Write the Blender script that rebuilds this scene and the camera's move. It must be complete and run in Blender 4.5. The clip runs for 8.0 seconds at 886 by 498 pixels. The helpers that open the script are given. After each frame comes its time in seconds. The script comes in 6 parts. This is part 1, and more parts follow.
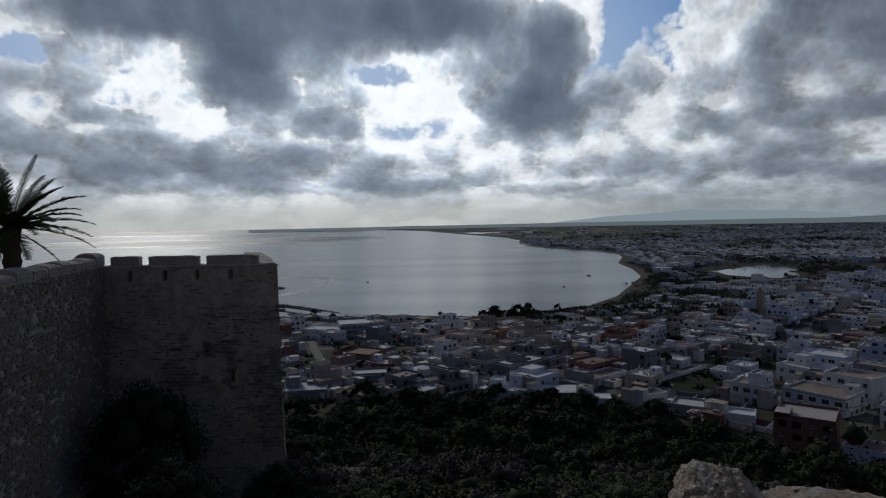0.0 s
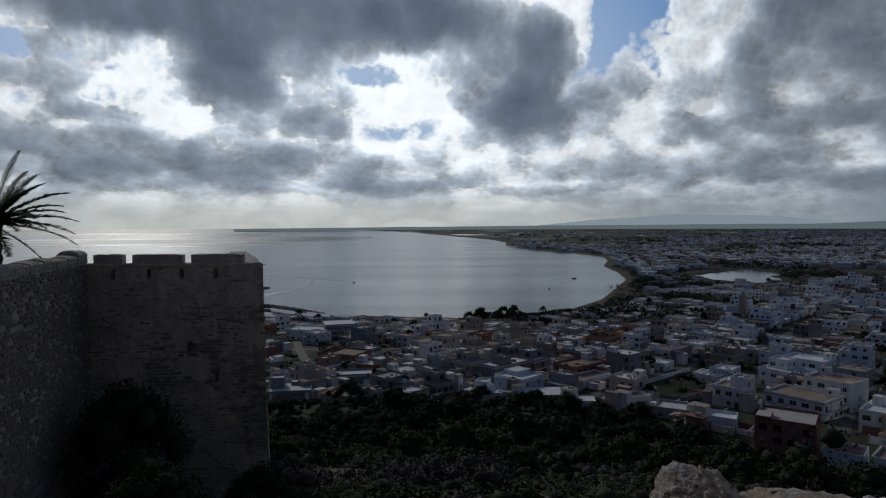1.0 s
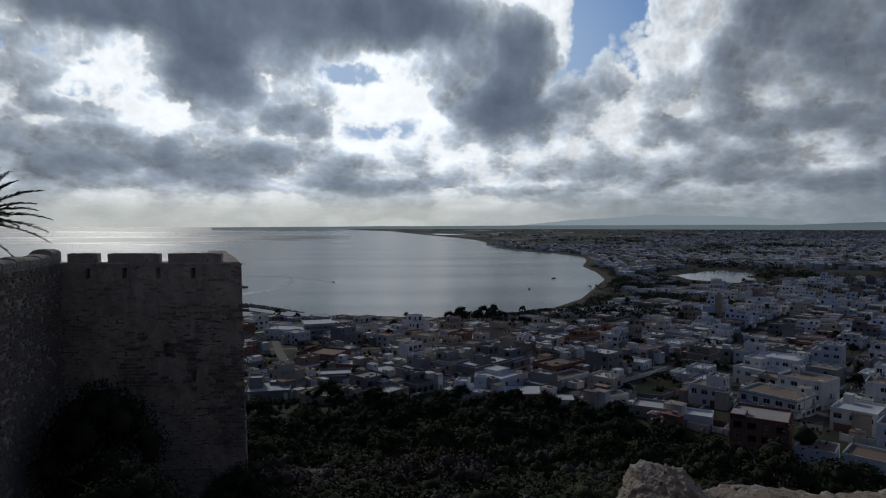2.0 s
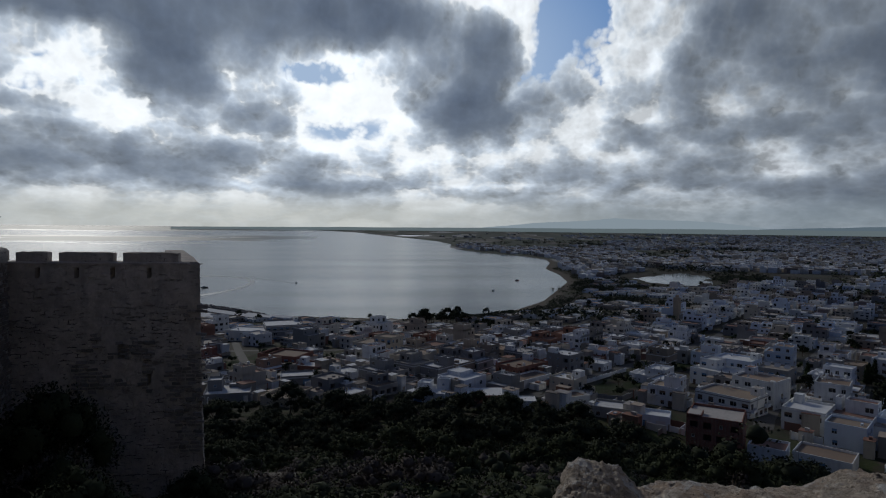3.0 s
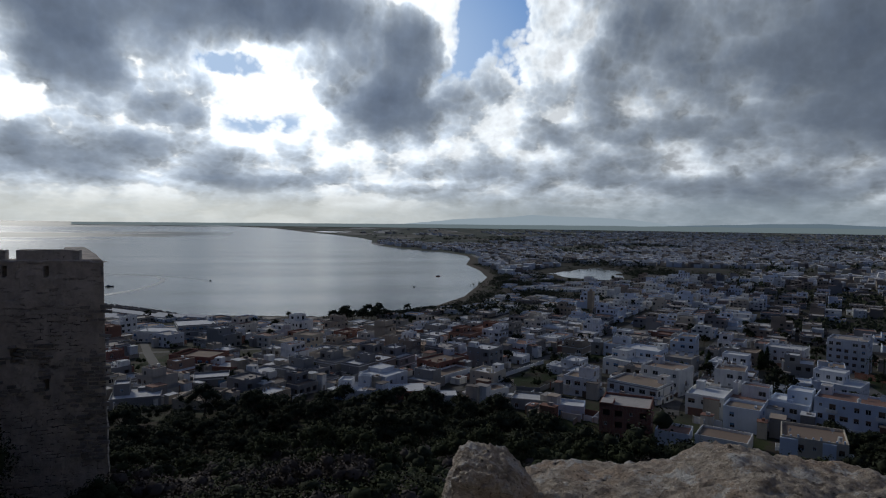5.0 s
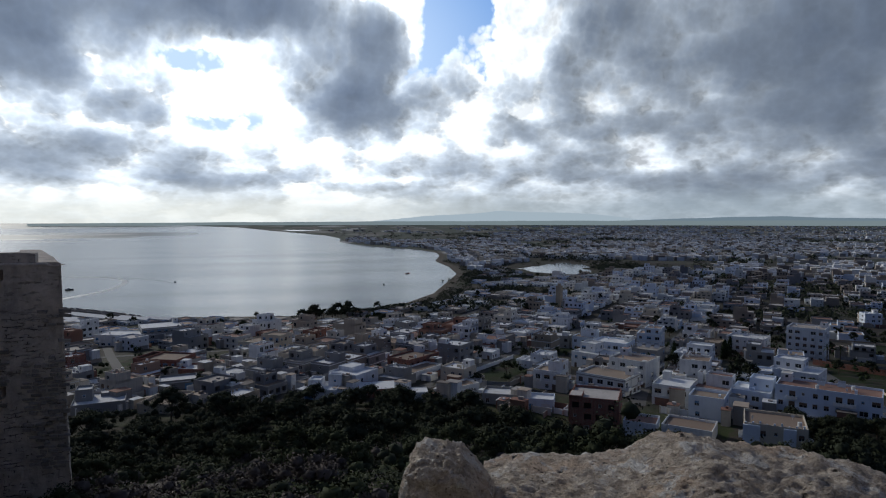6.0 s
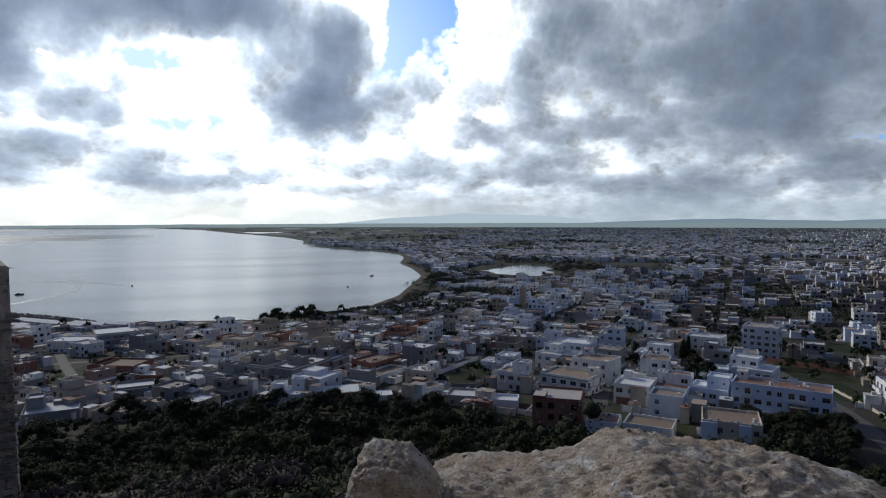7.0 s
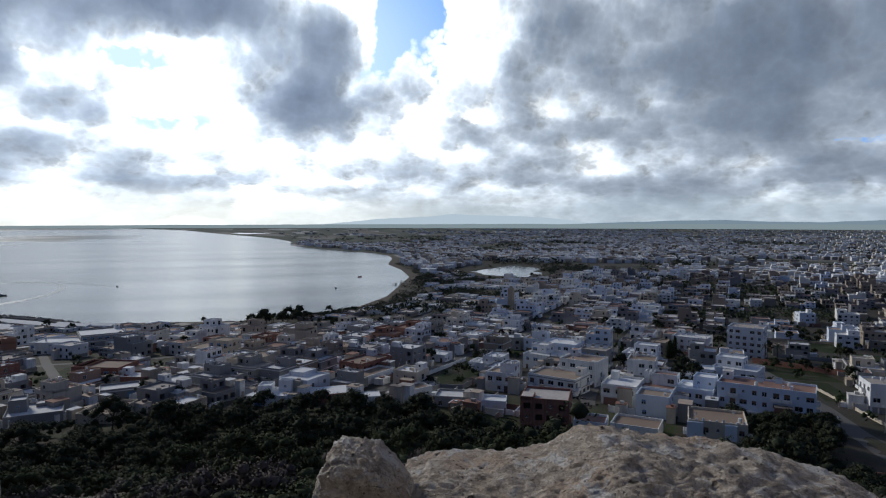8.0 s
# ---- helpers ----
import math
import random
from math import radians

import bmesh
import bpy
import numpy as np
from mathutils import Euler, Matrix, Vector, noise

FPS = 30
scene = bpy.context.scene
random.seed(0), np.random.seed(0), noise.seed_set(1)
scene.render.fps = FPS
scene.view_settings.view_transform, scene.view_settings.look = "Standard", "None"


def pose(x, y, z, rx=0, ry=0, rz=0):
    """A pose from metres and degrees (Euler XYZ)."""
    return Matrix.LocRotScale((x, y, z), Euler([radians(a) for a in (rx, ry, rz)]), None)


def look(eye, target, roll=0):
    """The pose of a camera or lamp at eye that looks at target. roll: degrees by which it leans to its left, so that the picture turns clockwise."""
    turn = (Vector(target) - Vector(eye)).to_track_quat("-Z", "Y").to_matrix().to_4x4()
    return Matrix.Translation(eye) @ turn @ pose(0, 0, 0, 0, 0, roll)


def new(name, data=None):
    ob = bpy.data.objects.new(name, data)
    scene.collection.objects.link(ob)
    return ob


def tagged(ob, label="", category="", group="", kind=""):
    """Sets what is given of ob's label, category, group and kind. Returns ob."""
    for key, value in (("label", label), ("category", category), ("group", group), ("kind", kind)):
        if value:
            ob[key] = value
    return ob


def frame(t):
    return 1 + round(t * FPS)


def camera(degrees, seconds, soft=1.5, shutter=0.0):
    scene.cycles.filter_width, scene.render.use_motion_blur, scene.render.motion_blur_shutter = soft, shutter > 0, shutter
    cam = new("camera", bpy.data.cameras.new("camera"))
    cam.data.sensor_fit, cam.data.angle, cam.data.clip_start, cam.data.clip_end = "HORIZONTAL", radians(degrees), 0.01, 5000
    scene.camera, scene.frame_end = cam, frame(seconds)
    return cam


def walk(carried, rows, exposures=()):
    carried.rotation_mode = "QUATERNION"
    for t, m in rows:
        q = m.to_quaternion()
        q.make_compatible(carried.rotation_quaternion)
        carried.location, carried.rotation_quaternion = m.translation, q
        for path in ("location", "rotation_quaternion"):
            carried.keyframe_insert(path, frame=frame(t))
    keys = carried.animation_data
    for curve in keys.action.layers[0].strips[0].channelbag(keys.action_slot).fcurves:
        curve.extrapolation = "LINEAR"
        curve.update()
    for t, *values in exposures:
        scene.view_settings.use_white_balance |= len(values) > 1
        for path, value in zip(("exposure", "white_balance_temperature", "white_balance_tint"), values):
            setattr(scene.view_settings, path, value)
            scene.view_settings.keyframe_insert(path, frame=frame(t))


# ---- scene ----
cam = camera(70.7, 8.0, soft=1.15)
PATH = [
    (0, (-0.275, 0.345, 79.950), (-0.265, 2.343, 79.868), -1.0),
    (0.5, (-0.270, 0.330, 79.956), (-0.247, 2.329, 79.875), -0.4),
    (1, (-0.28, 0.319, 79.957), (-0.227, 2.317, 79.879), -0.3),
    (2.5, (-0.243, 0.254, 79.984), (-0.079, 2.246, 79.904), 0.3),
    (3, (-0.202, 0.249, 79.976), (0.027, 2.235, 79.902), 0.6),
    (3.5, (-0.194, 0.194, 79.987), (0.092, 2.172, 79.912), 0.7),
    (4, (-0.163, 0.175, 79.985), (0.199, 2.141, 79.913), 0.6),
    (4.5, (-0.151, 0.146, 79.988), (0.28, 2.098, 79.911), 0.9),
    (6, (-0.09, 0.11, 79.989), (0.482, 2.024, 79.896), -0.0),
    (6.5, (-0.055, 0.112, 79.984), (0.591, 2.003, 79.894), 0.1),
    (7, (-0.034, 0.103, 79.976), (0.646, 1.982, 79.89), 0.0),
    (7.5, (0.0, 0.097, 79.969), (0.711, 1.964, 79.88), -0.0),
    (8, (0.029, 0.101, 79.957), (0.744, 1.967, 79.874), 0.1),
]
walk(cam, [(t, look(eye, target, roll)) for t, eye, target, roll in PATH], exposures=[(0.0, -0.44, 6250, 9), (4.5, -0.28, 6250, 9), (6.5, 0.49, 6250, 9), (8.0, 0.61, 6250, 9)])

# ---- sky, sun ----
SUN_AZ, SUN_EL = -25.0, 27.0


class Nodes:
    """Short forms for building node trees."""

    def __init__(self, tree):
        self.tree = tree
        tree.nodes.clear()

    def put(self, sock, value):
        if hasattr(value, "is_output"):
            self.tree.links.new(value, sock)
        elif value is not None:
            if isinstance(value, (tuple, list)) and len(value) == 3 and sock.type == "RGBA":
                value = (*value, 1.0)
            sock.default_value = value

    def add(self, kind, *values, out=0, **props):
        node = self.tree.nodes.new(kind)
        for key, value in props.items():
            setattr(node, key, value)
        for sock, value in zip(node.inputs, values):
            self.put(sock, value)
        return node.outputs[out] if len(node.outputs) else None

    def named(self, kind, inputs, out=0, **props):
        node = self.tree.nodes.new(kind)
        for key, value in props.items():
            setattr(node, key, value)
        for key, value in inputs.items():
            self.put(node.inputs[key], value)
        return node.outputs[out] if len(node.outputs) else None

    def math(self, op, a, b=None, c=None, clamp=False):
        return self.add("ShaderNodeMath", a, b, c, operation=op, use_clamp=clamp)

    def vec(self, op, a, b=None, c=None, out=0):
        return self.add("ShaderNodeVectorMath", a, b, c, operation=op, out=out)

    def smooth(self, x, lo, hi, a=0.0, b=1.0):
        return self.named("ShaderNodeMapRange", {"Value": x, "From Min": lo, "From Max": hi, "To Min": a, "To Max": b},
                          interpolation_type="SMOOTHSTEP")

    def noise(self, vector, scale, detail=4.0, rough=0.55, out=0):
        return self.named("ShaderNodeTexNoise", {"Vector": vector, "Scale": scale, "Detail": detail, "Roughness": rough}, out=out)

    def mix(self, fac, a, b, blend="MIX"):
        node = self.tree.nodes.new("ShaderNodeMix")
        node.data_type, node.blend_type = "RGBA", blend
        self.put(node.inputs[0], fac), self.put(node.inputs[6], a), self.put(node.inputs[7], b)
        return node.outputs[2]

    def ramp(self, fac, *stops):
        node = self.tree.nodes.new("ShaderNodeValToRGB")
        self.put(node.inputs[0], fac)
        els = node.color_ramp.elements
        while len(els) < len(stops):
            els.new(0.5)
        for el, (at, col) in zip(els, stops):
            el.position = at
            el.color = (*col, 1.0) if len(col) == 3 else col
        return node.outputs[0]


def cloud_sum(n, place, blobs):
    """The sum of soft ellipses: azimuth, elevation, half width, half height, weight."""
    total = None
    for az, el, ra, re, w in blobs:
        q = n.vec("MULTIPLY_ADD", place, (1 / ra, 1 / re, 0), (-az / ra, -el / re, 0))
        s = n.smooth(n.vec("LENGTH", q, out=1), 0.30, 1.30, w, 0.0)
        total = s if total is None else n.math("ADD", total, s)
    return total


DARK_LEFT = [(-14, 18.0, 16, 4.6, 1.0), (-17.2, 12.2, 4.6, 4.0, 0.95), (-26, 17.6, 9, 2.4, 0.6), (-24, 5.2, 12, 2.6, 0.48), (-11, 4.6, 10, 2.4, 0.40), (-34, 6.8, 5, 1.8, 0.34),
             (0.5, 18.2, 6, 2.8, 0.8), (7.2, 14.5, 5.4, 5.5, 0.56), (9.0, 9.6, 4.8, 2.9, 0.80), (10.5, 15.5, 2.4, 4.0, 0.45), (-9.5, 8.9, 4.0, 1.5, 0.40), (-27, 9.0, 4.5, 0.9, 0.32), (2.0, 10.2, 3.4, 1.4, 0.30), (-1, 3.6, 8, 1.0, 0.3)]
DARK_RIGHT = [(41, 14.0, 13, 7.0, 0.64), (54, 12.6, 12, 7.4, 0.62), (31, 8.0, 10, 1.7, 0.38), (45, 7.0, 10, 2.6, 0.40), (54, 4.2, 7, 2.0, 0.66), (22, 8.4, 3.5, 1.3, 0.36),
              (14.6, 4.9, 6.6, 1.6, 0.34), (41, 3.3, 11, 1.4, 0.36), (28, 4.2, 6, 1.2, 0.24), (62, 16, 9, 9, 0.5), (0, 25, 34, 4, 0.7), (30.5, 16.5, 5.0, 4.5, 0.26), (12, 2.4, 6, 0.8, 0.25)]
GAPS = [(17.6, 16.8, 3.9, 3.8, 1.0), (18.2, 20.5, 4.4, 3.4, 1.0), (14.2, 13.2, 2.6, 2.2, 0.92), (20.5, 13.0, 1.5, 1.4, 0.35), (-31.5, 13.2, 6.5, 1.6, 0.95), (-29, 9.8, 7, 1.7, 0.28), (-7.2, 13.3, 6.0, 1.5, 0.66),
        (55.2, 6.6, 3.2, 0.50, 0.95), (0.5, 5.6, 3.2, 0.9, 0.42), (2.4, 14.6, 1.6, 2.2, 0.45), (5.6, 13.8, 1.0, 2.0, 0.40), (-2, 8.4, 5, 1.5, 0.30), (15.6, 9.6, 1.3, 1.6, 0.30)]


def sky_plane(n, az, el):
    """Azimuth against a height that flattens the clouds towards the horizon."""
    lift = n.math("MULTIPLY", n.math("LOGARITHM", n.math("ADD", n.math("MAXIMUM", el, 0.0), 8.0), math.e), 22.0)
    return n.add("ShaderNodeCombineXYZ", az, lift, 0.0)


def billows(n, plane):
    """Rounded heaps on heaps, about 0 on the mean."""
    total = None
    for scale, weight in ((0.085, 1.15), (0.19, 1.05), (0.42, 0.80)):
        k = n.math("MULTIPLY", n.math("SUBTRACT", n.noise(plane, scale, 0.0, 0.5), 0.5), weight)
        total = k if total is None else n.math("ADD", total, k)
    for scale, weight in ((0.30, 0.34), (0.75, 0.32), (1.7, 0.22), (3.6, 0.07)):
        cell = n.named("ShaderNodeTexVoronoi", {"Vector": plane, "Scale": scale, "Randomness": 1.0, "Smoothness": 0.25}, voronoi_dimensions="2D", feature="SMOOTH_F1")
        total = n.math("ADD", total, n.math("MULTIPLY_ADD", n.math("MULTIPLY", cell, cell), -weight, 0.30 * weight))
    return total


def build_sky():
    world = bpy.data.worlds.new("sky")
    scene.world = world
    world.use_nodes = True
    n = Nodes(world.node_tree)
    xyz = n.tree.nodes.new("ShaderNodeSeparateXYZ")
    n.put(xyz.inputs[0], n.add("ShaderNodeTexCoord", out=0))
    az = n.math("MULTIPLY", n.math("ARCTAN2", xyz.outputs[0], xyz.outputs[1]), 57.2958)
    el = n.math("MULTIPLY", n.math("ARCSINE", xyz.outputs[2]), 57.2958)
    flat, plane = n.add("ShaderNodeCombineXYZ", az, el, 0.0), sky_plane(n, az, el)
    half = (0.5, 0.5, 0.5)
    big = n.vec("SUBTRACT", n.noise(plane, 0.11, 2.0, 0.5, out=1), half)
    small = n.vec("SUBTRACT", n.noise(plane, 0.36, 3.5, 0.55, out=1), half)
    place = n.vec("MULTIPLY_ADD", big, (4.5, 3.0, 0), flat)
    place = n.vec("MULTIPLY_ADD", small, (3.0, 2.2, 0), place)
    curl = n.vec("MULTIPLY_ADD", small, (0.9, 0.9, 0), plane)
    heap = billows(n, curl)
    # the same heaps read a step nearer the sun tell the lit side of each
    step = n.vec("NORMALIZE", n.vec("SUBTRACT", (-10.0, 24.0, 0.0), flat))
    other = billows(n, n.vec("MULTIPLY_ADD", step, (0.9, 0.9, 0), curl))
    lit = n.math("SUBTRACT", heap, other)
    layout = n.math("MINIMUM", n.math("ADD", cloud_sum(n, place, DARK_LEFT), cloud_sum(n, place, DARK_RIGHT)), 1.05)
    clear = cloud_sum(n, place, GAPS)
    # thick cloud is smooth underneath, thin cloud is all heaps
    rough = n.math("MULTIPLY", n.smooth(layout, 0.30, 0.95, 0.62, 0.22), n.smooth(el, 3.0, 11.0, 0.55, 1.0))
    veil = n.math("MULTIPLY_ADD", n.noise(curl, 0.13, 4.0, 0.50), 0.60, -0.19)
    veil = n.math("ADD", veil, n.smooth(el, 9.0, 4.0, 0.0, 0.07))
    depth = n.math("ADD", n.math("MULTIPLY_ADD", layout, 0.72, veil), n.math("MULTIPLY", heap, rough))
    # the cover closes overhead and behind
    over = n.math("MAXIMUM", n.smooth(el, 21, 34), n.smooth(n.math("ABSOLUTE", n.math("SUBTRACT", az, 10.0)), 58, 85))
    depth = n.math("ADD", depth, n.math("MULTIPLY", over, 0.8))
    open_air = n.math("SUBTRACT", n.math("MULTIPLY", clear, 0.62), depth)
    gap = n.math("MULTIPLY", n.smooth(n.math("SUBTRACT", open_air, n.math("MULTIPLY", heap, 0.45)), 0.06, 0.42), n.math("MULTIPLY", n.smooth(el, 3.0, 6.0), n.smooth(clear, 0.10, 0.30)))
    near_sun = n.vec("LENGTH", n.vec("MULTIPLY_ADD", flat, (1 / 34, 1 / 18, 0), (7 / 34, -13 / 18, 0)), out=1)
    glow = n.smooth(near_sun, 0.05, 1.35, 1.42, 0.88)
    col = n.ramp(depth, (0.0, (0.84, 0.88, 0.93)), (0.13, (0.72, 0.765, 0.81)), (0.28, (0.49, 0.54, 0.60)), (0.45, (0.30, 0.342, 0.40)), (0.72, (0.165, 0.198, 0.252)), (1.0, (0.102, 0.128, 0.176)))
    relief = n.math("MULTIPLY", lit, n.smooth(depth, 0.15, 0.80, 1.45, 0.42))
    relief = n.math("MINIMUM", n.math("MAXIMUM", n.math("ADD", relief, 1.0), 0.55), 1.6)
    shade = n.math("MULTIPLY", n.math("MULTIPLY_ADD", over, -0.46, glow), relief)
    col = n.vec("SCALE", col)
    n.put(col.node.inputs["Scale"], shade)
    # silver edges round the hidden sun
    rim = n.math("MULTIPLY", n.smooth(depth, 0.27, 0.10), n.smooth(near_sun, 1.35, 0.3))
    col = n.mix(n.math("MULTIPLY", rim, 0.85), col, (1.32, 1.34, 1.34))
    col = n.mix(over, col, n.mix(1.0, col, (0.84, 1.0, 1.48), "MULTIPLY"))
    sky = n.named("ShaderNodeTexSky", {}, sky_type="NISHITA", sun_disc=False, sun_elevation=radians(SUN_EL), sun_rotation=radians(SUN_AZ))
    blue = n.vec("SCALE", n.mix(0.8, sky, (1.0, 2.6, 6.0)))
    n.put(blue.node.inputs["Scale"], 0.10)
    blue = n.mix(n.smooth(near_sun, 1.05, 0.45, 0.0, 0.85), blue, (0.52, 0.66, 0.86))
    col = n.mix(gap, col, blue)
    # pale band of thick air low over the land and the sea
    low = n.smooth(el, 3.6, 0.8, 0.0, 0.80)
    warm = n.smooth(n.math("ABSOLUTE", n.math("ADD", az, 12.0)), 8, 46)
    col = n.mix(low, col, n.mix(warm, (0.66, 0.665, 0.61), (0.27, 0.32, 0.36)))
    n.add("ShaderNodeOutputWorld", n.add("ShaderNodeBackground", col, 1.0))


build_sky()

sun = new("sun", bpy.data.lights.new("sun", "SUN"))
sun.data.energy, sun.data.angle, sun.data.color = 1.35, radians(10), (1.0, 0.95, 0.86)
sun.matrix_world = look((0, 0, 0), (-math.sin(radians(SUN_AZ)) * math.cos(radians(SUN_EL)), -math.cos(radians(SUN_AZ)) * math.cos(radians(SUN_EL)), -math.sin(radians(SUN_EL))))

# ---- materials ----
def material(name, build):
    m = bpy.data.materials.new(name)
    m.use_nodes = True
    n = Nodes(m.node_tree)
    args = build(n)
    bump = args.pop("bump", None)
    shader = n.tree.nodes.new("ShaderNodeBsdfPrincipled")
    for key, value in args.items():
        n.put(shader.inputs[key], value)
    if bump:
        height, strength, distance = bump
        n.put(shader.inputs["Normal"], n.named("ShaderNodeBump", {"Strength": strength, "Distance": distance, "Height": height}))
    n.add("ShaderNodeOutputMaterial", shader.outputs[0])
    return m


def world_place(n):
    return n.add("ShaderNodeNewGeometry", out=0)


def own_place(n):
    return n.add("ShaderNodeTexCoord", out=3)


def chance(n):
    return n.named("ShaderNodeObjectInfo", {}, out=5)


def plaster(name, colors, rough=0.85, stain=0.35, island=False):
    """Painted render: one of the colours by chance, streaked and stained."""
    def build(n):
        p = world_place(n)
        stops = [(i / len(colors), c) for i, c in enumerate(colors)]
        base = n.ramp(n.named("ShaderNodeNewGeometry", {}, out=8) if island else chance(n), *stops)
        base.node.color_ramp.interpolation = "CONSTANT"
        streak = n.noise(n.vec("MULTIPLY", p, (1.2, 1.2, 0.12)), 1.0, 5.0, 0.6)
        blot = n.noise(p, 0.35, 4.0, 0.6)
        grain = n.noise(p, 6.0, 3.0, 0.6)
        dirt = n.smooth(n.math("ADD", n.math("MULTIPLY", streak, 0.6), n.math("MULTIPLY", blot, 0.5)), 0.50, 0.78, 0.0, stain)
        col = n.mix(dirt, base, n.mix(0.75, base, (0.16, 0.14, 0.12)))
        col = n.mix(n.smooth(grain, 0.3, 0.8, 0.0, 0.12), col, (0.3, 0.28, 0.25))
        return {"Base Color": col, "Roughness": rough, "Specular IOR Level": 0.25, "bump": (grain, 0.3, 0.02)}
    return material(name, build)


WHITE = [(0.80, 0.80, 0.79), (0.76, 0.77, 0.79), (0.80, 0.79, 0.75), (0.70, 0.72, 0.76)]
MIXED = [(0.80, 0.80, 0.79), (0.70, 0.71, 0.74), (0.55, 0.49, 0.40), (0.78, 0.77, 0.75), (0.30, 0.285, 0.27), (0.74, 0.75, 0.77), (0.42, 0.36, 0.29),
         (0.72, 0.73, 0.76), (0.27, 0.26, 0.25), (0.66, 0.62, 0.55), (0.30, 0.15, 0.10)]
plaster_white = plaster("white_plaster", WHITE, stain=0.42)
plaster_mixed = plaster("town_plaster", MIXED, stain=0.65)
plaster_blue = plaster("bluish_white_plaster", [(0.66, 0.73, 0.84), (0.70, 0.76, 0.84)], stain=0.2)
plaster_cream = plaster("cream_plaster", [(0.55, 0.47, 0.36), (0.60, 0.53, 0.42)], stain=0.4)
plaster_tan = plaster("tan_plaster", [(0.42, 0.34, 0.25)], stain=0.45)
concrete = plaster("bare_concrete", [(0.27, 0.27, 0.27), (0.33, 0.32, 0.30), (0.22, 0.22, 0.23)], stain=0.5)
plaster_drab = plaster("drab_town_plaster", [(0.30, 0.25, 0.20), (0.46, 0.38, 0.29), (0.24, 0.20, 0.17), (0.52, 0.47, 0.41), (0.34, 0.22, 0.16)], stain=0.5)
far_plaster = plaster("far_house_plaster", [MIXED[0], MIXED[6], MIXED[1], MIXED[4], WHITE[0], MIXED[2], MIXED[5], WHITE[1], MIXED[9], (0.20, 0.17, 0.15)], stain=0.4, island=True)
roof_pale = plaster("pale_roof", [(0.70, 0.69, 0.67), (0.50, 0.46, 0.42), (0.78, 0.78, 0.77), (0.36, 0.26, 0.19), (0.64, 0.63, 0.61), (0.40, 0.35, 0.30), (0.27, 0.15, 0.11)], stain=0.55)
yard_plaster = plaster("yard_plaster", [MIXED[0], MIXED[6], MIXED[4], MIXED[3], MIXED[2], MIXED[8], WHITE[1], MIXED[9], (0.24, 0.12, 0.085)], stain=0.7, island=True)
yard_roof = plaster("yard_roof", [(0.72, 0.72, 0.71), (0.36, 0.33, 0.30), (0.26, 0.13, 0.09), (0.55, 0.53, 0.50), (0.18, 0.15, 0.13), (0.44, 0.35, 0.27)], stain=0.6, island=True)
roof_brown = plaster("brown_roof", [(0.25, 0.18, 0.13), (0.30, 0.23, 0.17)], stain=0.5)
roof_white = plaster("white_roof", [(0.74, 0.74, 0.73)], stain=0.3)


def _brick(n):
    p = world_place(n)
    tex = n.tree.nodes.new("ShaderNodeTexBrick")
    n.put(tex.inputs["Vector"], n.vec("MULTIPLY", p, (1, 1, 1)))
    for key, value in {"Color1": (0.30, 0.125, 0.085, 1), "Color2": (0.23, 0.095, 0.07, 1), "Mortar": (0.30, 0.26, 0.23, 1), "Scale": 2.2, "Mortar Size": 0.015}.items():
        tex.inputs[key].default_value = value
    blot = n.noise(p, 0.6, 4.0, 0.6)
    return {"Base Color": n.mix(n.smooth(blot, 0.4, 0.75, 0.0, 0.5), tex.outputs[0], (0.15, 0.09, 0.07)), "Roughness": 0.9, "Specular IOR Level": 0.2}


brick_red = material("red_hollow_brick", _brick)


def plain(name, color, rough=0.6, metal=0.0, vary=0.25, scale=3.0):
    def build(n):
        p = own_place(n)
        k = n.noise(p, scale, 4.0, 0.6)
        col = n.mix(n.smooth(k, 0.35, 0.75, 0.0, vary), color, tuple(c * 0.45 for c in color))
        return {"Base Color": col, "Roughness": rough, "Metallic": metal, "bump": (k, 0.15, 0.01)}
    return material(name, build)


glass = material("window_glass", lambda n: {"Base Color": (0.02, 0.025, 0.03), "Roughness": 0.12, "Specular IOR Level": 0.5})
frame_white = plain("white_window_frame", (0.72, 0.72, 0.72), 0.5)
shutter_blue = plain("blue_shutter_paint", (0.12, 0.24, 0.42), 0.6)
shutter_brown = plain("brown_shutter_paint", (0.14, 0.09, 0.06), 0.6)
steel = plain("galvanised_steel", (0.45, 0.46, 0.47), 0.4, 0.8)
# near-black colour stands in for the shade inside open window holes
dark_void = plain("painted_room_dark", (0.05, 0.045, 0.04), 0.95)
tank_white = plain("white_tank_plastic", (0.7, 0.7, 0.68), 0.5)
bark = plain("tree_bark", (0.11, 0.08, 0.06), 0.95, scale=8.0)
bark_palm = plain("palm_bark", (0.10, 0.075, 0.055), 0.95, vary=0.7, scale=12.0)


def leaf(name, a, b, rough=0.85):
    def build(n):
        isle = n.named("ShaderNodeNewGeometry", {}, out=8)
        col = n.mix(isle, a, b)
        col = n.mix(n.math("MULTIPLY", chance(n), 0.4), col, tuple(c * 0.55 for c in a))
        return {"Base Color": col, "Roughness": rough, "Specular IOR Level": 0.08}
    return material(name, build)


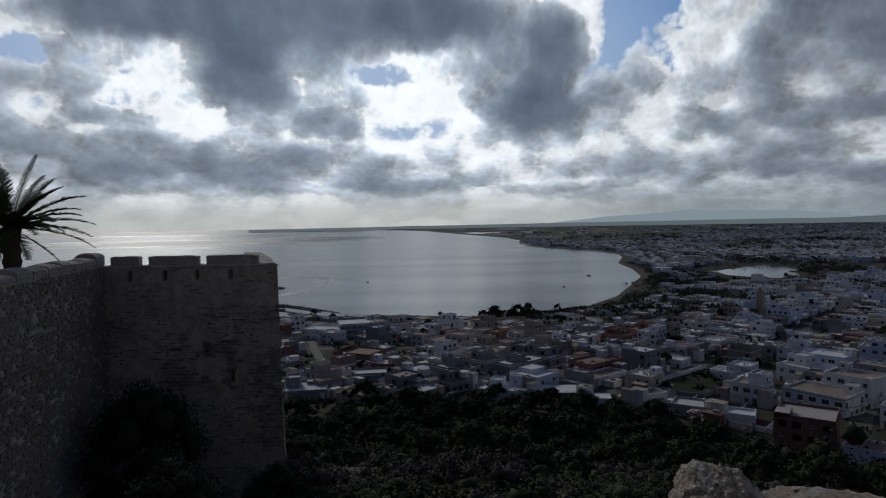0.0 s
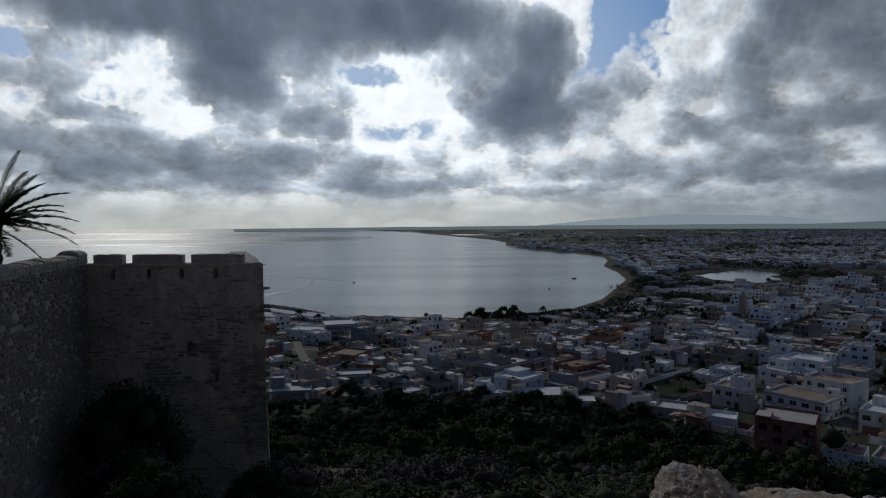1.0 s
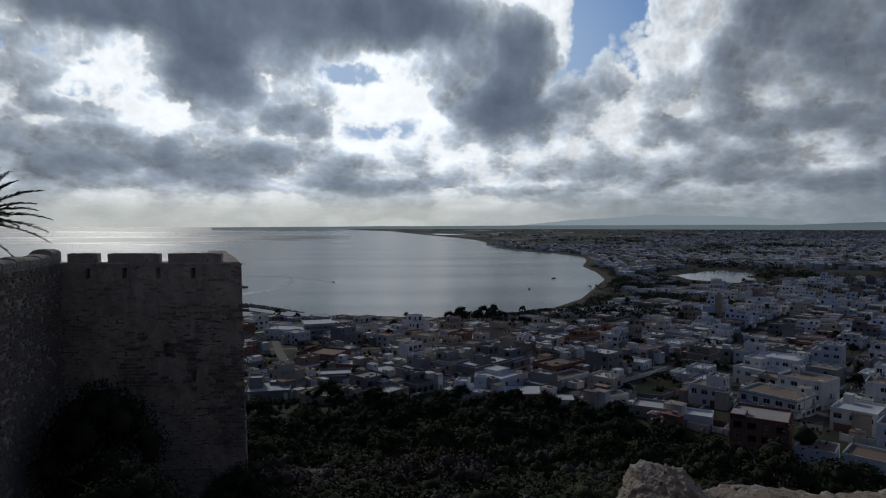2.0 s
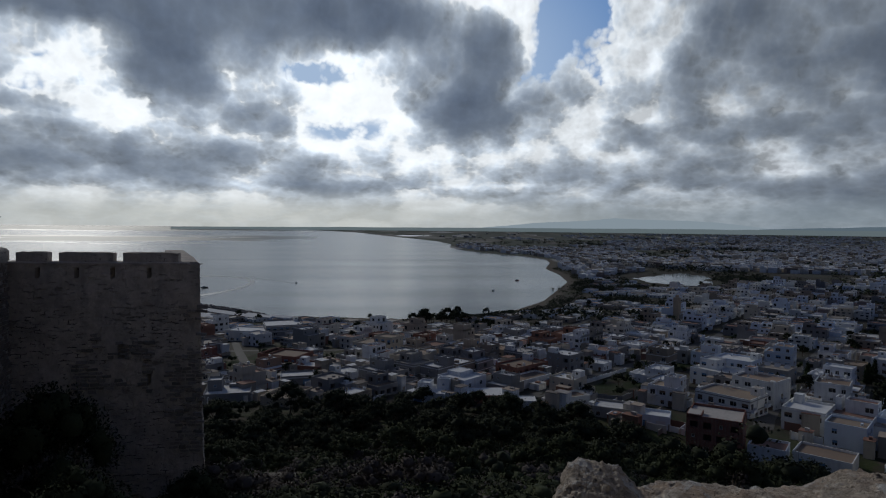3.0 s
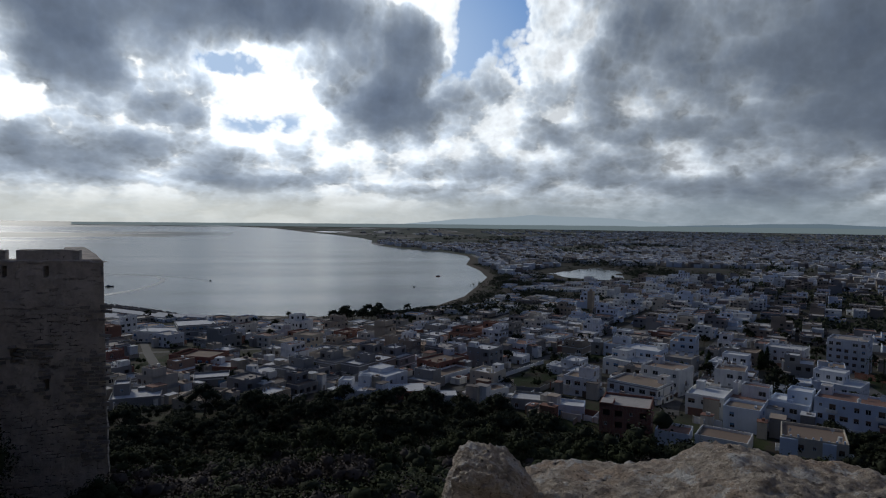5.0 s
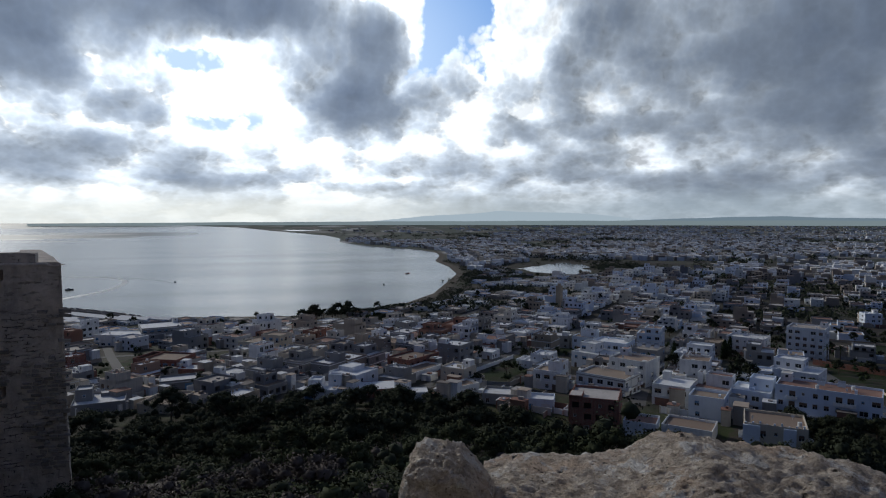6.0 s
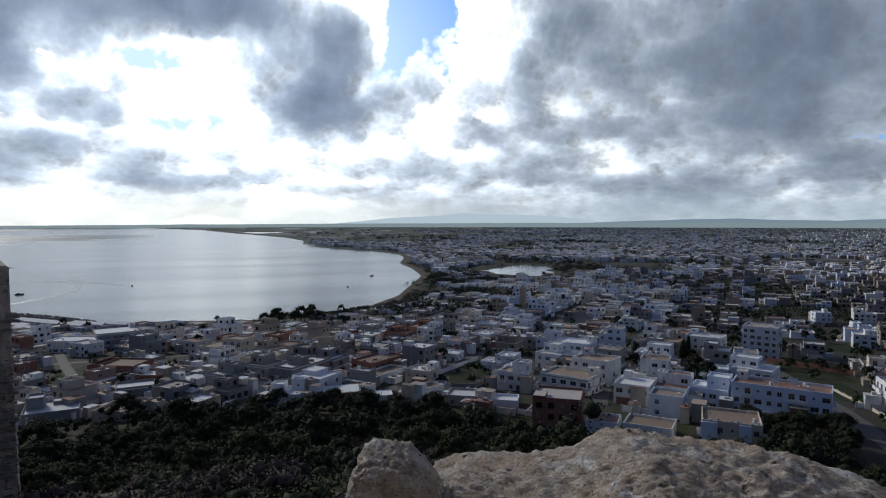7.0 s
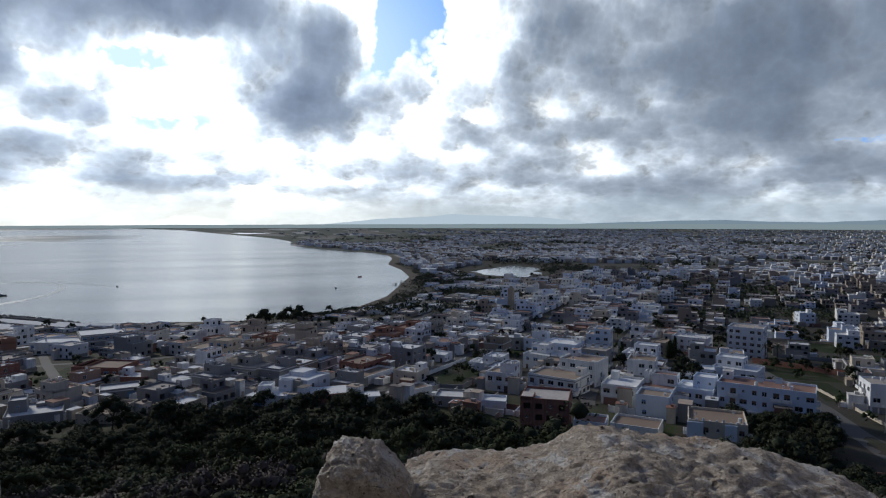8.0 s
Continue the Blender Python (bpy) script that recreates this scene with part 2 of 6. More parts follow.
leaf_pine = leaf("dark_pine_needles", (0.036, 0.043, 0.027), (0.051, 0.059, 0.034))
leaf_olive = leaf("olive_scrub_leaves", (0.040, 0.050, 0.026), (0.056, 0.066, 0.033))
leaf_dry = leaf("dry_grey_twigs", (0.085, 0.074, 0.070), (0.12, 0.104, 0.098), 0.9)
leaf_cypress = leaf("cypress_leaves", (0.025, 0.038, 0.018), (0.040, 0.055, 0.024))
leaf_palm = leaf("palm_leaflets", (0.050, 0.070, 0.025), (0.080, 0.095, 0.035))
leaf_dead = leaf("dead_palm_leaflets", (0.15, 0.105, 0.06), (0.20, 0.15, 0.09), 0.8)


def _ground(n):
    p = world_place(n)
    sep = n.tree.nodes.new("ShaderNodeSeparateXYZ")
    n.put(sep.inputs[0], p)
    dist = n.vec("LENGTH", n.vec("MULTIPLY", p, (1, 1, 0)), out=1)
    k1, k2, k3 = n.noise(p, 0.02, 5.0, 0.6), n.noise(p, 0.16, 5.0, 0.62), n.noise(p, 1.6, 5.0, 0.65)
    earth = n.mix(k3, (0.046, 0.037, 0.030), (0.082, 0.066, 0.052))
    grass = n.mix(k3, (0.030, 0.042, 0.015), (0.060, 0.075, 0.026))
    lot = n.mix(n.smooth(n.math("ADD", n.math("MULTIPLY", k2, 0.6), n.math("MULTIPLY", k1, 0.5)), 0.47, 0.62), earth, grass)
    town = n.mix(n.smooth(k2, 0.35, 0.65), lot, n.mix(k3, (0.034, 0.031, 0.029), (0.060, 0.055, 0.050)))
    col = n.mix(n.smooth(dist, 175, 215), lot, town)
    # farmland: plots of one crop each, their colours greyed to suggest haze
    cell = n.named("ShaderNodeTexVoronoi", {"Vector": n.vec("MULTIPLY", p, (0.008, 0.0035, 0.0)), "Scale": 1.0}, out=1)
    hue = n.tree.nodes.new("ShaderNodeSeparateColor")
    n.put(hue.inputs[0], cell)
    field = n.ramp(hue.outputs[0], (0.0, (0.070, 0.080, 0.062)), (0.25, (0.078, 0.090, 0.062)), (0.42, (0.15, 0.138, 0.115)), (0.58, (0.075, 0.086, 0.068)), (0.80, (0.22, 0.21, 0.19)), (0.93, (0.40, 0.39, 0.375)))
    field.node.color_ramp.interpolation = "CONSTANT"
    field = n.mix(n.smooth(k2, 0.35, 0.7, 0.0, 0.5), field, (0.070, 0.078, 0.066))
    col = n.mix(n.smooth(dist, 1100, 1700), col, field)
    # sand at the water's edge
    sand = n.mix(k3, (0.11, 0.092, 0.070), (0.065, 0.055, 0.043))
    col = n.mix(n.math("MULTIPLY", n.smooth(sep.outputs[2], 1.3, 0.7), n.smooth(dist, 1900, 1500)), col, sand)
    return {"Base Color": col, "Roughness": 0.95, "Specular IOR Level": 0.15, "bump": (k3, 0.5, 0.3)}


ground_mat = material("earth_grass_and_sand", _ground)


def _sea(n):
    p = world_place(n)
    dist = n.vec("LENGTH", n.vec("MULTIPLY", p, (1, 1, 0)), out=1)
    slick = n.noise(n.vec("MULTIPLY", p, (0.0011, 0.0065, 0)), 1.0, 5.0, 0.55)
    rip = n.noise(n.vec("MULTIPLY", p, (0.10, 0.22, 0.1)), 1.0, 4.0, 0.65)
    wave = n.noise(n.vec("MULTIPLY", p, (0.5, 0.9, 0.5)), 1.0, 3.0, 0.6)
    calm = n.smooth(slick, 0.36, 0.66, 0.20, 0.235)
    # rougher bands placed far out to imitate sunlit glitter patches between cloud shadows
    shift = n.noise(n.vec("MULTIPLY", p, (0.0009, 0.0030, 0)), 1.0, 4.0, 0.6)
    reach = n.math("ADD", dist, n.math("MULTIPLY_ADD", shift, 1500, -750))
    bands = n.math("MAXIMUM", n.math("MULTIPLY", n.smooth(reach, 2600, 2750), n.smooth(reach, 3450, 3250)), n.smooth(reach, 4250, 4400))
    sep = n.tree.nodes.new("ShaderNodeSeparateXYZ")
    n.put(sep.inputs[0], p)
    sunward = n.smooth(n.math("DIVIDE", sep.outputs[0], sep.outputs[1]), -0.06, -0.22)
    rough = n.math("ADD", calm, n.math("MULTIPLY", n.math("MULTIPLY", bands, sunward), 0.32))
    rough = n.math("ADD", rough, n.math("MULTIPLY", rip, 0.04))
    col = n.mix(n.smooth(slick, 0.3, 0.7), (0.030, 0.055, 0.065), (0.055, 0.085, 0.095))
    h = n.math("ADD", n.math("MULTIPLY", rip, 0.7), n.math("MULTIPLY", wave, 0.3))
    fade = n.smooth(dist, 350, 1000, 0.11, 0.0)
    normal = n.named("ShaderNodeBump", {"Strength": fade, "Distance": 0.8, "Height": h})
    return {"Base Color": col, "Roughness": rough, "IOR": 1.33, "Normal": normal}


sea_mat = material("rippled_sea_water", _sea)
pond_mat = material("still_lagoon_water", lambda n: {"Base Color": (0.10, 0.12, 0.12), "Roughness": 0.12, "IOR": 1.33})
foam_mat = plain("thin_sea_foam", (0.25, 0.28, 0.30), 0.4, vary=0.5, scale=0.3)
slick_mat = plain("dark_ripple_line", (0.05, 0.06, 0.065), 0.35, vary=0.3, scale=0.3)


def _asphalt(n):
    p = world_place(n)
    k, g = n.noise(p, 0.25, 5.0, 0.6), n.noise(p, 4.0, 4.0, 0.6)
    return {"Base Color": n.mix(k, n.mix(g, (0.050, 0.050, 0.052), (0.075, 0.073, 0.071)), (0.10, 0.092, 0.082)), "Roughness": 0.9, "bump": (g, 0.3, 0.03)}


earth_mat = plain("trodden_earth", (0.080, 0.064, 0.052), 0.95, vary=0.6, scale=1.2)
def _meadow(n):
    p = world_place(n)
    k, g = n.noise(p, 0.12, 5.0, 0.6), n.noise(p, 1.5, 5.0, 0.65)
    col = n.mix(g, (0.018, 0.028, 0.011), (0.034, 0.047, 0.018))
    return {"Base Color": n.mix(n.smooth(k, 0.5, 0.66), col, (0.045, 0.037, 0.028)), "Roughness": 0.95, "Specular IOR Level": 0.1, "bump": (g, 0.6, 0.2)}


meadow_mat = material("rough_meadow_grass", _meadow)
asphalt = material("dusty_asphalt", _asphalt)


def _masonry(n):
    """Weathered lime render over rubble, with lost patches and dark gaps."""
    p = own_place(n)
    big, mid, fine = n.noise(p, 0.30, 5.0, 0.62), n.noise(p, 1.7, 6.0, 0.65), n.noise(p, 12.0, 6.0, 0.68)
    streak = n.noise(n.vec("MULTIPLY", p, (1.5, 1.5, 0.18)), 1.0, 5.0, 0.6)
    gaps = n.noise(n.vec("MULTIPLY", p, (2.4, 2.4, 8.5)), 1.0, 4.0, 0.62)
    bare = n.smooth(n.noise(p, 0.42, 4.0, 0.6), 0.47, 0.56)
    col = n.mix(n.smooth(mid, 0.3, 0.7), (0.39, 0.341, 0.293), (0.598, 0.53, 0.461))
    col = n.mix(n.smooth(big, 0.45, 0.7, 0.0, 0.6), col, (0.325, 0.293, 0.264))
    col = n.mix(n.smooth(streak, 0.52, 0.75, 0.0, 0.5), col, (0.247, 0.224, 0.202))
    col = n.mix(n.smooth(fine, 0.5, 0.8, 0.0, 0.4), col, (0.429, 0.39, 0.338))
    hollow = n.math("MULTIPLY", bare, n.smooth(gaps, 0.57, 0.66))
    col = n.mix(n.math("MULTIPLY", hollow, 0.4), col, (0.10, 0.09, 0.08))
    # short open joints along the courses, where the render is gone
    sep = n.tree.nodes.new("ShaderNodeSeparateXYZ")
    n.put(sep.inputs[0], n.vec("MULTIPLY_ADD", n.noise(p, 2.2, 3.0, 0.6, out=1), (0.0, 0.0, 0.16), p))
    along = n.math("SUBTRACT", sep.outputs[0], sep.outputs[1])
    rows = n.add("ShaderNodeCombineXYZ", along, sep.outputs[2], 0.0)
    tex = n.tree.nodes.new("ShaderNodeTexBrick")
    n.put(tex.inputs["Vector"], rows)
    for key, value in {"Scale": 1.0, "Mortar Size": 0.020, "Mortar Smooth": 0.35, "Brick Width": 0.36, "Row Height": 0.135}.items():
        tex.inputs[key].default_value = value
    dashes = n.smooth(n.noise(n.vec("MULTIPLY", rows, (3.1, 7.4, 0)), 1.0, 3.0, 0.6), 0.51, 0.60)
    lower = n.math("MULTIPLY", n.smooth(sep.outputs[2], 77.0, 76.2), n.smooth(n.noise(p, 0.55, 4.0, 0.6), 0.45, 0.55))
    joint = n.math("MULTIPLY", n.math("MULTIPLY", tex.outputs[1], dashes), lower)
    col = n.mix(n.math("MULTIPLY", joint, 0.85), col, (0.05, 0.044, 0.038))
    hollow = n.math("MAXIMUM", n.math("MULTIPLY", hollow, 0.5), joint)
    h = n.math("ADD", n.math("MULTIPLY", mid, 0.5), n.math("MULTIPLY", fine, 0.4))
    h = n.math("SUBTRACT", h, n.math("MULTIPLY", hollow, 1.3))
    return {"Base Color": col, "Roughness": 0.95, "Specular IOR Level": 0.15, "bump": (h, 1.0, 0.07)}


masonry = material("weathered_fort_masonry", _masonry)


def _stone(n):
    p = own_place(n)
    pick = chance(n)
    k = n.noise(p, 3.0, 5.0, 0.65)
    base = n.ramp(pick, (0.0, (0.195, 0.179, 0.163)), (0.35, (0.286, 0.264, 0.238)), (0.7, (0.364, 0.341, 0.309)), (1.0, (0.325, 0.293, 0.264)))
    return {"Base Color": n.mix(n.smooth(k, 0.35, 0.7, 0.0, 0.6), base, (0.13, 0.117, 0.104)), "Roughness": 0.95, "Specular IOR Level": 0.15, "bump": (k, 0.8, 0.03)}


rubble = material("rubble_stone", _stone)


def _stone_isle(n):
    p = own_place(n)
    k = n.noise(p, 3.0, 5.0, 0.65)
    col = n.mix(n.named("ShaderNodeNewGeometry", {}, out=8), (0.25, 0.205, 0.165), (0.33, 0.275, 0.225))
    col = n.mix(n.smooth(n.noise(p, 0.5, 4.0, 0.6), 0.45, 0.6, 0.0, 0.6), col, (0.30, 0.255, 0.215))
    return {"Base Color": n.mix(n.smooth(k, 0.35, 0.7, 0.0, 0.45), col, (0.20, 0.175, 0.152)), "Roughness": 0.95, "Specular IOR Level": 0.15, "bump": (k, 0.8, 0.03)}


rubble_isle = material("coursed_rubble", _stone_isle)


def _limestone(n):
    """Pitted, layered limestone with lichen."""
    p = own_place(n)
    warp = n.vec("MULTIPLY_ADD", n.noise(p, 6.0, 4.0, 0.6, out=1), (0.10, 0.10, 0.07), p)
    big, mid, fine, grit = n.noise(warp, 3.4, 6.0, 0.62), n.noise(warp, 16.0, 6.0, 0.70), n.noise(p, 60.0, 6.0, 0.72), n.noise(p, 210.0, 3.0, 0.6)
    layer = n.noise(n.vec("MULTIPLY", warp, (7, 7, 60)), 1.0, 6.0, 0.66)
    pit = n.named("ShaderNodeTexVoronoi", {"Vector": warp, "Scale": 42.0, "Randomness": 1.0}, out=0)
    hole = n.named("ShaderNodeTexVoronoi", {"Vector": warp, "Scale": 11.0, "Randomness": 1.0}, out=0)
    col = n.mix(n.smooth(mid, 0.34, 0.66), (0.37, 0.31, 0.25), (0.70, 0.61, 0.51))
    col = n.mix(n.smooth(big, 0.48, 0.62, 0.0, 0.7), col, (0.56, 0.42, 0.31))
    col = n.mix(n.smooth(n.noise(warp, 8.0, 6.0, 0.72), 0.53, 0.62, 0.0, 0.85), col, (0.68, 0.67, 0.65))
    col = n.mix(n.smooth(n.noise(warp, 13.0, 6.0, 0.72), 0.57, 0.66, 0.0, 0.6), col, (0.23, 0.195, 0.165))
    col = n.mix(n.smooth(layer, 0.55, 0.68, 0.0, 0.45), col, (0.20, 0.165, 0.135))
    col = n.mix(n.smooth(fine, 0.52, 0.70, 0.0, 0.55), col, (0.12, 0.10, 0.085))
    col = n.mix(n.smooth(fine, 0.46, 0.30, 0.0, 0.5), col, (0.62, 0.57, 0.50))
    # near-black colour where the bump below also sinks pits and holes
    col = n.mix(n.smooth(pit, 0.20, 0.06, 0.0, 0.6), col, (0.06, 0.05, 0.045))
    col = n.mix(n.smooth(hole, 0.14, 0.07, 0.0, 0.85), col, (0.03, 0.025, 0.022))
    h = n.math("ADD", n.math("MULTIPLY", mid, 0.9), n.math("ADD", n.math("MULTIPLY", fine, 0.45), n.math("MULTIPLY", grit, 0.12)))
    h = n.math("ADD", h, n.math("ADD", n.math("MULTIPLY", layer, -0.55), n.math("ADD", n.smooth(pit, 0.0, 0.22, -0.4, 0.0), n.smooth(hole, 0.05, 0.16, -1.0, 0.0))))
    return {"Base Color": col, "Roughness": 0.92, "Specular IOR Level": 0.2, "bump": (h, 1.0, 0.045)}


limestone = material("pitted_limestone", _limestone)


# aerial haze put in as an even emission over a near-black base
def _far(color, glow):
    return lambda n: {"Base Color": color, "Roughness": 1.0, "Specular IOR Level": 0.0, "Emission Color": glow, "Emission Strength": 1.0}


mountain_mat = material("ridge_haze_glow", _far((0.04, 0.05, 0.05), (0.295, 0.352, 0.392)))
plain_mat = material("plain_haze_glow", _far((0.04, 0.05, 0.05), (0.135, 0.168, 0.178)))
ridge_mat = material("wooded_ridge_haze_glow", _far((0.04, 0.05, 0.05), (0.118, 0.158, 0.190)))

# ---- geometry helpers ----
EYE = 80.0


class Geo:
    """Gathers faces for one mesh."""

    def __init__(self):
        self.verts, self.faces, self.slots, self.normals = [], [], [], {}

    def face(self, pts, slot=0):
        i = len(self.verts)
        self.verts += [tuple(p) for p in pts]
        self.faces.append(tuple(range(i, i + len(pts))))
        self.slots.append(slot)

    def box(self, x0, x1, y0, y1, z0, z1, slot=0, m=None, bottom=True):
        c = [(x0, y0, z0), (x1, y0, z0), (x1, y1, z0), (x0, y1, z0), (x0, y0, z1), (x1, y0, z1), (x1, y1, z1), (x0, y1, z1)]
        if m is not None:
            c = [tuple(m @ Vector(p)) for p in c]
        i = len(self.verts)
        self.verts += c
        sides = [(4, 5, 6, 7), (0, 1, 5, 4), (1, 2, 6, 5), (2, 3, 7, 6), (3, 0, 4, 7)] + ([(3, 2, 1, 0)] if bottom else [])
        for s in sides:
            self.faces.append(tuple(i + k for k in s))
            self.slots.append(slot)

    def tube(self, pts, radii, sides=6, slot=0, cap=True):
        rings = []
        for k, (p, r) in enumerate(zip(pts, radii)):
            a, b = Vector(pts[max(k - 1, 0)]), Vector(pts[min(k + 1, len(pts) - 1)])
            d = (b - a).normalized()
            u = d.orthogonal().normalized()
            v = d.cross(u)
            i = len(self.verts)
            for s in range(sides):
                w = 2 * math.pi * s / sides
                self.verts.append(tuple(Vector(p) + r * (math.cos(w) * u + math.sin(w) * v)))
            rings.append(i)
        for i, j in zip(rings, rings[1:]):
            for s in range(sides):
                t = (s + 1) % sides
                self.faces.append((i + s, i + t, j + t, j + s))
                self.slots.append(slot)
        if cap:
            self.faces.append(tuple(rings[-1] + s for s in range(sides)))
            self.slots.append(slot)

    def mesh(self, name, *mats, smooth=False):
        me = bpy.data.meshes.new(name)
        me.from_pydata(self.verts, [], self.faces)
        for m in mats:
            me.materials.append(m)
        if len(mats) > 1:
            me.polygons.foreach_set("material_index", self.slots)
        if smooth:
            me.polygons.foreach_set("use_smooth", [True] * len(self.faces))
        me.update()
        if self.normals:
            me.normals_split_custom_set_from_vertices([self.normals.get(i, (0.0, 0.0, 0.0)) for i in range(len(self.verts))])
        return me


def part(name, data, parent, m=None, label=""):
    """Links a mesh as one part under a thing or a part."""
    ob = new(name, data)
    ob.parent = parent
    if m is not None:
        ob.matrix_basis = m
    return tagged(ob, label)


def thing(name, label, category, m=None, data=None, group="", kind=""):
    ob = new(name, data)
    if m is not None:
        ob.matrix_basis = m
    return tagged(ob, label, category, group, kind)


# ---- the lie of the land ----
DROP_AT = [0, 3, 6, 26, 40, 48, 60, 75, 100, 135, 160, 205, 300, 400, 480, 700, 100000]
DROP = [1.6, 1.7, 4, 11.5, 17.6, 20.2, 23.0, 30.2, 41.5, 53.5, 56.8, 57.5, 63.5, 71, 76.5, 77, 77]
COAST = [(-700, 200), (-420, 560), (-175, 634), (-126, 590), (-87, 553), (-27, 541), (24, 528), (61, 540), (91, 549), (140, 582), (188, 653), (263, 823), (288, 882),
         (317, 1014), (335, 1163), (397, 1344), (429, 1489), (412, 1648), (361, 1774), (308, 2006), (290, 2278), (350, 2686), (345, 3176), (249, 3895), (110, 4739), (-165, 6875),
         (-749, 8869), (-1832, 12276), (-4142, 18146), (-8000, 26000), (40000, 30000), (40000, -30000), (-30000, -30000), (-6000, -900)]
LAGOON = (462, 905, 55, 120, 30)


def inland(x, y):
    """Metres from the coast, positive on land."""
    x, y = np.asarray(x, float), np.asarray(y, float)
    best, inside = np.full(x.shape, 1e9), np.zeros(x.shape, bool)
    for (ax, ay), (bx, by) in zip(COAST, COAST[1:] + COAST[:1]):
        dx, dy = bx - ax, by - ay
        s = np.clip(((x - ax) * dx + (y - ay) * dy) / (dx * dx + dy * dy), 0, 1)
        best = np.minimum(best, np.hypot(x - ax - s * dx, y - ay - s * dy))
        cross = (ay > y) != (by > y)
        inside ^= cross & (x < ax + (y - ay) * dx / (dy if dy else 1e-9))
    return np.where(inside, best, -best)


def in_lagoon(x, y):
    """Below 1 inside the lagoon's ragged outline."""
    cx, cy, rx, ry, turn = LAGOON
    c, s = math.cos(radians(turn)), math.sin(radians(turn))
    u, v = (x - cx) * c - (y - cy) * s, (x - cx) * s + (y - cy) * c
    return np.hypot(u / rx, v / ry) + 0.16 * np.sin(np.arctan2(v, u) * 3 + 1.0) + 0.07 * np.sin(np.arctan2(v, u) * 7)


def land(x, y):
    x, y = np.asarray(x, float), np.asarray(y, float)
    d = np.hypot(x, y)
    z = EYE - np.interp(d, DROP_AT, DROP)
    roll = np.sin(x * 0.11 + 1.3) * np.cos(y * 0.083) + 0.6 * np.sin(x * 0.29 + y * 0.21) + 0.35 * np.sin(x * 0.63 - y * 0.47)
    z = z + roll * 0.55 * np.clip((d - 12) / 30, 0, 1) * np.clip((240 - d) / 60, 0, 1)
    # the court of the fort, behind its curtain wall
    court = np.clip((-(x + 0.22 * (y - 20)) - 14.6) / 0.8, 0, 1) * np.clip((36 - y) / 3, 0, 1)
    z = z * (1 - court) + 77.6 * court
    s = inland(x, y)
    z = np.where(d > 350, np.minimum(z, 0.25 + np.maximum(s, -40) * 0.075), z)
    return np.where((in_lagoon(x, y) < 1.0) & (d > 500), 1.6, z)


def squeeze(d):
    """Past 1500 m the distance is drawn together, at the same bearing and height in the view."""
    d = np.asarray(d, float)
    return np.where(d < 1500, d, 1500 + 3400 * (1 - np.exp(-(np.maximum(d, 1500) - 1500) / 3400)))


def far(x, y, z):
    x, y, z = (np.asarray(a, float) for a in (x, y, z))
    d = np.maximum(np.hypot(x, y), 1e-6)
    s = squeeze(d) / d
    return x * s, y * s, EYE - (EYE - z) * s


def sheet(name, mat, rings, bearings, height, label, category):
    a, d = np.meshgrid(np.radians(bearings), rings)
    x, y = d * np.sin(a), d * np.cos(a)
    x, y, z = far(x, y, height(x, y))
    rows, cols = a.shape
    verts = np.stack([x, y, z], -1).reshape(-1, 3)
    i = np.arange(rows - 1)[:, None] * cols + np.arange(cols)[None, :]
    j = np.arange(rows - 1)[:, None] * cols + (np.arange(cols)[None, :] + 1) % cols
    faces = np.stack([i, i + cols, j + cols, j], -1).reshape(-1, 4)
    me = bpy.data.meshes.new(name)
    me.from_pydata(verts.tolist(), [], faces.tolist())
    me.materials.append(mat)
    me.polygons.foreach_set("use_smooth", [True] * len(faces))
    me.update()
    return tagged(new(name, me), label, category, kind="structure")


bearings = np.concatenate([np.arange(-52, 72, 0.35), np.arange(72, 308, 4.0)])
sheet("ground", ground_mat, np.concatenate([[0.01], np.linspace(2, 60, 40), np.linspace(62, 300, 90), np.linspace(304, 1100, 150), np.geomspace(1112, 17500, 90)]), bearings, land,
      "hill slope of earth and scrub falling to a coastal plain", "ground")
sheet("sea", sea_mat, np.concatenate([np.linspace(330, 1500, 40), np.geomspace(1540, 17500, 80)]), np.concatenate([np.arange(-60, 72, 0.6), np.arange(72, 300, 4.0)]),
      lambda x, y: x * 0.0, "grey silvery sea with slicks and a glitter path", "sea")


def disc(name, mat, cx, cy, test, z, label, category):
    """A patch of water filled to its outline."""
    g = Geo()
    rim = []
    for k in range(72):
        w = 2 * math.pi * k / 72
        r = 5.0
        while test(cx + r * math.cos(w), cy + r * math.sin(w)) < 1.02 and r < 300:
            r += 1.5
        rim.append((cx + r * math.cos(w), cy + r * math.sin(w), z))
    for k in range(72):
        g.face([(cx, cy, z), rim[k], rim[(k + 1) % 72]])
    return tagged(new(name, g.mesh(name, mat)), label, category, kind="structure")


disc("lagoon", pond_mat, LAGOON[0], LAGOON[1], in_lagoon, 1.95, "shallow pale lagoon among reeds behind the shore", "lagoon")


def pan(name, mat, cx, cy, rx, ry, z, label):
    """A far shallow sheet of water with a ragged rim, drawn together with the plain."""
    g = Geo()
    rim = []
    for k in range(60):
        w = 2 * math.pi * k / 60
        r = 1 + 0.22 * math.sin(3 * w + 1) + 0.10 * math.sin(7 * w)
        rim.append(tuple(float(v) for v in far(cx + rx * r * math.cos(w), cy + ry * r * math.sin(w), z)))
    mid = tuple(float(v) for v in far(cx, cy, z))
    for k in range(60):
        g.face([mid, rim[k], rim[(k + 1) % 60]])
    return tagged(new(name, g.mesh(name, mat)), label, "lagoon", kind="structure")


pan("lagoon", pond_mat, 300, 4640, 120, 240, 4.2, "pale salt pan behind the far beach")
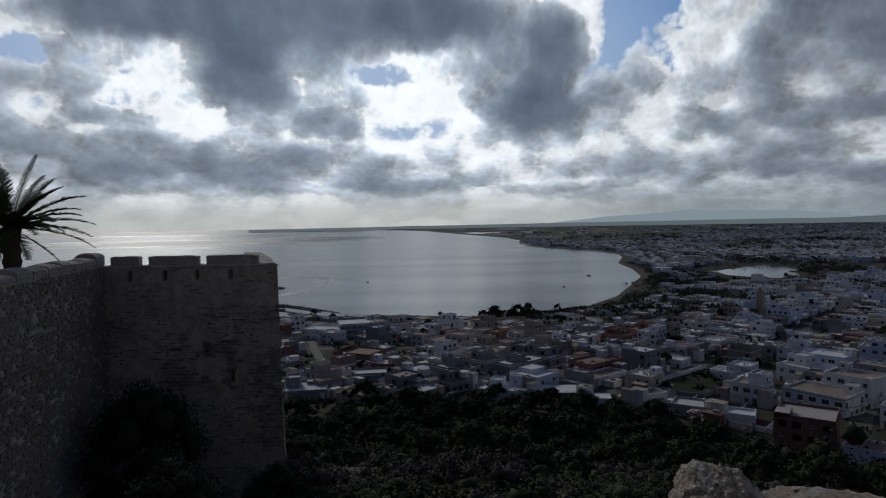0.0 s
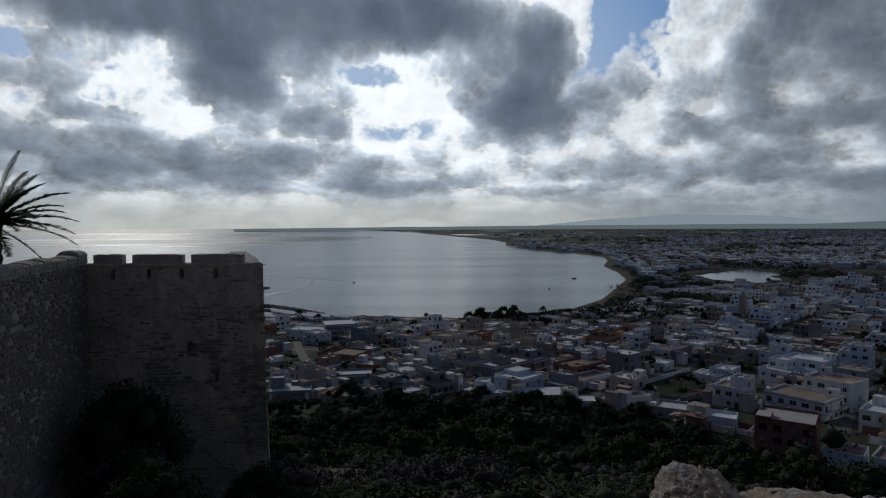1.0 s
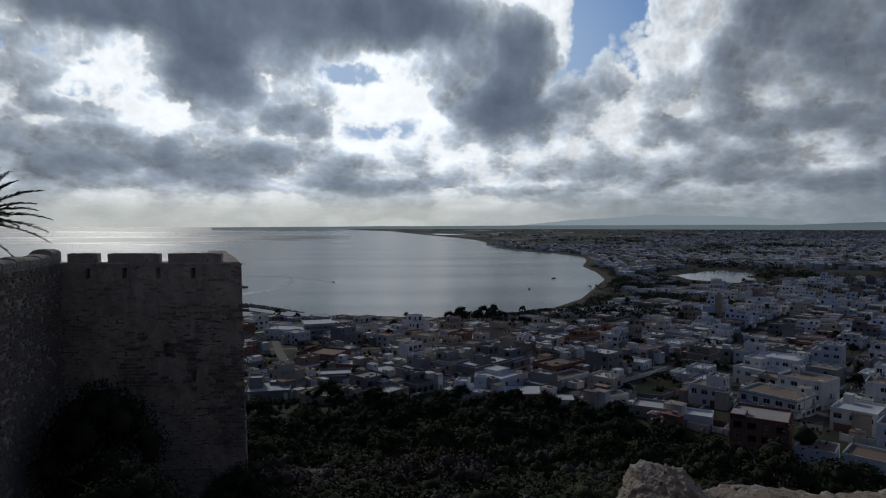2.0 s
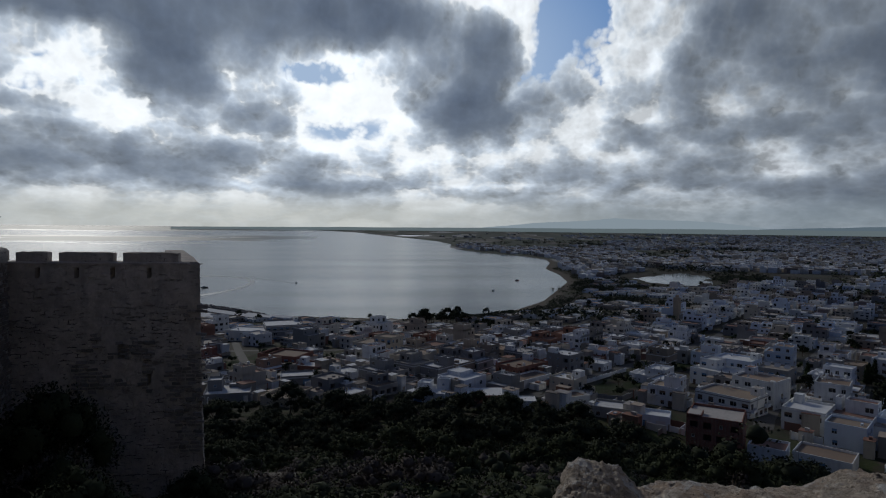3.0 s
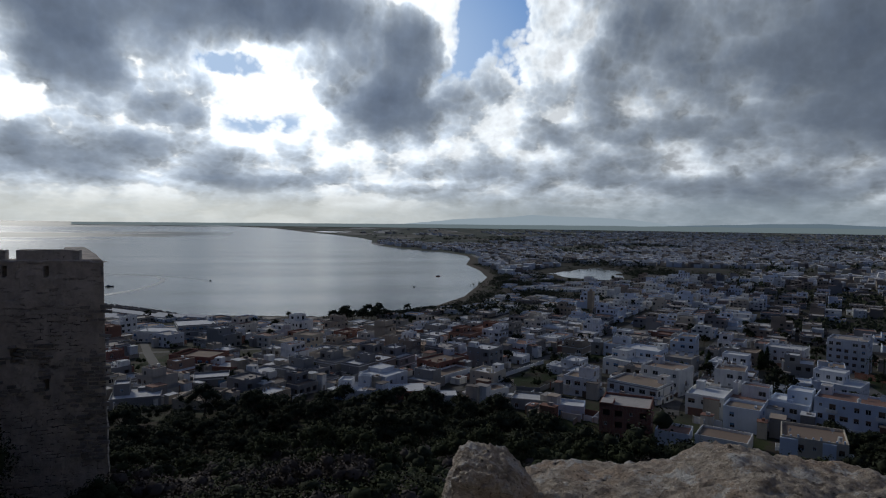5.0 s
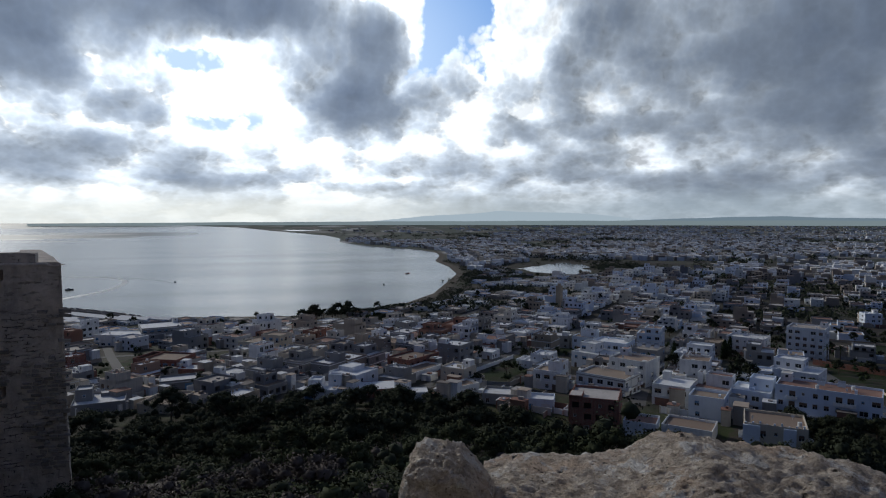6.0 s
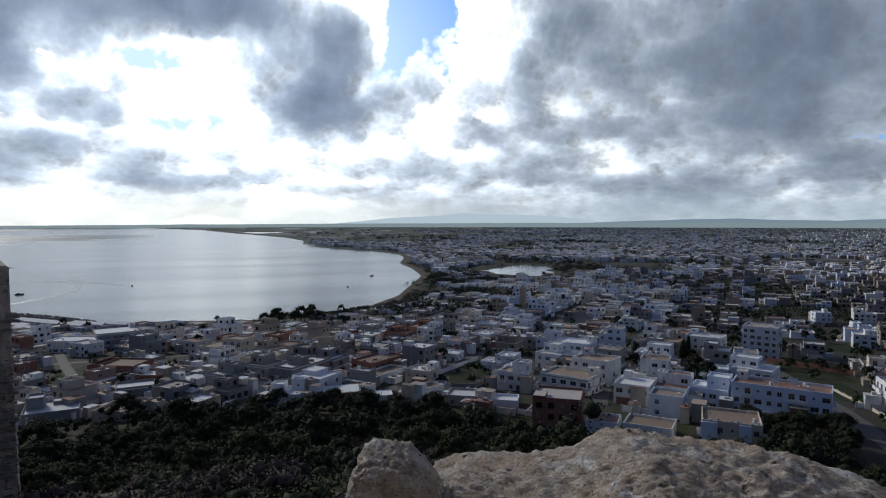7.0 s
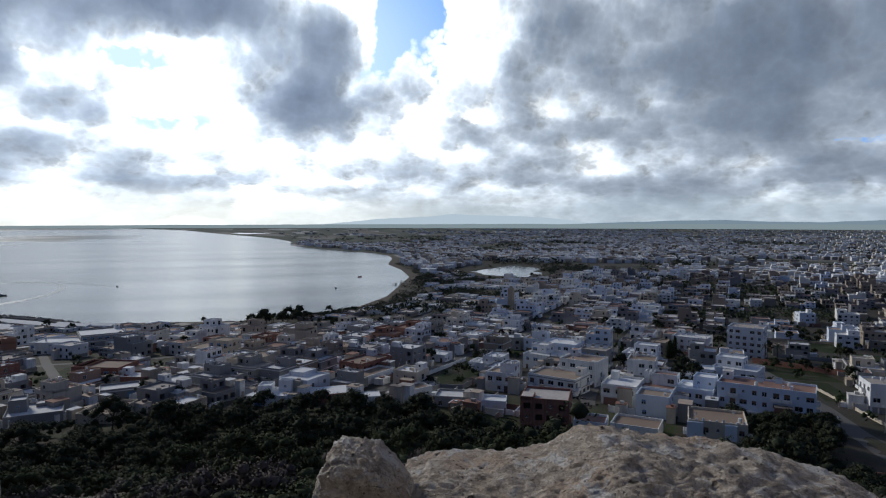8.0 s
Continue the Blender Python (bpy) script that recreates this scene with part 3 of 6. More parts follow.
pan("lagoon", pond_mat, 417, 1180, 20, 26, 3.6, "small pale pool behind the shore road")


def ridge(name, mat, dist, az0, az1, heights, label, low=-0.32):
    """A far ridge: its crest in degrees over the eye's level along the bearing, with a sloping front."""
    g = Geo()
    cols = 160
    crest, foot = [], []
    for k in range(cols + 1):
        u = k / cols
        az = radians(az0 + (az1 - az0) * u)
        e = np.interp(u, np.linspace(0, 1, len(heights)), heights) + 0.035 * noise.noise((u * 22, dist, 0)) + 0.02 * noise.noise((u * 60, dist, 3))
        crest.append((dist * math.sin(az), dist * math.cos(az), EYE + dist * math.tan(radians(e))))
        foot.append(((dist - 120) * math.sin(az), (dist - 120) * math.cos(az), EYE + (dist - 120) * math.tan(radians(low))))
    for k in range(cols):
        g.face([foot[k], foot[k + 1], crest[k + 1], crest[k]])
    return tagged(new(name, g.mesh(name, mat, smooth=True)), label, "mountain range", kind="structure")


# backdrop strips of far land; their haze is emitted colour
ridge("backdrop", mountain_mat, 4890, 8.0, 36.0, [-0.3, -0.1, 0.12, 0.36, 0.48, 0.60, 0.84, 0.70, 0.68, 0.60, 0.40, 0.1, -0.3], "mountain range beyond the plain, pale blue with painted haze")
ridge("backdrop", plain_mat, 4600, -17.0, 75.0, [-0.30, -0.24, -0.20, -0.16, -0.12, -0.10, -0.06, -0.06, -0.04, -0.06, -0.04, -0.05, -0.05], "low coast and plain at the horizon in painted haze", -0.47)
ridge("backdrop", ridge_mat, 4840, 30.0, 75.0, [-0.35, -0.02, 0.12, 0.24, 0.30, 0.16, 0.12, 0.28, 0.34, 0.14, 0.20, 0.16, 0.1], "low dark ridge closing the plain, blued by painted haze")

# ---- the fort ----
def block(g, pts, z0, z1, taper=0.0, slot=0):
    """A prism over a plan that runs anticlockwise, drawn in by taper at its top."""
    cx, cy = sum(p[0] for p in pts) / len(pts), sum(p[1] for p in pts) / len(pts)
    low = [(x, y, z0) for x, y in pts]
    top = []
    for x, y in pts:
        r = math.hypot(x - cx, y - cy)
        k = 1 - taper / r
        top.append((cx + (x - cx) * k, cy + (y - cy) * k, z1))
    for i in range(len(pts)):
        j = (i + 1) % len(pts)
        g.face([low[i], low[j], top[j], top[i]], slot)
    g.face(top, slot)


def rough_wall(name, ax, ay, bx, by, z0, z1, parent, batter, step=0.16, holes=(), seed=0, label="", flare=(0.0, 0.0)):
    """A weathered wall face as a dense grid, with hollows, lost render and slits; its outer side lies right of a to b."""
    length = math.hypot(bx - ax, by - ay)
    ux, uy = (bx - ax) / length, (by - ay) / length
    nx, ny = uy, -ux
    cols, rows = int(length / step), int((z1 - z0) / step)
    verts, faces = [], []
    for r in range(rows + 1):
        z = z0 + (z1 - z0) * r / rows
        for c in range(cols + 1):
            u = length * c / cols
            p = Vector((u + seed, z, seed))
            worn = noise.fractal(p * 0.5, 1.0, 2.0, 4)
            out = 0.05 * worn + 0.035 * noise.fractal(p * 2.4, 0.9, 2.1, 4) + batter * (z1 - z) / (z1 - z0)
            if worn > 0.08:
                out -= 0.035
            for hu, hz, hw, hh in holes:
                if abs(u - hu) < hw / 2 and abs(z - hz) < hh / 2:
                    out -= 0.55
            edge = min(u, length - u, 0.3) / 0.3
            out -= 0.06 * (1 - edge) ** 2
            low = (z1 - z) / (z1 - z0)
            v = u + low * (flare[0] * (1 - u / length) + flare[1] * u / length)
            verts.append((ax + ux * v + nx * out, ay + uy * v + ny * out, z))
    for r in range(rows):
        for c in range(cols):
            i = r * (cols + 1) + c
            faces.append((i, i + 1, i + cols + 2, i + cols + 1))
    me = bpy.data.meshes.new(name)
    me.from_pydata(verts, [], faces)
    me.materials.append(masonry)
    me.update()
    return part(name, me, parent, label=label)


def stone_mesh(seed):
    """A hand-cut rubble stone, about 1 x 1 x 1, with knocked-off corners."""
    rnd = random.Random(seed)
    g = Geo()
    j = lambda a: a + rnd.uniform(-0.09, 0.09)
    back = [(j(-0.5), 0.5, j(-0.5)), (j(0.5), 0.5, j(-0.5)), (j(0.5), 0.5, j(0.5)), (j(-0.5), 0.5, j(0.5))]
    front = [(x * 0.84, -0.5 + rnd.uniform(0, 0.25), z * 0.78) for x, _, z in back]
    mid = [(x, -0.15, z) for x, _, z in back]
    for i in range(4):
        k = (i + 1) % 4
        g.face([mid[i], mid[k], front[k], front[i]])
        g.face([back[i], back[k], mid[k], mid[i]])
    g.face(front)
    return g.mesh("stone", rubble)


stones = [stone_mesh(s) for s in range(8)]


def merlon_mesh(length, depth, height, seed, square=0.72):
    """A merlon with a rounded, worn top."""
    g = Geo()
    prof = [(-depth / 2, 0), (-depth / 2, height * square), (-depth * (0.4 + 0.09 * (square > 0.9)), height * max(0.9, square + 0.02)), (-depth * 0.18, height), (depth * 0.18, height), (depth * (0.4 + 0.09 * (square > 0.9)), height * max(0.9, square + 0.02)), (depth / 2, height * square), (depth / 2, 0)]
    cols = 8
    for c in range(cols):
        a, b = -length / 2 + length * c / cols, -length / 2 + length * (c + 1) / cols
        for (y0, za), (y1, zb) in zip(prof, prof[1:]):
            pts = []
            for x, y, z in ((a, y0, za), (b, y0, za), (b, y1, zb), (a, y1, zb)):
                w = 0.04 * noise.noise((x * 3 + seed * 7, y * 3, z * 3)) * (z > 0)
                drop = 0.02 * (abs(x) / (length / 2)) ** 6 * (z / height if height else 0)
                pts.append((x, y + w, z + w - drop))
            g.face(pts)
    for x in (-length / 2, length / 2):
        g.face([(x, y, z - (0.02 * z / height)) for y, z in (prof if x > 0 else prof[::-1])])
    return g.mesh("merlon", masonry)


def build_tower():
    tower = thing("fort_tower", "weathered stone fort tower with low merlons and arrow slits", "tower", pose(0.33, 0, -0.08))
    ax, ay, bx, by = -15.2, 27.0, -7.58, 27.0
    slits = [(u, 78.0, 0.13, 0.36) for u in (1.34, 2.85, 4.20, 5.62)] + [(5.60, 73.75, 0.13, 0.62), (4.57, 74.8, 0.30, 0.5)]
    rough_wall("wall", ax, ay, bx, by, 64.0, 78.42, tower, 0.42, 0.065, slits, 3, "face of worn lime render over rubble courses", (0.0, 0.30))
    rough_wall("wall", bx, by, -10.8, 36.5, 64.0, 78.42, tower, 0.30, 0.14, (), 9, "", (-0.52, 0.0))
    g = Geo()
    block(g, [(-15.2, 27.95), (-7.9, 27.95), (-11.2, 36.4), (-15.6, 36.4)], 64.0, 77.7)
    part("core", g.mesh("core", masonry), tower)

    def coping(pts, wide, low, tops):
        """A continuous wall top along a line, its height wavering."""
        g = Geo()
        n = len(tops)
        for k, top in enumerate(tops):
            u = k / (n - 1)
            x, y = pts[0][0] + (pts[1][0] - pts[0][0]) * u, pts[0][1] + (pts[1][1] - pts[0][1]) * u
            w = 0.025 * noise.noise((k * 0.8, low, 2))
            dx, dy = wide
            g.verts += [(x, y - w, low), (x, y - w, top - 0.04), (x + dx * 0.06, y + dy * 0.06, top), (x + dx, y + dy, top), (x + dx, y + dy, low)]
            if k:
                i = 5 * k
                for j in range(4):
                    g.faces.append((i - 5 + j, i + j, i + j + 1, i - 4 + j))
                    g.slots.append(0)
        for i in (0, 5 * (n - 1)):
            g.faces.append(tuple(range(i, i + 5)))
            g.slots.append(0)
        return g.mesh("parapet", masonry)

    part("parapet", coping([(-15.2, 26.97), (-7.62, 26.97)], (0, 0.8), 78.33, [78.45 + 0.03 * noise.noise((k * 0.5, 5, 2)) - (0.10 if k > 30 else 0) for k in range(33)]), tower)
    part("parapet", coping([(-7.66, 27.2), (-10.85, 36.3)], (-1.0, 0.0), 78.2, [78.46 + 0.09 * min(1, k / 5) + 0.05 * noise.noise((k * 0.6, 7, 2)) for k in range(17)]), tower)
    for x0, x1, s in ((-14.72, -13.52, 1), (-13.09, -11.0, 2), (-10.62, -8.45, 3)):
        m = merlon_mesh(x1 - x0, 0.36, 0.44, s, 0.95)
        part("merlon", m, tower, pose((x0 + x1) / 2, 27.30, 78.40))
    # rubble courses laid bare on the lower face
    r = random.Random(8)
    count, z = 0, 70.6
    while z < 76.6:
        high, u = r.uniform(0.12, 0.19), 2.6 + r.uniform(0, 0.3)
        while u < 7.55:
            w = r.uniform(0.18, 0.45)
            bare = noise.fractal(Vector((u * 0.45, z * 0.5, 4.0)), 1.0, 2.0, 3) + (0.35 if u > 5.2 else 0.0) - (0.4 if z > 75.4 else 0)
            if bare > 0.16 and r.random() < 0.7 and count < 300 and abs(u + w / 2 - 6.05) > 0.3:
                count += 1
                out = 0.42 * (78.42 - z) / 14.42
                part("stone", stones[count % 8], tower, pose(ax + u + w / 2, ay - out - 0.01, z + high / 2, r.uniform(-4, 4), r.uniform(-7, 7), r.uniform(-5, 5)) @ Matrix.Diagonal((w * 0.9, 0.10, high * r.uniform(0.6, 0.85), 1)))
            u += w
        z += high
    return tower


def build_curtain():
    wall = thing("curtain_wall", "rough stone curtain wall with rounded coping merlons", "fort wall", pose(0.2, 0, -0.1))
    ax, ay, bx, by = -10.6, 8.0, -14.9, 27.2
    length = math.hypot(bx - ax, by - ay)
    ux, uy = (bx - ax) / length, (by - ay) / length
    rough_wall("wall", ax, ay, bx, by, 62.0, 78.62, wall, 0.35, 0.10, (), 21, "face of rough brown rubble courses")
    g = Geo()
    m = Matrix(((ux, -uy, 0, ax), (uy, ux, 0, ay), (0, 0, 1, 0), (0, 0, 0, 1)))
    g.box(0, length, 0.25, 1.3, 62, 78.5, m=m)
    part("core", g.mesh("core", masonry), wall)
    angle = math.degrees(math.atan2(uy, ux))
    u, k = length - 0.55, 0
    while u > 1:
        size = 1.12
        h = 0.56 if k == 0 else 0.42 - 0.03 * (k % 3) - (0.12 if k > 6 else 0)
        part("merlon", merlon_mesh(size, 0.8, h, k + 5), wall, m @ pose(u, 0.38, 78.5))
        u, k = u - 1.24, k + 1
    # the rubble of its face
    r = random.Random(18)
    g = Geo()
    z = 66.0
    while z < 78.4:
        high, u = r.uniform(0.10, 0.19), 5 + r.uniform(0, 0.3)
        while u < length - 0.5:
            w = r.uniform(0.14, 0.42)
            if r.random() < 0.82:
                out = 0.35 * (78.62 - z) / 16.62
                src = stones[r.randrange(8)]
                mm = m @ pose(u + w / 2, -out - 0.02, z + high / 2, r.uniform(-5, 5), r.uniform(-9, 9), r.uniform(-6, 6)) @ Matrix.Diagonal((w * r.uniform(0.75, 0.98), r.uniform(0.05, 0.10), high * r.uniform(0.6, 0.9), 1))
                i = len(g.verts)
                g.verts += [tuple(mm @ v.co) for v in src.vertices]
                g.faces += [tuple(i + k for k in p.vertices) for p in src.polygons]
                g.slots += [0] * len(src.polygons)
            u += w
        z += high
    tagged(part("rubble", g.mesh("rubble", rubble_isle), wall, label="coursed brown rubble stones"), kind="stuff")
    return wall, m, length


tower = build_tower()
curtain, curtain_m, curtain_len = build_curtain()

# unseen wall added behind the viewer to keep sky light off the fort
g = Geo()
block(g, [(-34, -30), (40, -30), (40, -11), (-34, -11)], 60, 92)
tagged(new("wall_north", g.mesh("wall_north", masonry)), "tall masonry wall added behind the viewer, blocking sky light", "wall", kind="structure")


def rock(name, mat, size, n, squash, amp, seed, top=None, widen=0.0):
    """A weathered block: a rounded box, broken up by layers of noise."""
    verts, faces, index = [], [], {}
    hx, hy, hz = (s / 2 for s in size)
    for axis in range(3):
        for side in (-1, 1):
            grid = []
            for i in range(n + 1):
                for j in range(n + 1):
                    q = [0, 0, 0]
                    q[axis], q[(axis + 1) % 3], q[(axis + 2) % 3] = side, 2 * i / n - 1, (2 * j / n - 1) * side
                    key = tuple(round(v * n) for v in q)
                    if key not in index:
                        v = Vector(q)
                        r = (abs(v.x) ** squash + abs(v.y) ** squash + abs(v.z) ** squash) ** (1 / squash)
                        w = v / r
                        p = Vector((w.x * hx, w.y * hy, w.z * hz))
                        s = p * 3.1 + Vector((seed, seed * 2, 0))
                        d = amp * noise.fractal(s, 0.9, 2.0, 4) + amp * 0.55 * noise.ridged_multi_fractal(s * 2.3, 0.9, 2.1, 4, 1.0, 2.0) - amp * 0.5
                        d += 0.013 * noise.fractal(s * 9.0, 0.7, 2.1, 4)
                        d += 0.006 * noise.fractal(s * 24.0, 0.7, 2.1, 3)
                        d += 0.011 * noise.noise(Vector((s.x * 1.6, s.y * 1.6, s.z * 11 + 1.5 * noise.noise(s * 0.8))))
                        cell = noise.voronoi(s * 3.4)[0][0]
                        if cell < 0.16:
                            d -= amp * 1.1 * (0.16 - cell) / 0.16
                        p += w.normalized() * d
                        p.x *= 1 + widen * min(hz - p.z, 0.35)
                        if top:
                            p.z += top(p.x, p.y) * max(0.0, w.z)
                        index[key] = len(verts)
                        verts.append(tuple(p))
                    grid.append(index[key])
            for i in range(n):
                for j in range(n):
                    a = i * (n + 1) + j
                    faces.append((grid[a], grid[a + n + 1], grid[a + n + 2], grid[a + 1]))
    me = bpy.data.meshes.new(name)
    me.from_pydata(verts, [], faces)
    me.materials.append(mat)
    me.polygons.foreach_set("use_smooth", [True] * len(faces))
    me.update()
    return me


# broken parapet in front of the viewer: it runs square to a view 21 degrees right of +y
PARAPET = pose(0, 0, 0, 0, 0, -20.95)


def bump_top(*hills):
    return lambda x, y: sum(h * math.exp(-((x - a) / s) ** 2) for a, s, h in hills) - 0.16 * max(0.0, -y)


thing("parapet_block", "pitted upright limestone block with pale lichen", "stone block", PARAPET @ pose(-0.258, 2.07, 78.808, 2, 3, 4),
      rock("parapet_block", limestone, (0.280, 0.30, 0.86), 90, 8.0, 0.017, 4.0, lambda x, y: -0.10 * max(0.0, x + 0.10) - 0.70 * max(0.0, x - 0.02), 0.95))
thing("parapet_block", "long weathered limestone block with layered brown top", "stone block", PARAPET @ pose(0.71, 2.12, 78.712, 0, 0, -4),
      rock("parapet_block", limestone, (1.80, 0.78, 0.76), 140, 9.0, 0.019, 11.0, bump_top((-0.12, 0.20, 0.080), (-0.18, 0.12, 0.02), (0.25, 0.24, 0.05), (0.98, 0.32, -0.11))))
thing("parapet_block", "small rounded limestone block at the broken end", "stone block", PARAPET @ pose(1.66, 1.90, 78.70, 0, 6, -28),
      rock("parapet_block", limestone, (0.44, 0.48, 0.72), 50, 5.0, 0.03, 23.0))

# ---- houses ----
STOREY = 3.05
OPENINGS = {"small": (0.8, 0.9, 1.25), "window": (1.3, 1.45, 0.85), "wide": (2.1, 1.5, 0.85), "door": (1.7, 2.25, 0.1), "front_door": (1.1, 2.2, 0.0), "garage": (2.6, 2.4, 0.0), "void": (1.9, 1.75, 0.6)}


def lattice(xs, zs, holes, y0, y1):
    """A flat frame with holes, in one piece: columns xs, rows zs, holes as (column, row)."""
    g, seen = Geo(), {}
    def corner(i, k, y):
        key = (i, k, y)
        if key not in seen:
            seen[key] = len(g.verts)
            g.verts.append((xs[i], y, zs[k]))
        return seen[key]
    solid = {(i, k) for i in range(len(xs) - 1) for k in range(len(zs) - 1)} - set(holes)
    for i, k in solid:
        ring = [(i, k), (i + 1, k), (i + 1, k + 1), (i, k + 1)]
        g.faces.append(tuple(corner(*c, y0) for c in ring))
        g.slots.append(0)
        for (a, b), near in zip(zip(ring, ring[1:] + ring[:1]), ((i, k - 1), (i + 1, k), (i, k + 1), (i - 1, k))):
            if near not in solid:
                g.faces.append((corner(*b, y0), corner(*a, y0), corner(*a, y1), corner(*b, y1)))
                g.slots.append(0)
    return g


def opening_meshes(kind, paint, closed):
    """Frame, pane and shutter of an opening, or a door leaf alone."""
    w, h, _ = OPENINGS[kind]
    if kind in ("garage", "front_door"):
        xs = [-w / 2, -w / 2 + 0.08, w / 2 - 0.08, w / 2]
        zs = sorted({0.0, h} | {h * k / 5 + 0.04 for k in range(5)} | {h * (k + 1) / 5 - 0.04 for k in range(5)})
        g = lattice(xs, zs, [], -0.02, 0.05)
        for i, v in enumerate(g.verts):
            if v[1] < 0 and abs(v[0]) < w / 2 - 0.05 and round(v[2] / h * 5 + 0.01, 1) % 1 > 0.5:
                g.verts[i] = (v[0], -0.05, v[2])
        return g.mesh("door", paint), None, None
    f = 0.08
    frame_mesh = lattice([-w / 2, -w / 2 + f, -f / 2, f / 2, w / 2 - f, w / 2], [0, f, h - f, h], [(1, 1), (3, 1)], -0.03, 0.04).mesh("window", frame_white)
    g = Geo()
    g.box(-w / 2 + f * 0.5, w / 2 - f * 0.5, 0.015, 0.03, f * 0.5, h - f * 0.5)
    shutter = None
    if closed:
        s = Geo()
        rows = [h - f - closed * (h - 2 * f) * k / 8 for k in range(9)]
        for k, z in enumerate(rows):
            y = -0.05 if k % 2 else -0.035
            s.verts += [(-w / 2 + f, y, z), (w / 2 - f, y, z)]
            if k:
                i = 2 * k
                s.faces.append((i, i + 1, i - 1, i - 2))
                s.slots.append(0)
        shutter = s.mesh("shutter", paint)
    return frame_mesh, g.mesh("pane", glass), shutter


WINDOWS = {}
for kind in OPENINGS:
    WINDOWS[kind] = [opening_meshes(kind, shutter_blue, 0.5), opening_meshes(kind, shutter_brown, 0.0), opening_meshes(kind, frame_white, 0.0), opening_meshes(kind, shutter_brown, 0.55)]


def wall_side(g, o, u, nrm, length, z0, z1, holes, slot=0):
    """One side of a house with recessed openings: (middle, sill height, width, height, depth, kind)."""
    def pt(a, z, depth=0.0):
        return (o[0] + u[0] * a - nrm[0] * depth, o[1] + u[1] * a - nrm[1] * depth, z)
    at = 0.0
    for mid, sill, w, h, depth, kind in sorted(holes):
        a, b, lo, hi = mid - w / 2, mid + w / 2, sill, sill + h
        g.face([pt(at, z0), pt(a, z0), pt(a, z1), pt(at, z1)], slot)
        g.face([pt(a, z0), pt(b, z0), pt(b, lo), pt(a, lo)], slot)
        g.face([pt(a, hi), pt(b, hi), pt(b, z1), pt(a, z1)], slot)
        g.face([pt(a, lo), pt(b, lo), pt(b, lo, depth), pt(a, lo, depth)], slot)
        g.face([pt(a, hi, depth), pt(b, hi, depth), pt(b, hi), pt(a, hi)], slot)
        g.face([pt(a, lo), pt(a, lo, depth), pt(a, hi, depth), pt(a, hi)], slot)
        g.face([pt(b, lo, depth), pt(b, lo), pt(b, hi), pt(b, hi, depth)], slot)
        # a dark-coloured back face imitates the unlit inside
        if kind == "void":
            g.face([pt(a, lo, depth), pt(b, lo, depth), pt(b, hi, depth), pt(a, hi, depth)], slot + 1)
        at = b
    g.face([pt(at, z0), pt(length, z0), pt(length, z1), pt(at, z1)], slot)


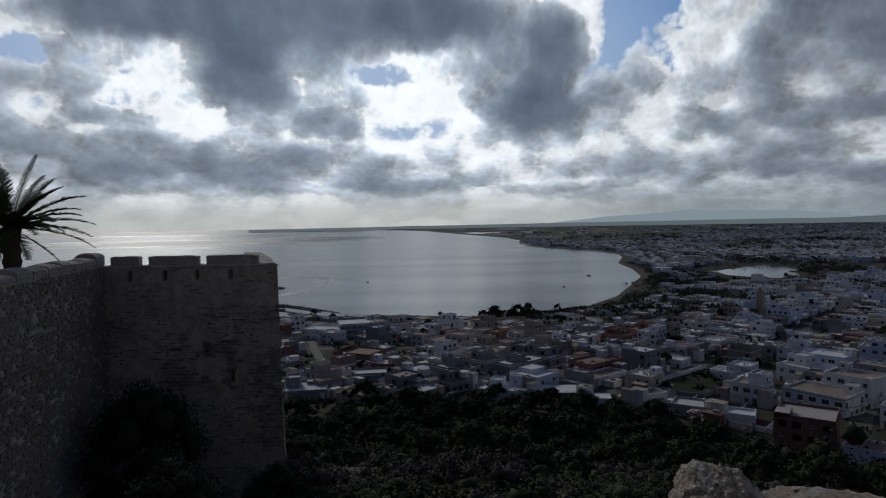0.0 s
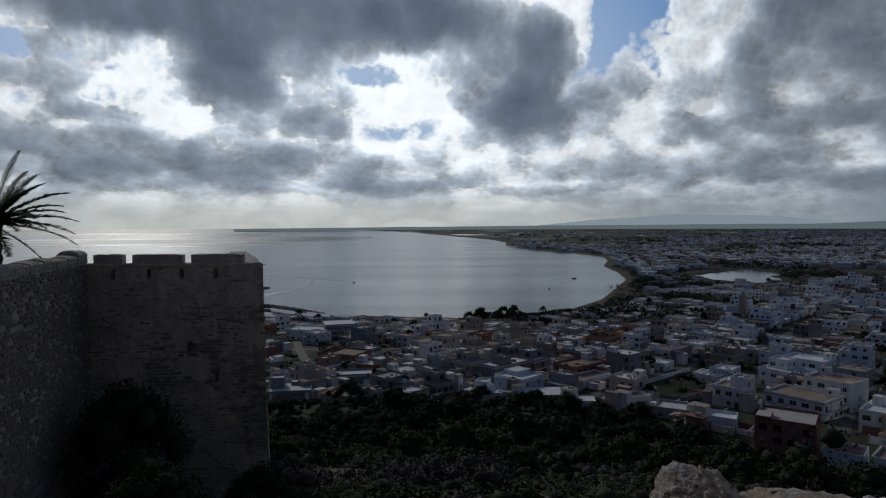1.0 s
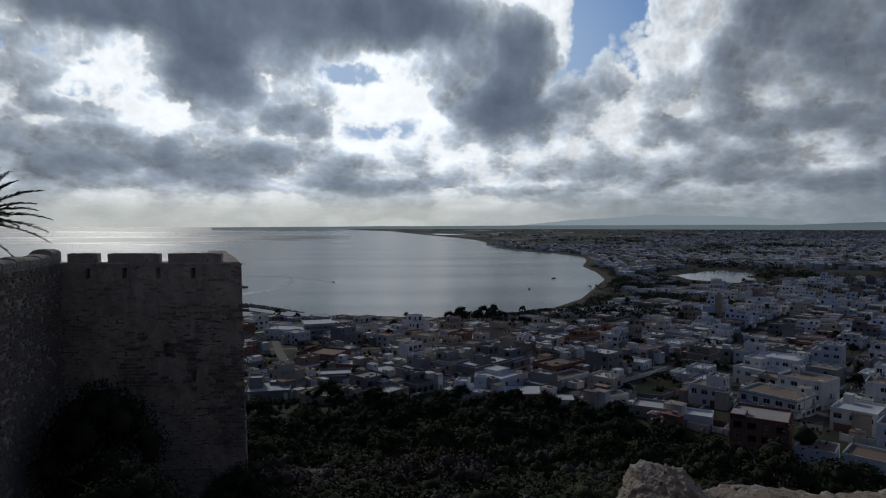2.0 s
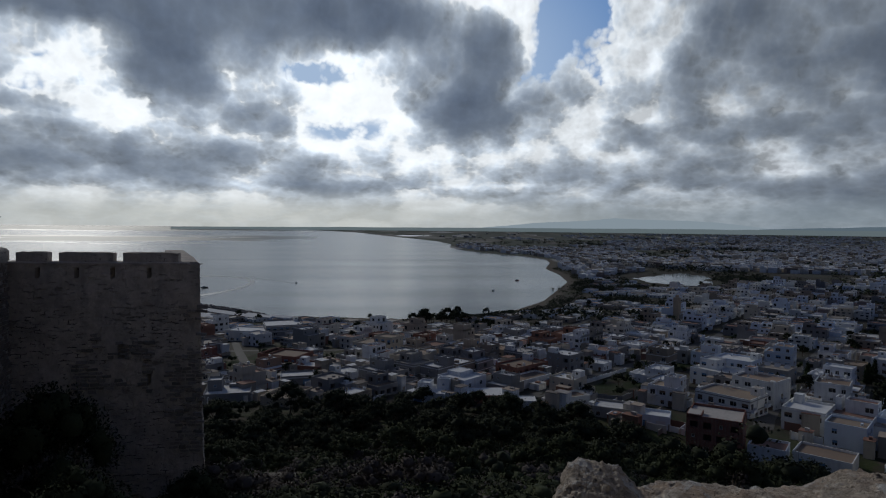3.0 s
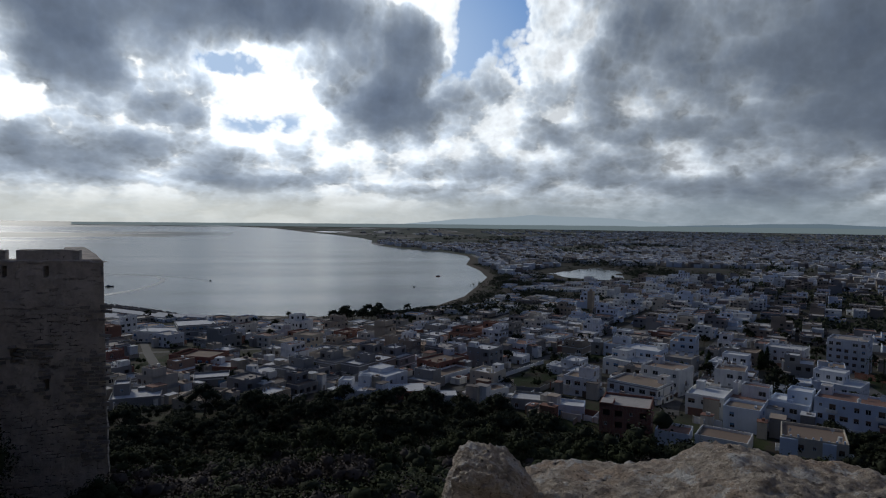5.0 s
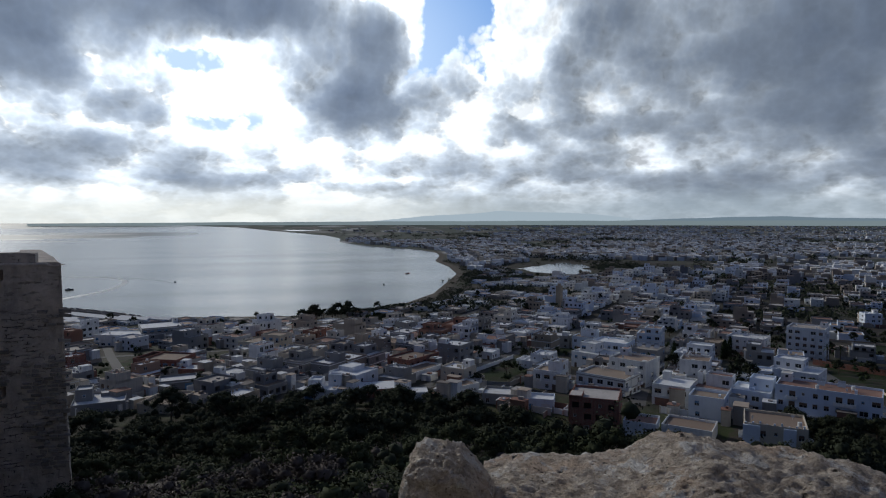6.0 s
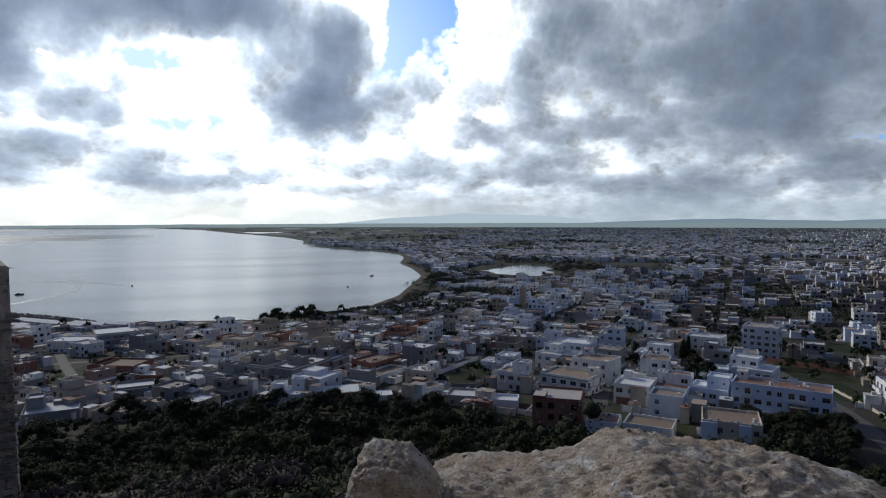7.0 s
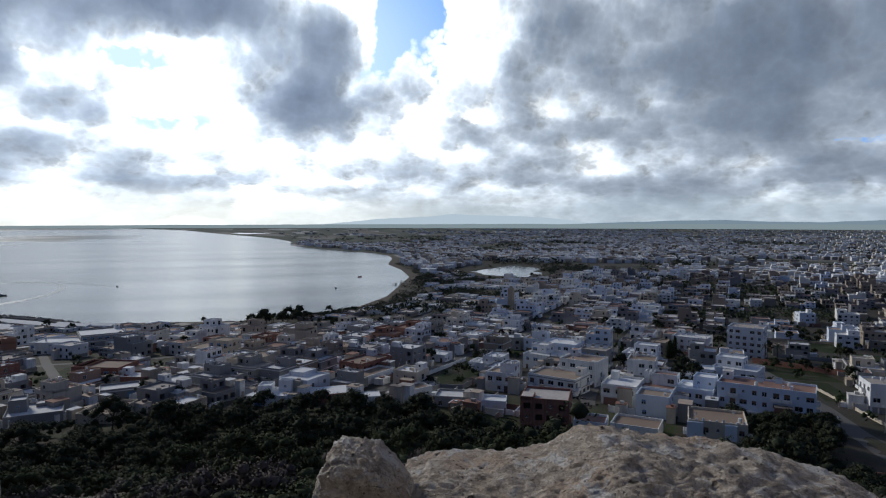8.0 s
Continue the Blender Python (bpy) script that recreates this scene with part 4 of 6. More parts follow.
class House:
    """Walls, roofs and openings of one house, in its own frame: x along the front, -y to the front, z up."""

    def __init__(self, seed, bare=False):
        self.rnd, self.bare = random.Random(seed), bare
        self.wall, self.roof, self.trim, self.windows, self.extra = Geo(), Geo(), Geo(), [], []

    def volume(self, x0, x1, y0, y1, z0, z1, sides="fblr", gap=2.9, parapet=0.75, ground=True, band=False, kinds=None):
        rnd = self.rnd
        levels = max(1, round((z1 - z0 - parapet) / STOREY))
        high = (z1 - parapet - z0) / levels
        faces = {"f": ((x0, y0), (1, 0), (0, -1), x1 - x0, 0), "r": ((x1, y0), (0, 1), (1, 0), y1 - y0, 90),
                 "b": ((x1, y1), (-1, 0), (0, 1), x1 - x0, 180), "l": ((x0, y1), (0, -1), (-1, 0), y1 - y0, 270)}
        for side, (o, u, nrm, length, turn) in faces.items():
            count = max(1, int(length / gap)) if side in sides and length > 2.4 else 0
            base = z0 - (2.5 if ground else 0)
            for level in range(levels):
                lo, holes = z0 + level * high, []
                for k in range(count):
                    mid = length * (k + 0.5) / count + rnd.uniform(-0.15, 0.15)
                    if rnd.random() < (0.08 if side == "f" else 0.35):
                        continue
                    if self.bare:
                        kind = rnd.choice(["void", "void", "window", "small"])
                    elif kinds:
                        kind = rnd.choice(kinds)
                    elif level == 0 and ground:
                        kind = rnd.choice(["window", "front_door", "garage", "window", "small"]) if side == "f" else rnd.choice(["window", "small"])
                    else:
                        kind = rnd.choice(["window", "window", "wide", "door", "small"])
                    w, h, sill = OPENINGS[kind]
                    w, h = min(w, length / count - 0.35), min(h, high - sill - 0.3)
                    if w < 0.5:
                        continue
                    depth = 1.1 if kind == "void" else 0.22
                    holes.append((mid, lo + sill, w, h, depth, kind))
                    p = Vector((o[0] + u[0] * mid - nrm[0] * 0.12, o[1] + u[1] * mid - nrm[1] * 0.12, lo + sill))
                    if kind != "void":
                        m = Matrix.Translation(p) @ pose(0, 0, 0, 0, 0, turn) @ Matrix.Diagonal((w / OPENINGS[kind][0], 1, h / OPENINGS[kind][1], 1))
                        self.windows.append((kind, m))
                    if kind == "door" and level > 0:
                        self.extra.append(("balcony", pose(p.x, p.y, p.z, 0, 0, turn)))
                wall_side(self.wall, o, u, nrm, length, lo if level else base, lo + high, holes)
            wall_side(self.wall, o, u, nrm, length, z1 - parapet, z1, ())
            if band:
                for level in range(1, levels + 1):
                    z, e = z0 + level * high, 0.12
                    a, b = Vector((*o, z)) - Vector((*u, 0)) * e, Vector((*o, z)) + Vector((*u, 0)) * (length + e)
                    m = Matrix.Translation(a) @ pose(0, 0, 0, 0, 0, turn)
                    self.trim.box(0, (b - a).length, -e, 0.02, -0.14, 0.14, m=m)
        t = 0.22
        for a, b, c, d in ((x0, x1, y0, y0 + t), (x0, x1, y1 - t, y1), (x0, x0 + t, y0 + t, y1 - t), (x1 - t, x1, y0 + t, y1 - t)):
            self.wall.face([(a, c, z1), (b, c, z1), (b, d, z1), (a, d, z1)])
        low = z1 - parapet
        self.wall.face([(x0 + t, y0 + t, low), (x0 + t, y0 + t, z1), (x1 - t, y0 + t, z1), (x1 - t, y0 + t, low)])
        self.wall.face([(x1 - t, y1 - t, low), (x1 - t, y1 - t, z1), (x0 + t, y1 - t, z1), (x0 + t, y1 - t, low)])
        self.wall.face([(x0 + t, y1 - t, low), (x0 + t, y1 - t, z1), (x0 + t, y0 + t, z1), (x0 + t, y0 + t, low)])
        self.wall.face([(x1 - t, y0 + t, low), (x1 - t, y0 + t, z1), (x1 - t, y1 - t, z1), (x1 - t, y1 - t, low)])
        self.roof.box(x0 + t * 0.9, x1 - t * 0.9, y0 + t * 0.9, y1 - t * 0.9, low - 0.15, low + 0.12)
        return self

    def build(self, label, m, wall_mat, roof_mat, trim_mat=None, category="house", group="houses of the town"):
        home = thing("house", label, category, m, group=group)
        part("wall", self.wall.mesh("wall", wall_mat, dark_void), home)
        part("roof", self.roof.mesh("roof", roof_mat), home)
        if self.trim.faces:
            part("trim", self.trim.mesh("trim", trim_mat or frame_white), home)
        pick = self.rnd.randrange(4)
        for kind, w in self.windows:
            name = {"front_door": "door", "garage": "garage_door", "door": "balcony_door"}.get(kind, "window")
            leaf_mesh, pane, shutter = WINDOWS[kind][pick if self.rnd.random() < 0.7 else self.rnd.randrange(4)]
            made = part(name, leaf_mesh, home, w)
            if pane:
                part("pane", pane, made)
            if shutter:
                part("shutter", shutter, made)
        for kind, w in self.extra:
            part(kind, EXTRAS[kind], home, w)
        return home

    def single(self, name, wall_mat, roof_mat):
        """The whole house as one mesh, for rows far off."""
        g = Geo()
        for src, slot in ((self.wall, 0), (self.roof, 1), (self.trim, 2)):
            i = len(g.verts)
            g.verts += src.verts
            g.faces += [tuple(i + k for k in f) for f in src.faces]
            g.slots += [slot if not (src is self.wall and s) else 3 for s in src.slots]
        for kind, m in self.windows:
            w, h, _ = OPENINGS[kind]
            g.face([tuple(m @ Vector(p)) for p in ((-w / 2, 0.02, 0), (w / 2, 0.02, 0), (w / 2, 0.02, h), (-w / 2, 0.02, h))], 3)
        return g.mesh(name, wall_mat, roof_mat, frame_white, glass)


def balcony_mesh():
    g = Geo()
    g.box(-1.3, 1.3, -1.25, -0.1, -0.16, 0.0)
    g.box(-1.3, 1.3, -1.25, -1.15, 0.0, 0.85), g.box(-1.3, -1.2, -1.15, -0.1, 0, 0.85), g.box(1.2, 1.3, -1.15, -0.1, 0, 0.85)
    return g.mesh("balcony", plaster_white)


def tank_mesh():
    g = Geo()
    g.tube([(0, 0, 0.5), (0, 0, 0.55), (0, 0, 1.5), (0, 0, 1.6)], [0.45, 0.5, 0.5, 0.2], 10)
    for x in (-0.35, 0.35):
        for y in (-0.35, 0.35):
            g.box(x - 0.05, x + 0.05, y - 0.05, y + 0.05, 0, 0.55)
    return g.mesh("water_tank", tank_white)


def dish_mesh():
    g = Geo()
    g.tube([(0, 0, 0), (0, 0, 0.9)], [0.03, 0.03], 5)
    rim = [(0.45 * math.cos(2 * math.pi * k / 12), -0.15 - 0.1, 1.0 + 0.45 * math.sin(2 * math.pi * k / 12)) for k in range(12)]
    for k in range(12):
        g.face([(0, -0.08, 1.0), rim[k], rim[(k + 1) % 12]])
        g.face([(0, -0.05, 1.0), rim[(k + 1) % 12], rim[k]])
    return g.mesh("satellite_dish", tank_white)


def panel_mesh():
    """A solar water heater: two tilted collectors with a tank behind them."""
    g = Geo()
    m = pose(0, 0, 0.3, 38, 0, 0)
    g.box(-1.0, -0.03, 0, 1.9, 0, 0.1, m=m), g.box(0.03, 1.0, 0, 1.9, 0, 0.1, m=m)
    g.tube([(-0.9, 1.6, 1.6), (0.9, 1.6, 1.6)], [0.25, 0.25], 8)
    g.box(-0.9, -0.84, 1.5, 1.6, 0, 1.5), g.box(0.84, 0.9, 1.5, 1.6, 0, 1.5)
    return g.mesh("solar_heater", steel)


def stair_mesh():
    h = House(77)
    h.volume(-1.5, 1.5, -1.7, 1.7, 0, 2.5, sides="f", parapet=0.15, ground=False, kinds=["small"])
    return h.single("stair_tower", plaster_white, roof_pale)


EXTRAS = {"balcony": balcony_mesh(), "water_tank": tank_mesh(), "satellite_dish": dish_mesh(), "solar_heater": panel_mesh(), "stair_tower": stair_mesh()}


def roof_things(h, x0, x1, y0, y1, z, tower=True):
    rnd = h.rnd
    # low walls, vents and stubs of unfinished columns
    for _ in range(rnd.randrange(1, 4)):
        x, y, a, b = rnd.uniform(x0 + 0.8, x1 - 1.8), rnd.uniform(y0 + 0.8, y1 - 1.8), rnd.uniform(0.3, 1.6), rnd.uniform(0.3, 1.4)
        h.wall.box(x, min(x + a, x1 - 0.3), y, min(y + b, y1 - 0.3), z - 0.2, z + rnd.uniform(0.3, 1.1))
    if h.bare or rnd.random() < 0.25:
        for px in (x0 + 0.3, (x0 + x1) / 2, x1 - 0.3):
            for py in (y0 + 0.3, y1 - 0.3):
                if rnd.random() < 0.7:
                    h.wall.box(px - 0.13, px + 0.13, py - 0.13, py + 0.13, z, z + rnd.uniform(0.9, 2.0))
    if tower and rnd.random() < 0.5 and x1 - x0 > 6 and y1 - y0 > 6:
        h.extra.append(("stair_tower", pose(rnd.choice([x0 + 1.9, x1 - 1.9]), y1 - 2.1, z)))
    if rnd.random() < 0.35:
        h.extra.append(("water_tank", pose(rnd.uniform(x0 + 1, x1 - 1), rnd.uniform(y0 + 1, y1 - 1), z)))
    if rnd.random() < 0.5:
        h.extra.append(("satellite_dish", pose(rnd.uniform(x0 + 1, x1 - 1), rnd.uniform(y0 + 1, y1 - 1), z, 0, 0, rnd.uniform(0, 360))))


def plain_house(seed, w, d, storeys, bare=False, step=True):
    """A flat-roofed town house, often with a smaller top storey set back on it."""
    h = House(seed, bare)
    rnd = h.rnd
    top = storeys * STOREY + 0.75
    h.volume(-w / 2, w / 2, -d / 2, d / 2, 0, top, sides="flr", band=rnd.random() < 0.4)
    if rnd.random() < 0.75:
        # a lower wing or closed yard beside the house
        side, dep = rnd.choice((-1, 1)), d * rnd.uniform(0.5, 0.95)
        a, b = (w / 2, w / 2 + rnd.uniform(2, 4)) if side > 0 else (-w / 2 - rnd.uniform(2, 4), -w / 2)
        h.volume(a, b, d / 2 - dep, d / 2, 0, rnd.choice((2.3, 3.4, 3.6)), sides="f", parapet=rnd.choice((0.4, 0.7, 1.6)))
    if step and rnd.random() < 0.6:
        f = rnd.uniform(0.4, 0.7)
        a, b = (-w / 2, -w / 2 + w * f) if rnd.random() < 0.5 else (w / 2 - w * f, w / 2)
        c = -d / 2 + d * rnd.uniform(0.0, 0.4)
        h.volume(a, b, c, d / 2, top - 0.63, top + STOREY * 0.9, sides="flr", ground=False)
        roof_things(h, a, b, c, d / 2, top + STOREY * 0.9 - 0.63, False)
    else:
        roof_things(h, -w / 2, w / 2, -d / 2, d / 2, top - 0.63)
    return h


def level_at(x, y):
    return float(land(x, y))


taken = []


def site(x, y, w, d, yaw):
    taken.append((x, y, 0.5 * math.hypot(w, d) * 0.86))
    return pose(x, y, level_at(x, y) - 0.2, 0, 0, yaw)


# ---- the nearest houses, one by one ----
def simple(seed, label, x, y, yaw, w, d, storeys, wall, roof=None, bare=False, band=False, gap=3.3, sides="flr", parapet=0.75, kinds=None, extras=True, trim=None):
    h = House(seed, bare)
    top = storeys * STOREY + parapet
    h.volume(-w / 2, w / 2, -d / 2, d / 2, 0, top, sides=sides, band=band, gap=gap, parapet=parapet, kinds=kinds)
    if extras:
        roof_things(h, -w / 2, w / 2, -d / 2, d / 2, top - parapet + 0.12)
    return h, lambda: h.build(label, site(x, y, w, d, yaw), wall, roof or roof_pale, trim)


def wing(h, x0, x1, y0, y1, base, storeys, sides="flr", parapet=0.7, gap=3.0, kinds=None, band=False):
    h.volume(x0, x1, y0, y1, base, base + storeys * STOREY + parapet, sides=sides, ground=False, parapet=parapet, gap=gap, kinds=kinds, band=band)


def build_near_houses():
    # long white apartment row with blue tint, in two heights
    h, done = simple(1, "long white three-storey apartment row with balconies", 158.3, 139.6, -53, 26, 11, 3, plaster_blue, roof_pale, gap=2.7, kinds=["window", "wide", "window", "door", "small"])
    h.extra += [("solar_heater", pose(-2, 1, 9.3)), ("solar_heater", pose(3, 2, 9.3)), ("water_tank", pose(6, 0, 9.3))]
    done()
    h, done = simple(2, "white two-storey house wing with a row of windows", 146.6, 155.6, -53, 11, 11, 2, plaster_blue, roof_pale, gap=2.4, kinds=["window", "wide", "window"])
    wing(h, -1, 5.5, -1, 5.5, 6.2, 1, gap=2.2, kinds=["small", "window"])
    done()
    # beige block with white corner bays
    h, done = simple(3, "beige apartment block with white corner bays and bare roof", 118.5, 119.0, -42, 13.2, 12, 3, plaster_cream, roof_brown, gap=2.6, kinds=["window", "small", "door", "window"], extras=False, trim=plaster_blue)
    for a, b in ((-6.85, -3.2), (1.6, 4.2)):
        h.trim.box(a, b, -6.5, -5.95, -1, 9.5)
        for z in (1.2, 4.3, 7.3):
            h.trim.box(a + 0.9, b - 0.9, -6.56, -6.5, z - 0.1, z + 0.0)
    for k in range(9):
        h.trim.box(-6.4 + 1.5 * k, -6.0 + 1.5 * k, -5.9, -5.6, 9.7, 10.0 + 0.25 * (k % 3))
    h.extra += [("satellite_dish", pose(4, 3, 9.3)), ("satellite_dish", pose(-5, -2, 9.3, 0, 0, 60)), ("water_tank", pose(5, -4, 9.3))]
    done()
    # white villa with stepped terraces
    h, done = simple(4, "white villa with arched ground floor and stepped terraces", 126.0, 166.0, -49, 11, 13, 2, plaster_white, roof_white, gap=3.0, extras=False, band=True)
    wing(h, -4.5, -2.2, 2.5, 5.5, 6.2, 0.8, sides="", parapet=0.2)
    done()
    h, done = simple(5, "white three-storey house with deep roof terraces", 136.5, 161.0, -51, 10.5, 11, 2, plaster_white, roof_pale, gap=2.8, extras=False, kinds=["door", "wide", "window"])
    wing(h, -2.5, 5.25, 0.5, 5.5, 6.2, 1, kinds=["wide", "door"])
    wing(h, -5.2, -3.6, 1.5, 5.5, 6.2, 1, kinds=["small"])
    done()
    h, done = simple(6, "white two-storey house with dark upper window band", 125.8, 150.5, -49, 9.5, 8.5, 2, plaster_blue, roof_brown, gap=3.2, kinds=["wide", "window"])
    done()
    h, done = simple(7, "low white house with a wide shop opening", 109.5, 138.0, -48, 12.5, 9.5, 1, plaster_white, roof_brown, gap=3.2, kinds=["wide", "garage", "window"], extras=False)
    done()
    h, done = simple(8, "low flat white shed with cluttered roof", 98.5, 143.5, -42, 8.5, 8, 1, plaster_white, roof_pale, gap=3.5, extras=False)
    done()
    # unfinished brick building
    h, done = simple(9, "unfinished red brick building with grey concrete side", 89.5, 152.0, -36, 13, 12.5, 3, brick_red, roof_pale, bare=True, gap=3.0, extras=False)
    wing(h, -6.5, -3.0, -6.25, -1.0, 9.2, 0.3, sides="", parapet=0.1)
    wing(h, 6.4, 6.7, -6.3, 6.3, 0, 3, sides="", parapet=0.3)
    done()
    h, done = simple(10, "white two-storey house with grey bands and brown roof", 115.0, 187.0, -56, 17.5, 13, 2, plaster_white, roof_brown, band=True, gap=3.0, kinds=["wide", "wide", "door"], extras=False, trim=concrete)
    h.extra += [("water_tank", pose(-4, 4, 6.3)), ("stair_tower", pose(6.5, 4, 6.2))]
    done()
    h, done = simple(11, "white three-storey house with projecting balconies", 131.5, 196.5, -58, 14, 12, 3, plaster_white, roof_pale, gap=3.2)
    done()
    h, done = simple(12, "grey concrete block house with blind walls", 103.5, 207.0, -50, 10, 12, 2, concrete, roof_white, gap=5.0, sides="f", kinds=["small"])
    done()
    h, done = simple(13, "long white house with plain walls and low parapet", 136.5, 228.0, -58, 20, 13, 2, plaster_white, roof_pale, gap=4.0)
    wing(h, -9, -2, -1, 6.3, 6.2, 1)
    done()
    h, done = simple(14, "white house with blue-tinted upper storeys", 150.0, 240.0, -52, 15, 12, 3, plaster_blue, roof_white, gap=3.0)
    done()
    # terrace along the street
    for k in range(7):
        s = (k - 3) * 12.2
        x, y = 130.5 + s * math.cos(radians(43)) - 3.0, 298.0 + s * math.sin(radians(43)) + 3.5
        h, done = simple(20 + k, "white two-storey terrace house on the street", x, y, 43, 12.0, 10, 2 if k % 3 else 1, plaster_white if k % 2 else plaster_mixed, roof_pale, gap=2.8)
        done()
    h, done = simple(30, "three-storey concrete house with dark open windows", 79.5, 248.0, 40, 11, 11, 3, concrete, roof_white, bare=True, gap=2.8)
    done()
    h, done = simple(31, "long low white house with small blue-framed windows", 57.0, 226.0, 37, 22, 8, 1, plaster_white, roof_brown, gap=3.2, kinds=["window", "small"], extras=False)
    done()
    h, done = simple(32, "unfinished two-storey red brick house with open terrace", 59.5, 240.5, 36, 19, 11, 2, brick_red, roof_brown, bare=True, gap=3.4)
    done()
    h, done = simple(33, "white plastered house with raised gable walls", 31.5, 213.5, 42, 12, 12, 2, plaster_white, roof_white, gap=4.5, kinds=["small", "window"], extras=False)
    wing(h, -1, 6, 0, 6, 6.2, 0.4, sides="", parapet=0.3)
    done()
    h, done = simple(34, "red brick shed with a pale flat roof", 37.5, 201.5, -5, 12.8, 10.5, 1, brick_red, roof_white, gap=4.0, parapet=0.2, kinds=["small"], sides="f", extras=False)
    done()
    h, done = simple(35, "small low white shed at the edge of the trees", 47.5, 192.5, -9, 9.0, 6, 1, plaster_white, roof_white, parapet=0.25, gap=4.0, extras=False)
    done()
    h, done = simple(36, "white house with stepped parapets and an outside stair", 20.5, 205.5, -20, 10.5, 11, 1, plaster_white, roof_white, gap=3.0, extras=False)
    wing(h, -5.2, -1.0, 0, 5.4, 3.1, 0.6, sides="")
    wing(h, 1.0, 5.2, 2, 5.4, 3.1, 1, sides="f", kinds=["small"])
    done()
    h, done = simple(37, "low beige house with an empty flat roof", -27.0, 205.5, -24, 10, 15, 1, plaster_cream, roof_brown, gap=4.0, extras=False)
    done()
    h, done = simple(38, "grey house with a dark blind wall and pale roof", -47.0, 213.0, 8, 14.5, 14, 1, concrete, roof_pale, gap=6.0, sides="", extras=False)
    wing(h, -6.5, -2.0, -1, 5, 3.1, 1, sides="f", kinds=["small"])
    wing(h, 0, 6.0, 3, 6, 3.1, 0.3, sides="", parapet=0.2)
    done()
    h, done = simple(39, "white house with arched upper windows and a shop below", -73.0, 392.0, -16, 26, 16, 2, plaster_white, roof_white, gap=3.2, kinds=["wide", "window", "door"])
    done()
    h, done = simple(40, "grey three-storey market building with long glazed bands", -55.0, 398.0, 14, 22, 22, 3, concrete, roof_pale, gap=3.4, band=True, kinds=["wide", "wide"])
    done()
    h, done = simple(41, "dark rendered house with a narrow white roof edge", -27.5, 239.0, 8, 12.5, 9, 1, concrete, roof_pale, gap=5.0, sides="f", trim=frame_white, band=True, extras=False)
    done()
    h, done = simple(42, "red and cream house block with white corner", -36.5, 275.5, -26, 18.5, 14, 2, brick_red, roof_brown, gap=3.0, extras=False)
    wing(h, -9.5, -5.0, -7.3, 6, 0, 2, parapet=0.9)
    done()
    h, done = simple(43, "red-walled house with a pale flat roof", -24.5, 262.0, -22, 13, 10, 1, brick_red, roof_pale, gap=3.6)
    done()
    h, done = simple(44, "cream house with tall blank side wall", 18.0, 263.5, -34, 17, 11, 2, plaster_cream, roof_brown, gap=5.0, sides="l")
    wing(h, 0, 8.4, -5.4, 5.4, 6.2, 0.5, sides="")
    done()
    h, done = simple(45, "cream three-storey house with terraced balconies", 3.5, 310.0, -38, 20, 15, 2, plaster_cream, roof_brown, gap=3.2)
    wing(h, -1, 9.8, -2, 7.4, 6.2, 1)
    done()
    h, done = simple(46, "white five-storey apartment building with balconies", 255.0, 237.0, -56, 16, 14, 5, plaster_white, roof_pale, gap=3.0, kinds=["door", "wide", "window"])
    done()
    h, done = simple(47, "white apartment building with grey side walls", 231.0, 249.0, -56, 17, 13, 3, plaster_mixed, roof_pale, gap=3.0)
    done()
    h, done = simple(48, "white four-storey house with open balconies", 203.0, 134.5, -38, 11, 11, 3, plaster_white, roof_pale, gap=3.0, kinds=["wide", "door"])
    done()
    h, done = simple(49, "large house with a blank grey rendered side wall", 208.0, 119.0, -38, 14, 14, 3, plaster_cream, roof_pale, gap=7.0, sides="", extras=False)
    done()
    h, done = simple(50, "white house with stepped upper floors and railings", 190.5, 181.0, -60, 16, 13, 2, plaster_white, roof_white, gap=2.8)
    wing(h, -8, 2, -1, 6, 6.2, 1)
    done()
    h, done = simple(51, "pale blue house standing alone on open ground", 424.0, 341.0, -30, 11, 10, 3, plaster_blue, roof_white, gap=3.0)
    done()
    h, done = simple(52, "white two-part house on open ground", 405.0, 294.0, -38, 15, 11, 2, plaster_blue, roof_white, gap=3.0)
    wing(h, -7, -2, -3, 5, 6.2, 1)
    done()
    h, done = simple(53, "tan two-storey house with a recessed terrace", 214.0, 258.0, -50, 14, 12, 2, plaster_tan, roof_brown, gap=3.0, bare=True)
    done()
    h, done = simple(54, "dark brown apartment house with a row of roof heaters", 152.0, 218.0, -52, 11, 11, 3, concrete, roof_pale, gap=2.8, kinds=["door", "wide"], extras=False)
    h.extra += [("solar_heater", pose(-3.5, 0, 9.3)), ("solar_heater", pose(0, 0, 9.3)), ("solar_heater", pose(3.5, 0, 9.3))]
    done()
    h, done = simple(55, "white house with many small terraces", 178.0, 222.0, -52, 14, 12, 2, plaster_white, roof_white, gap=2.8)
    wing(h, -3, 6.8, -1, 6, 6.2, 1)
    done()
    h, done = simple(56, "low white house beside the red garden wall", 66.0, 197.0, 20, 8, 7, 1, plaster_white, roof_brown, gap=3.0, extras=False)
    done()
    h, done = simple(57, "grey low house with a patched flat roof", 74.0, 182.0, -30, 12, 9, 1, concrete, roof_pale, gap=4.0, extras=False)
    done()
    h, done = simple(58, "white low house with a pale blue edge", 82.0, 172.0, -30, 9, 7, 1, plaster_blue, roof_white, gap=4.0, extras=False)
    done()


build_near_houses()
# a clearing round the lamp in the woods
taken += [(17.6, 108.0, 4.0), (16.7, 102.5, 4.0)]

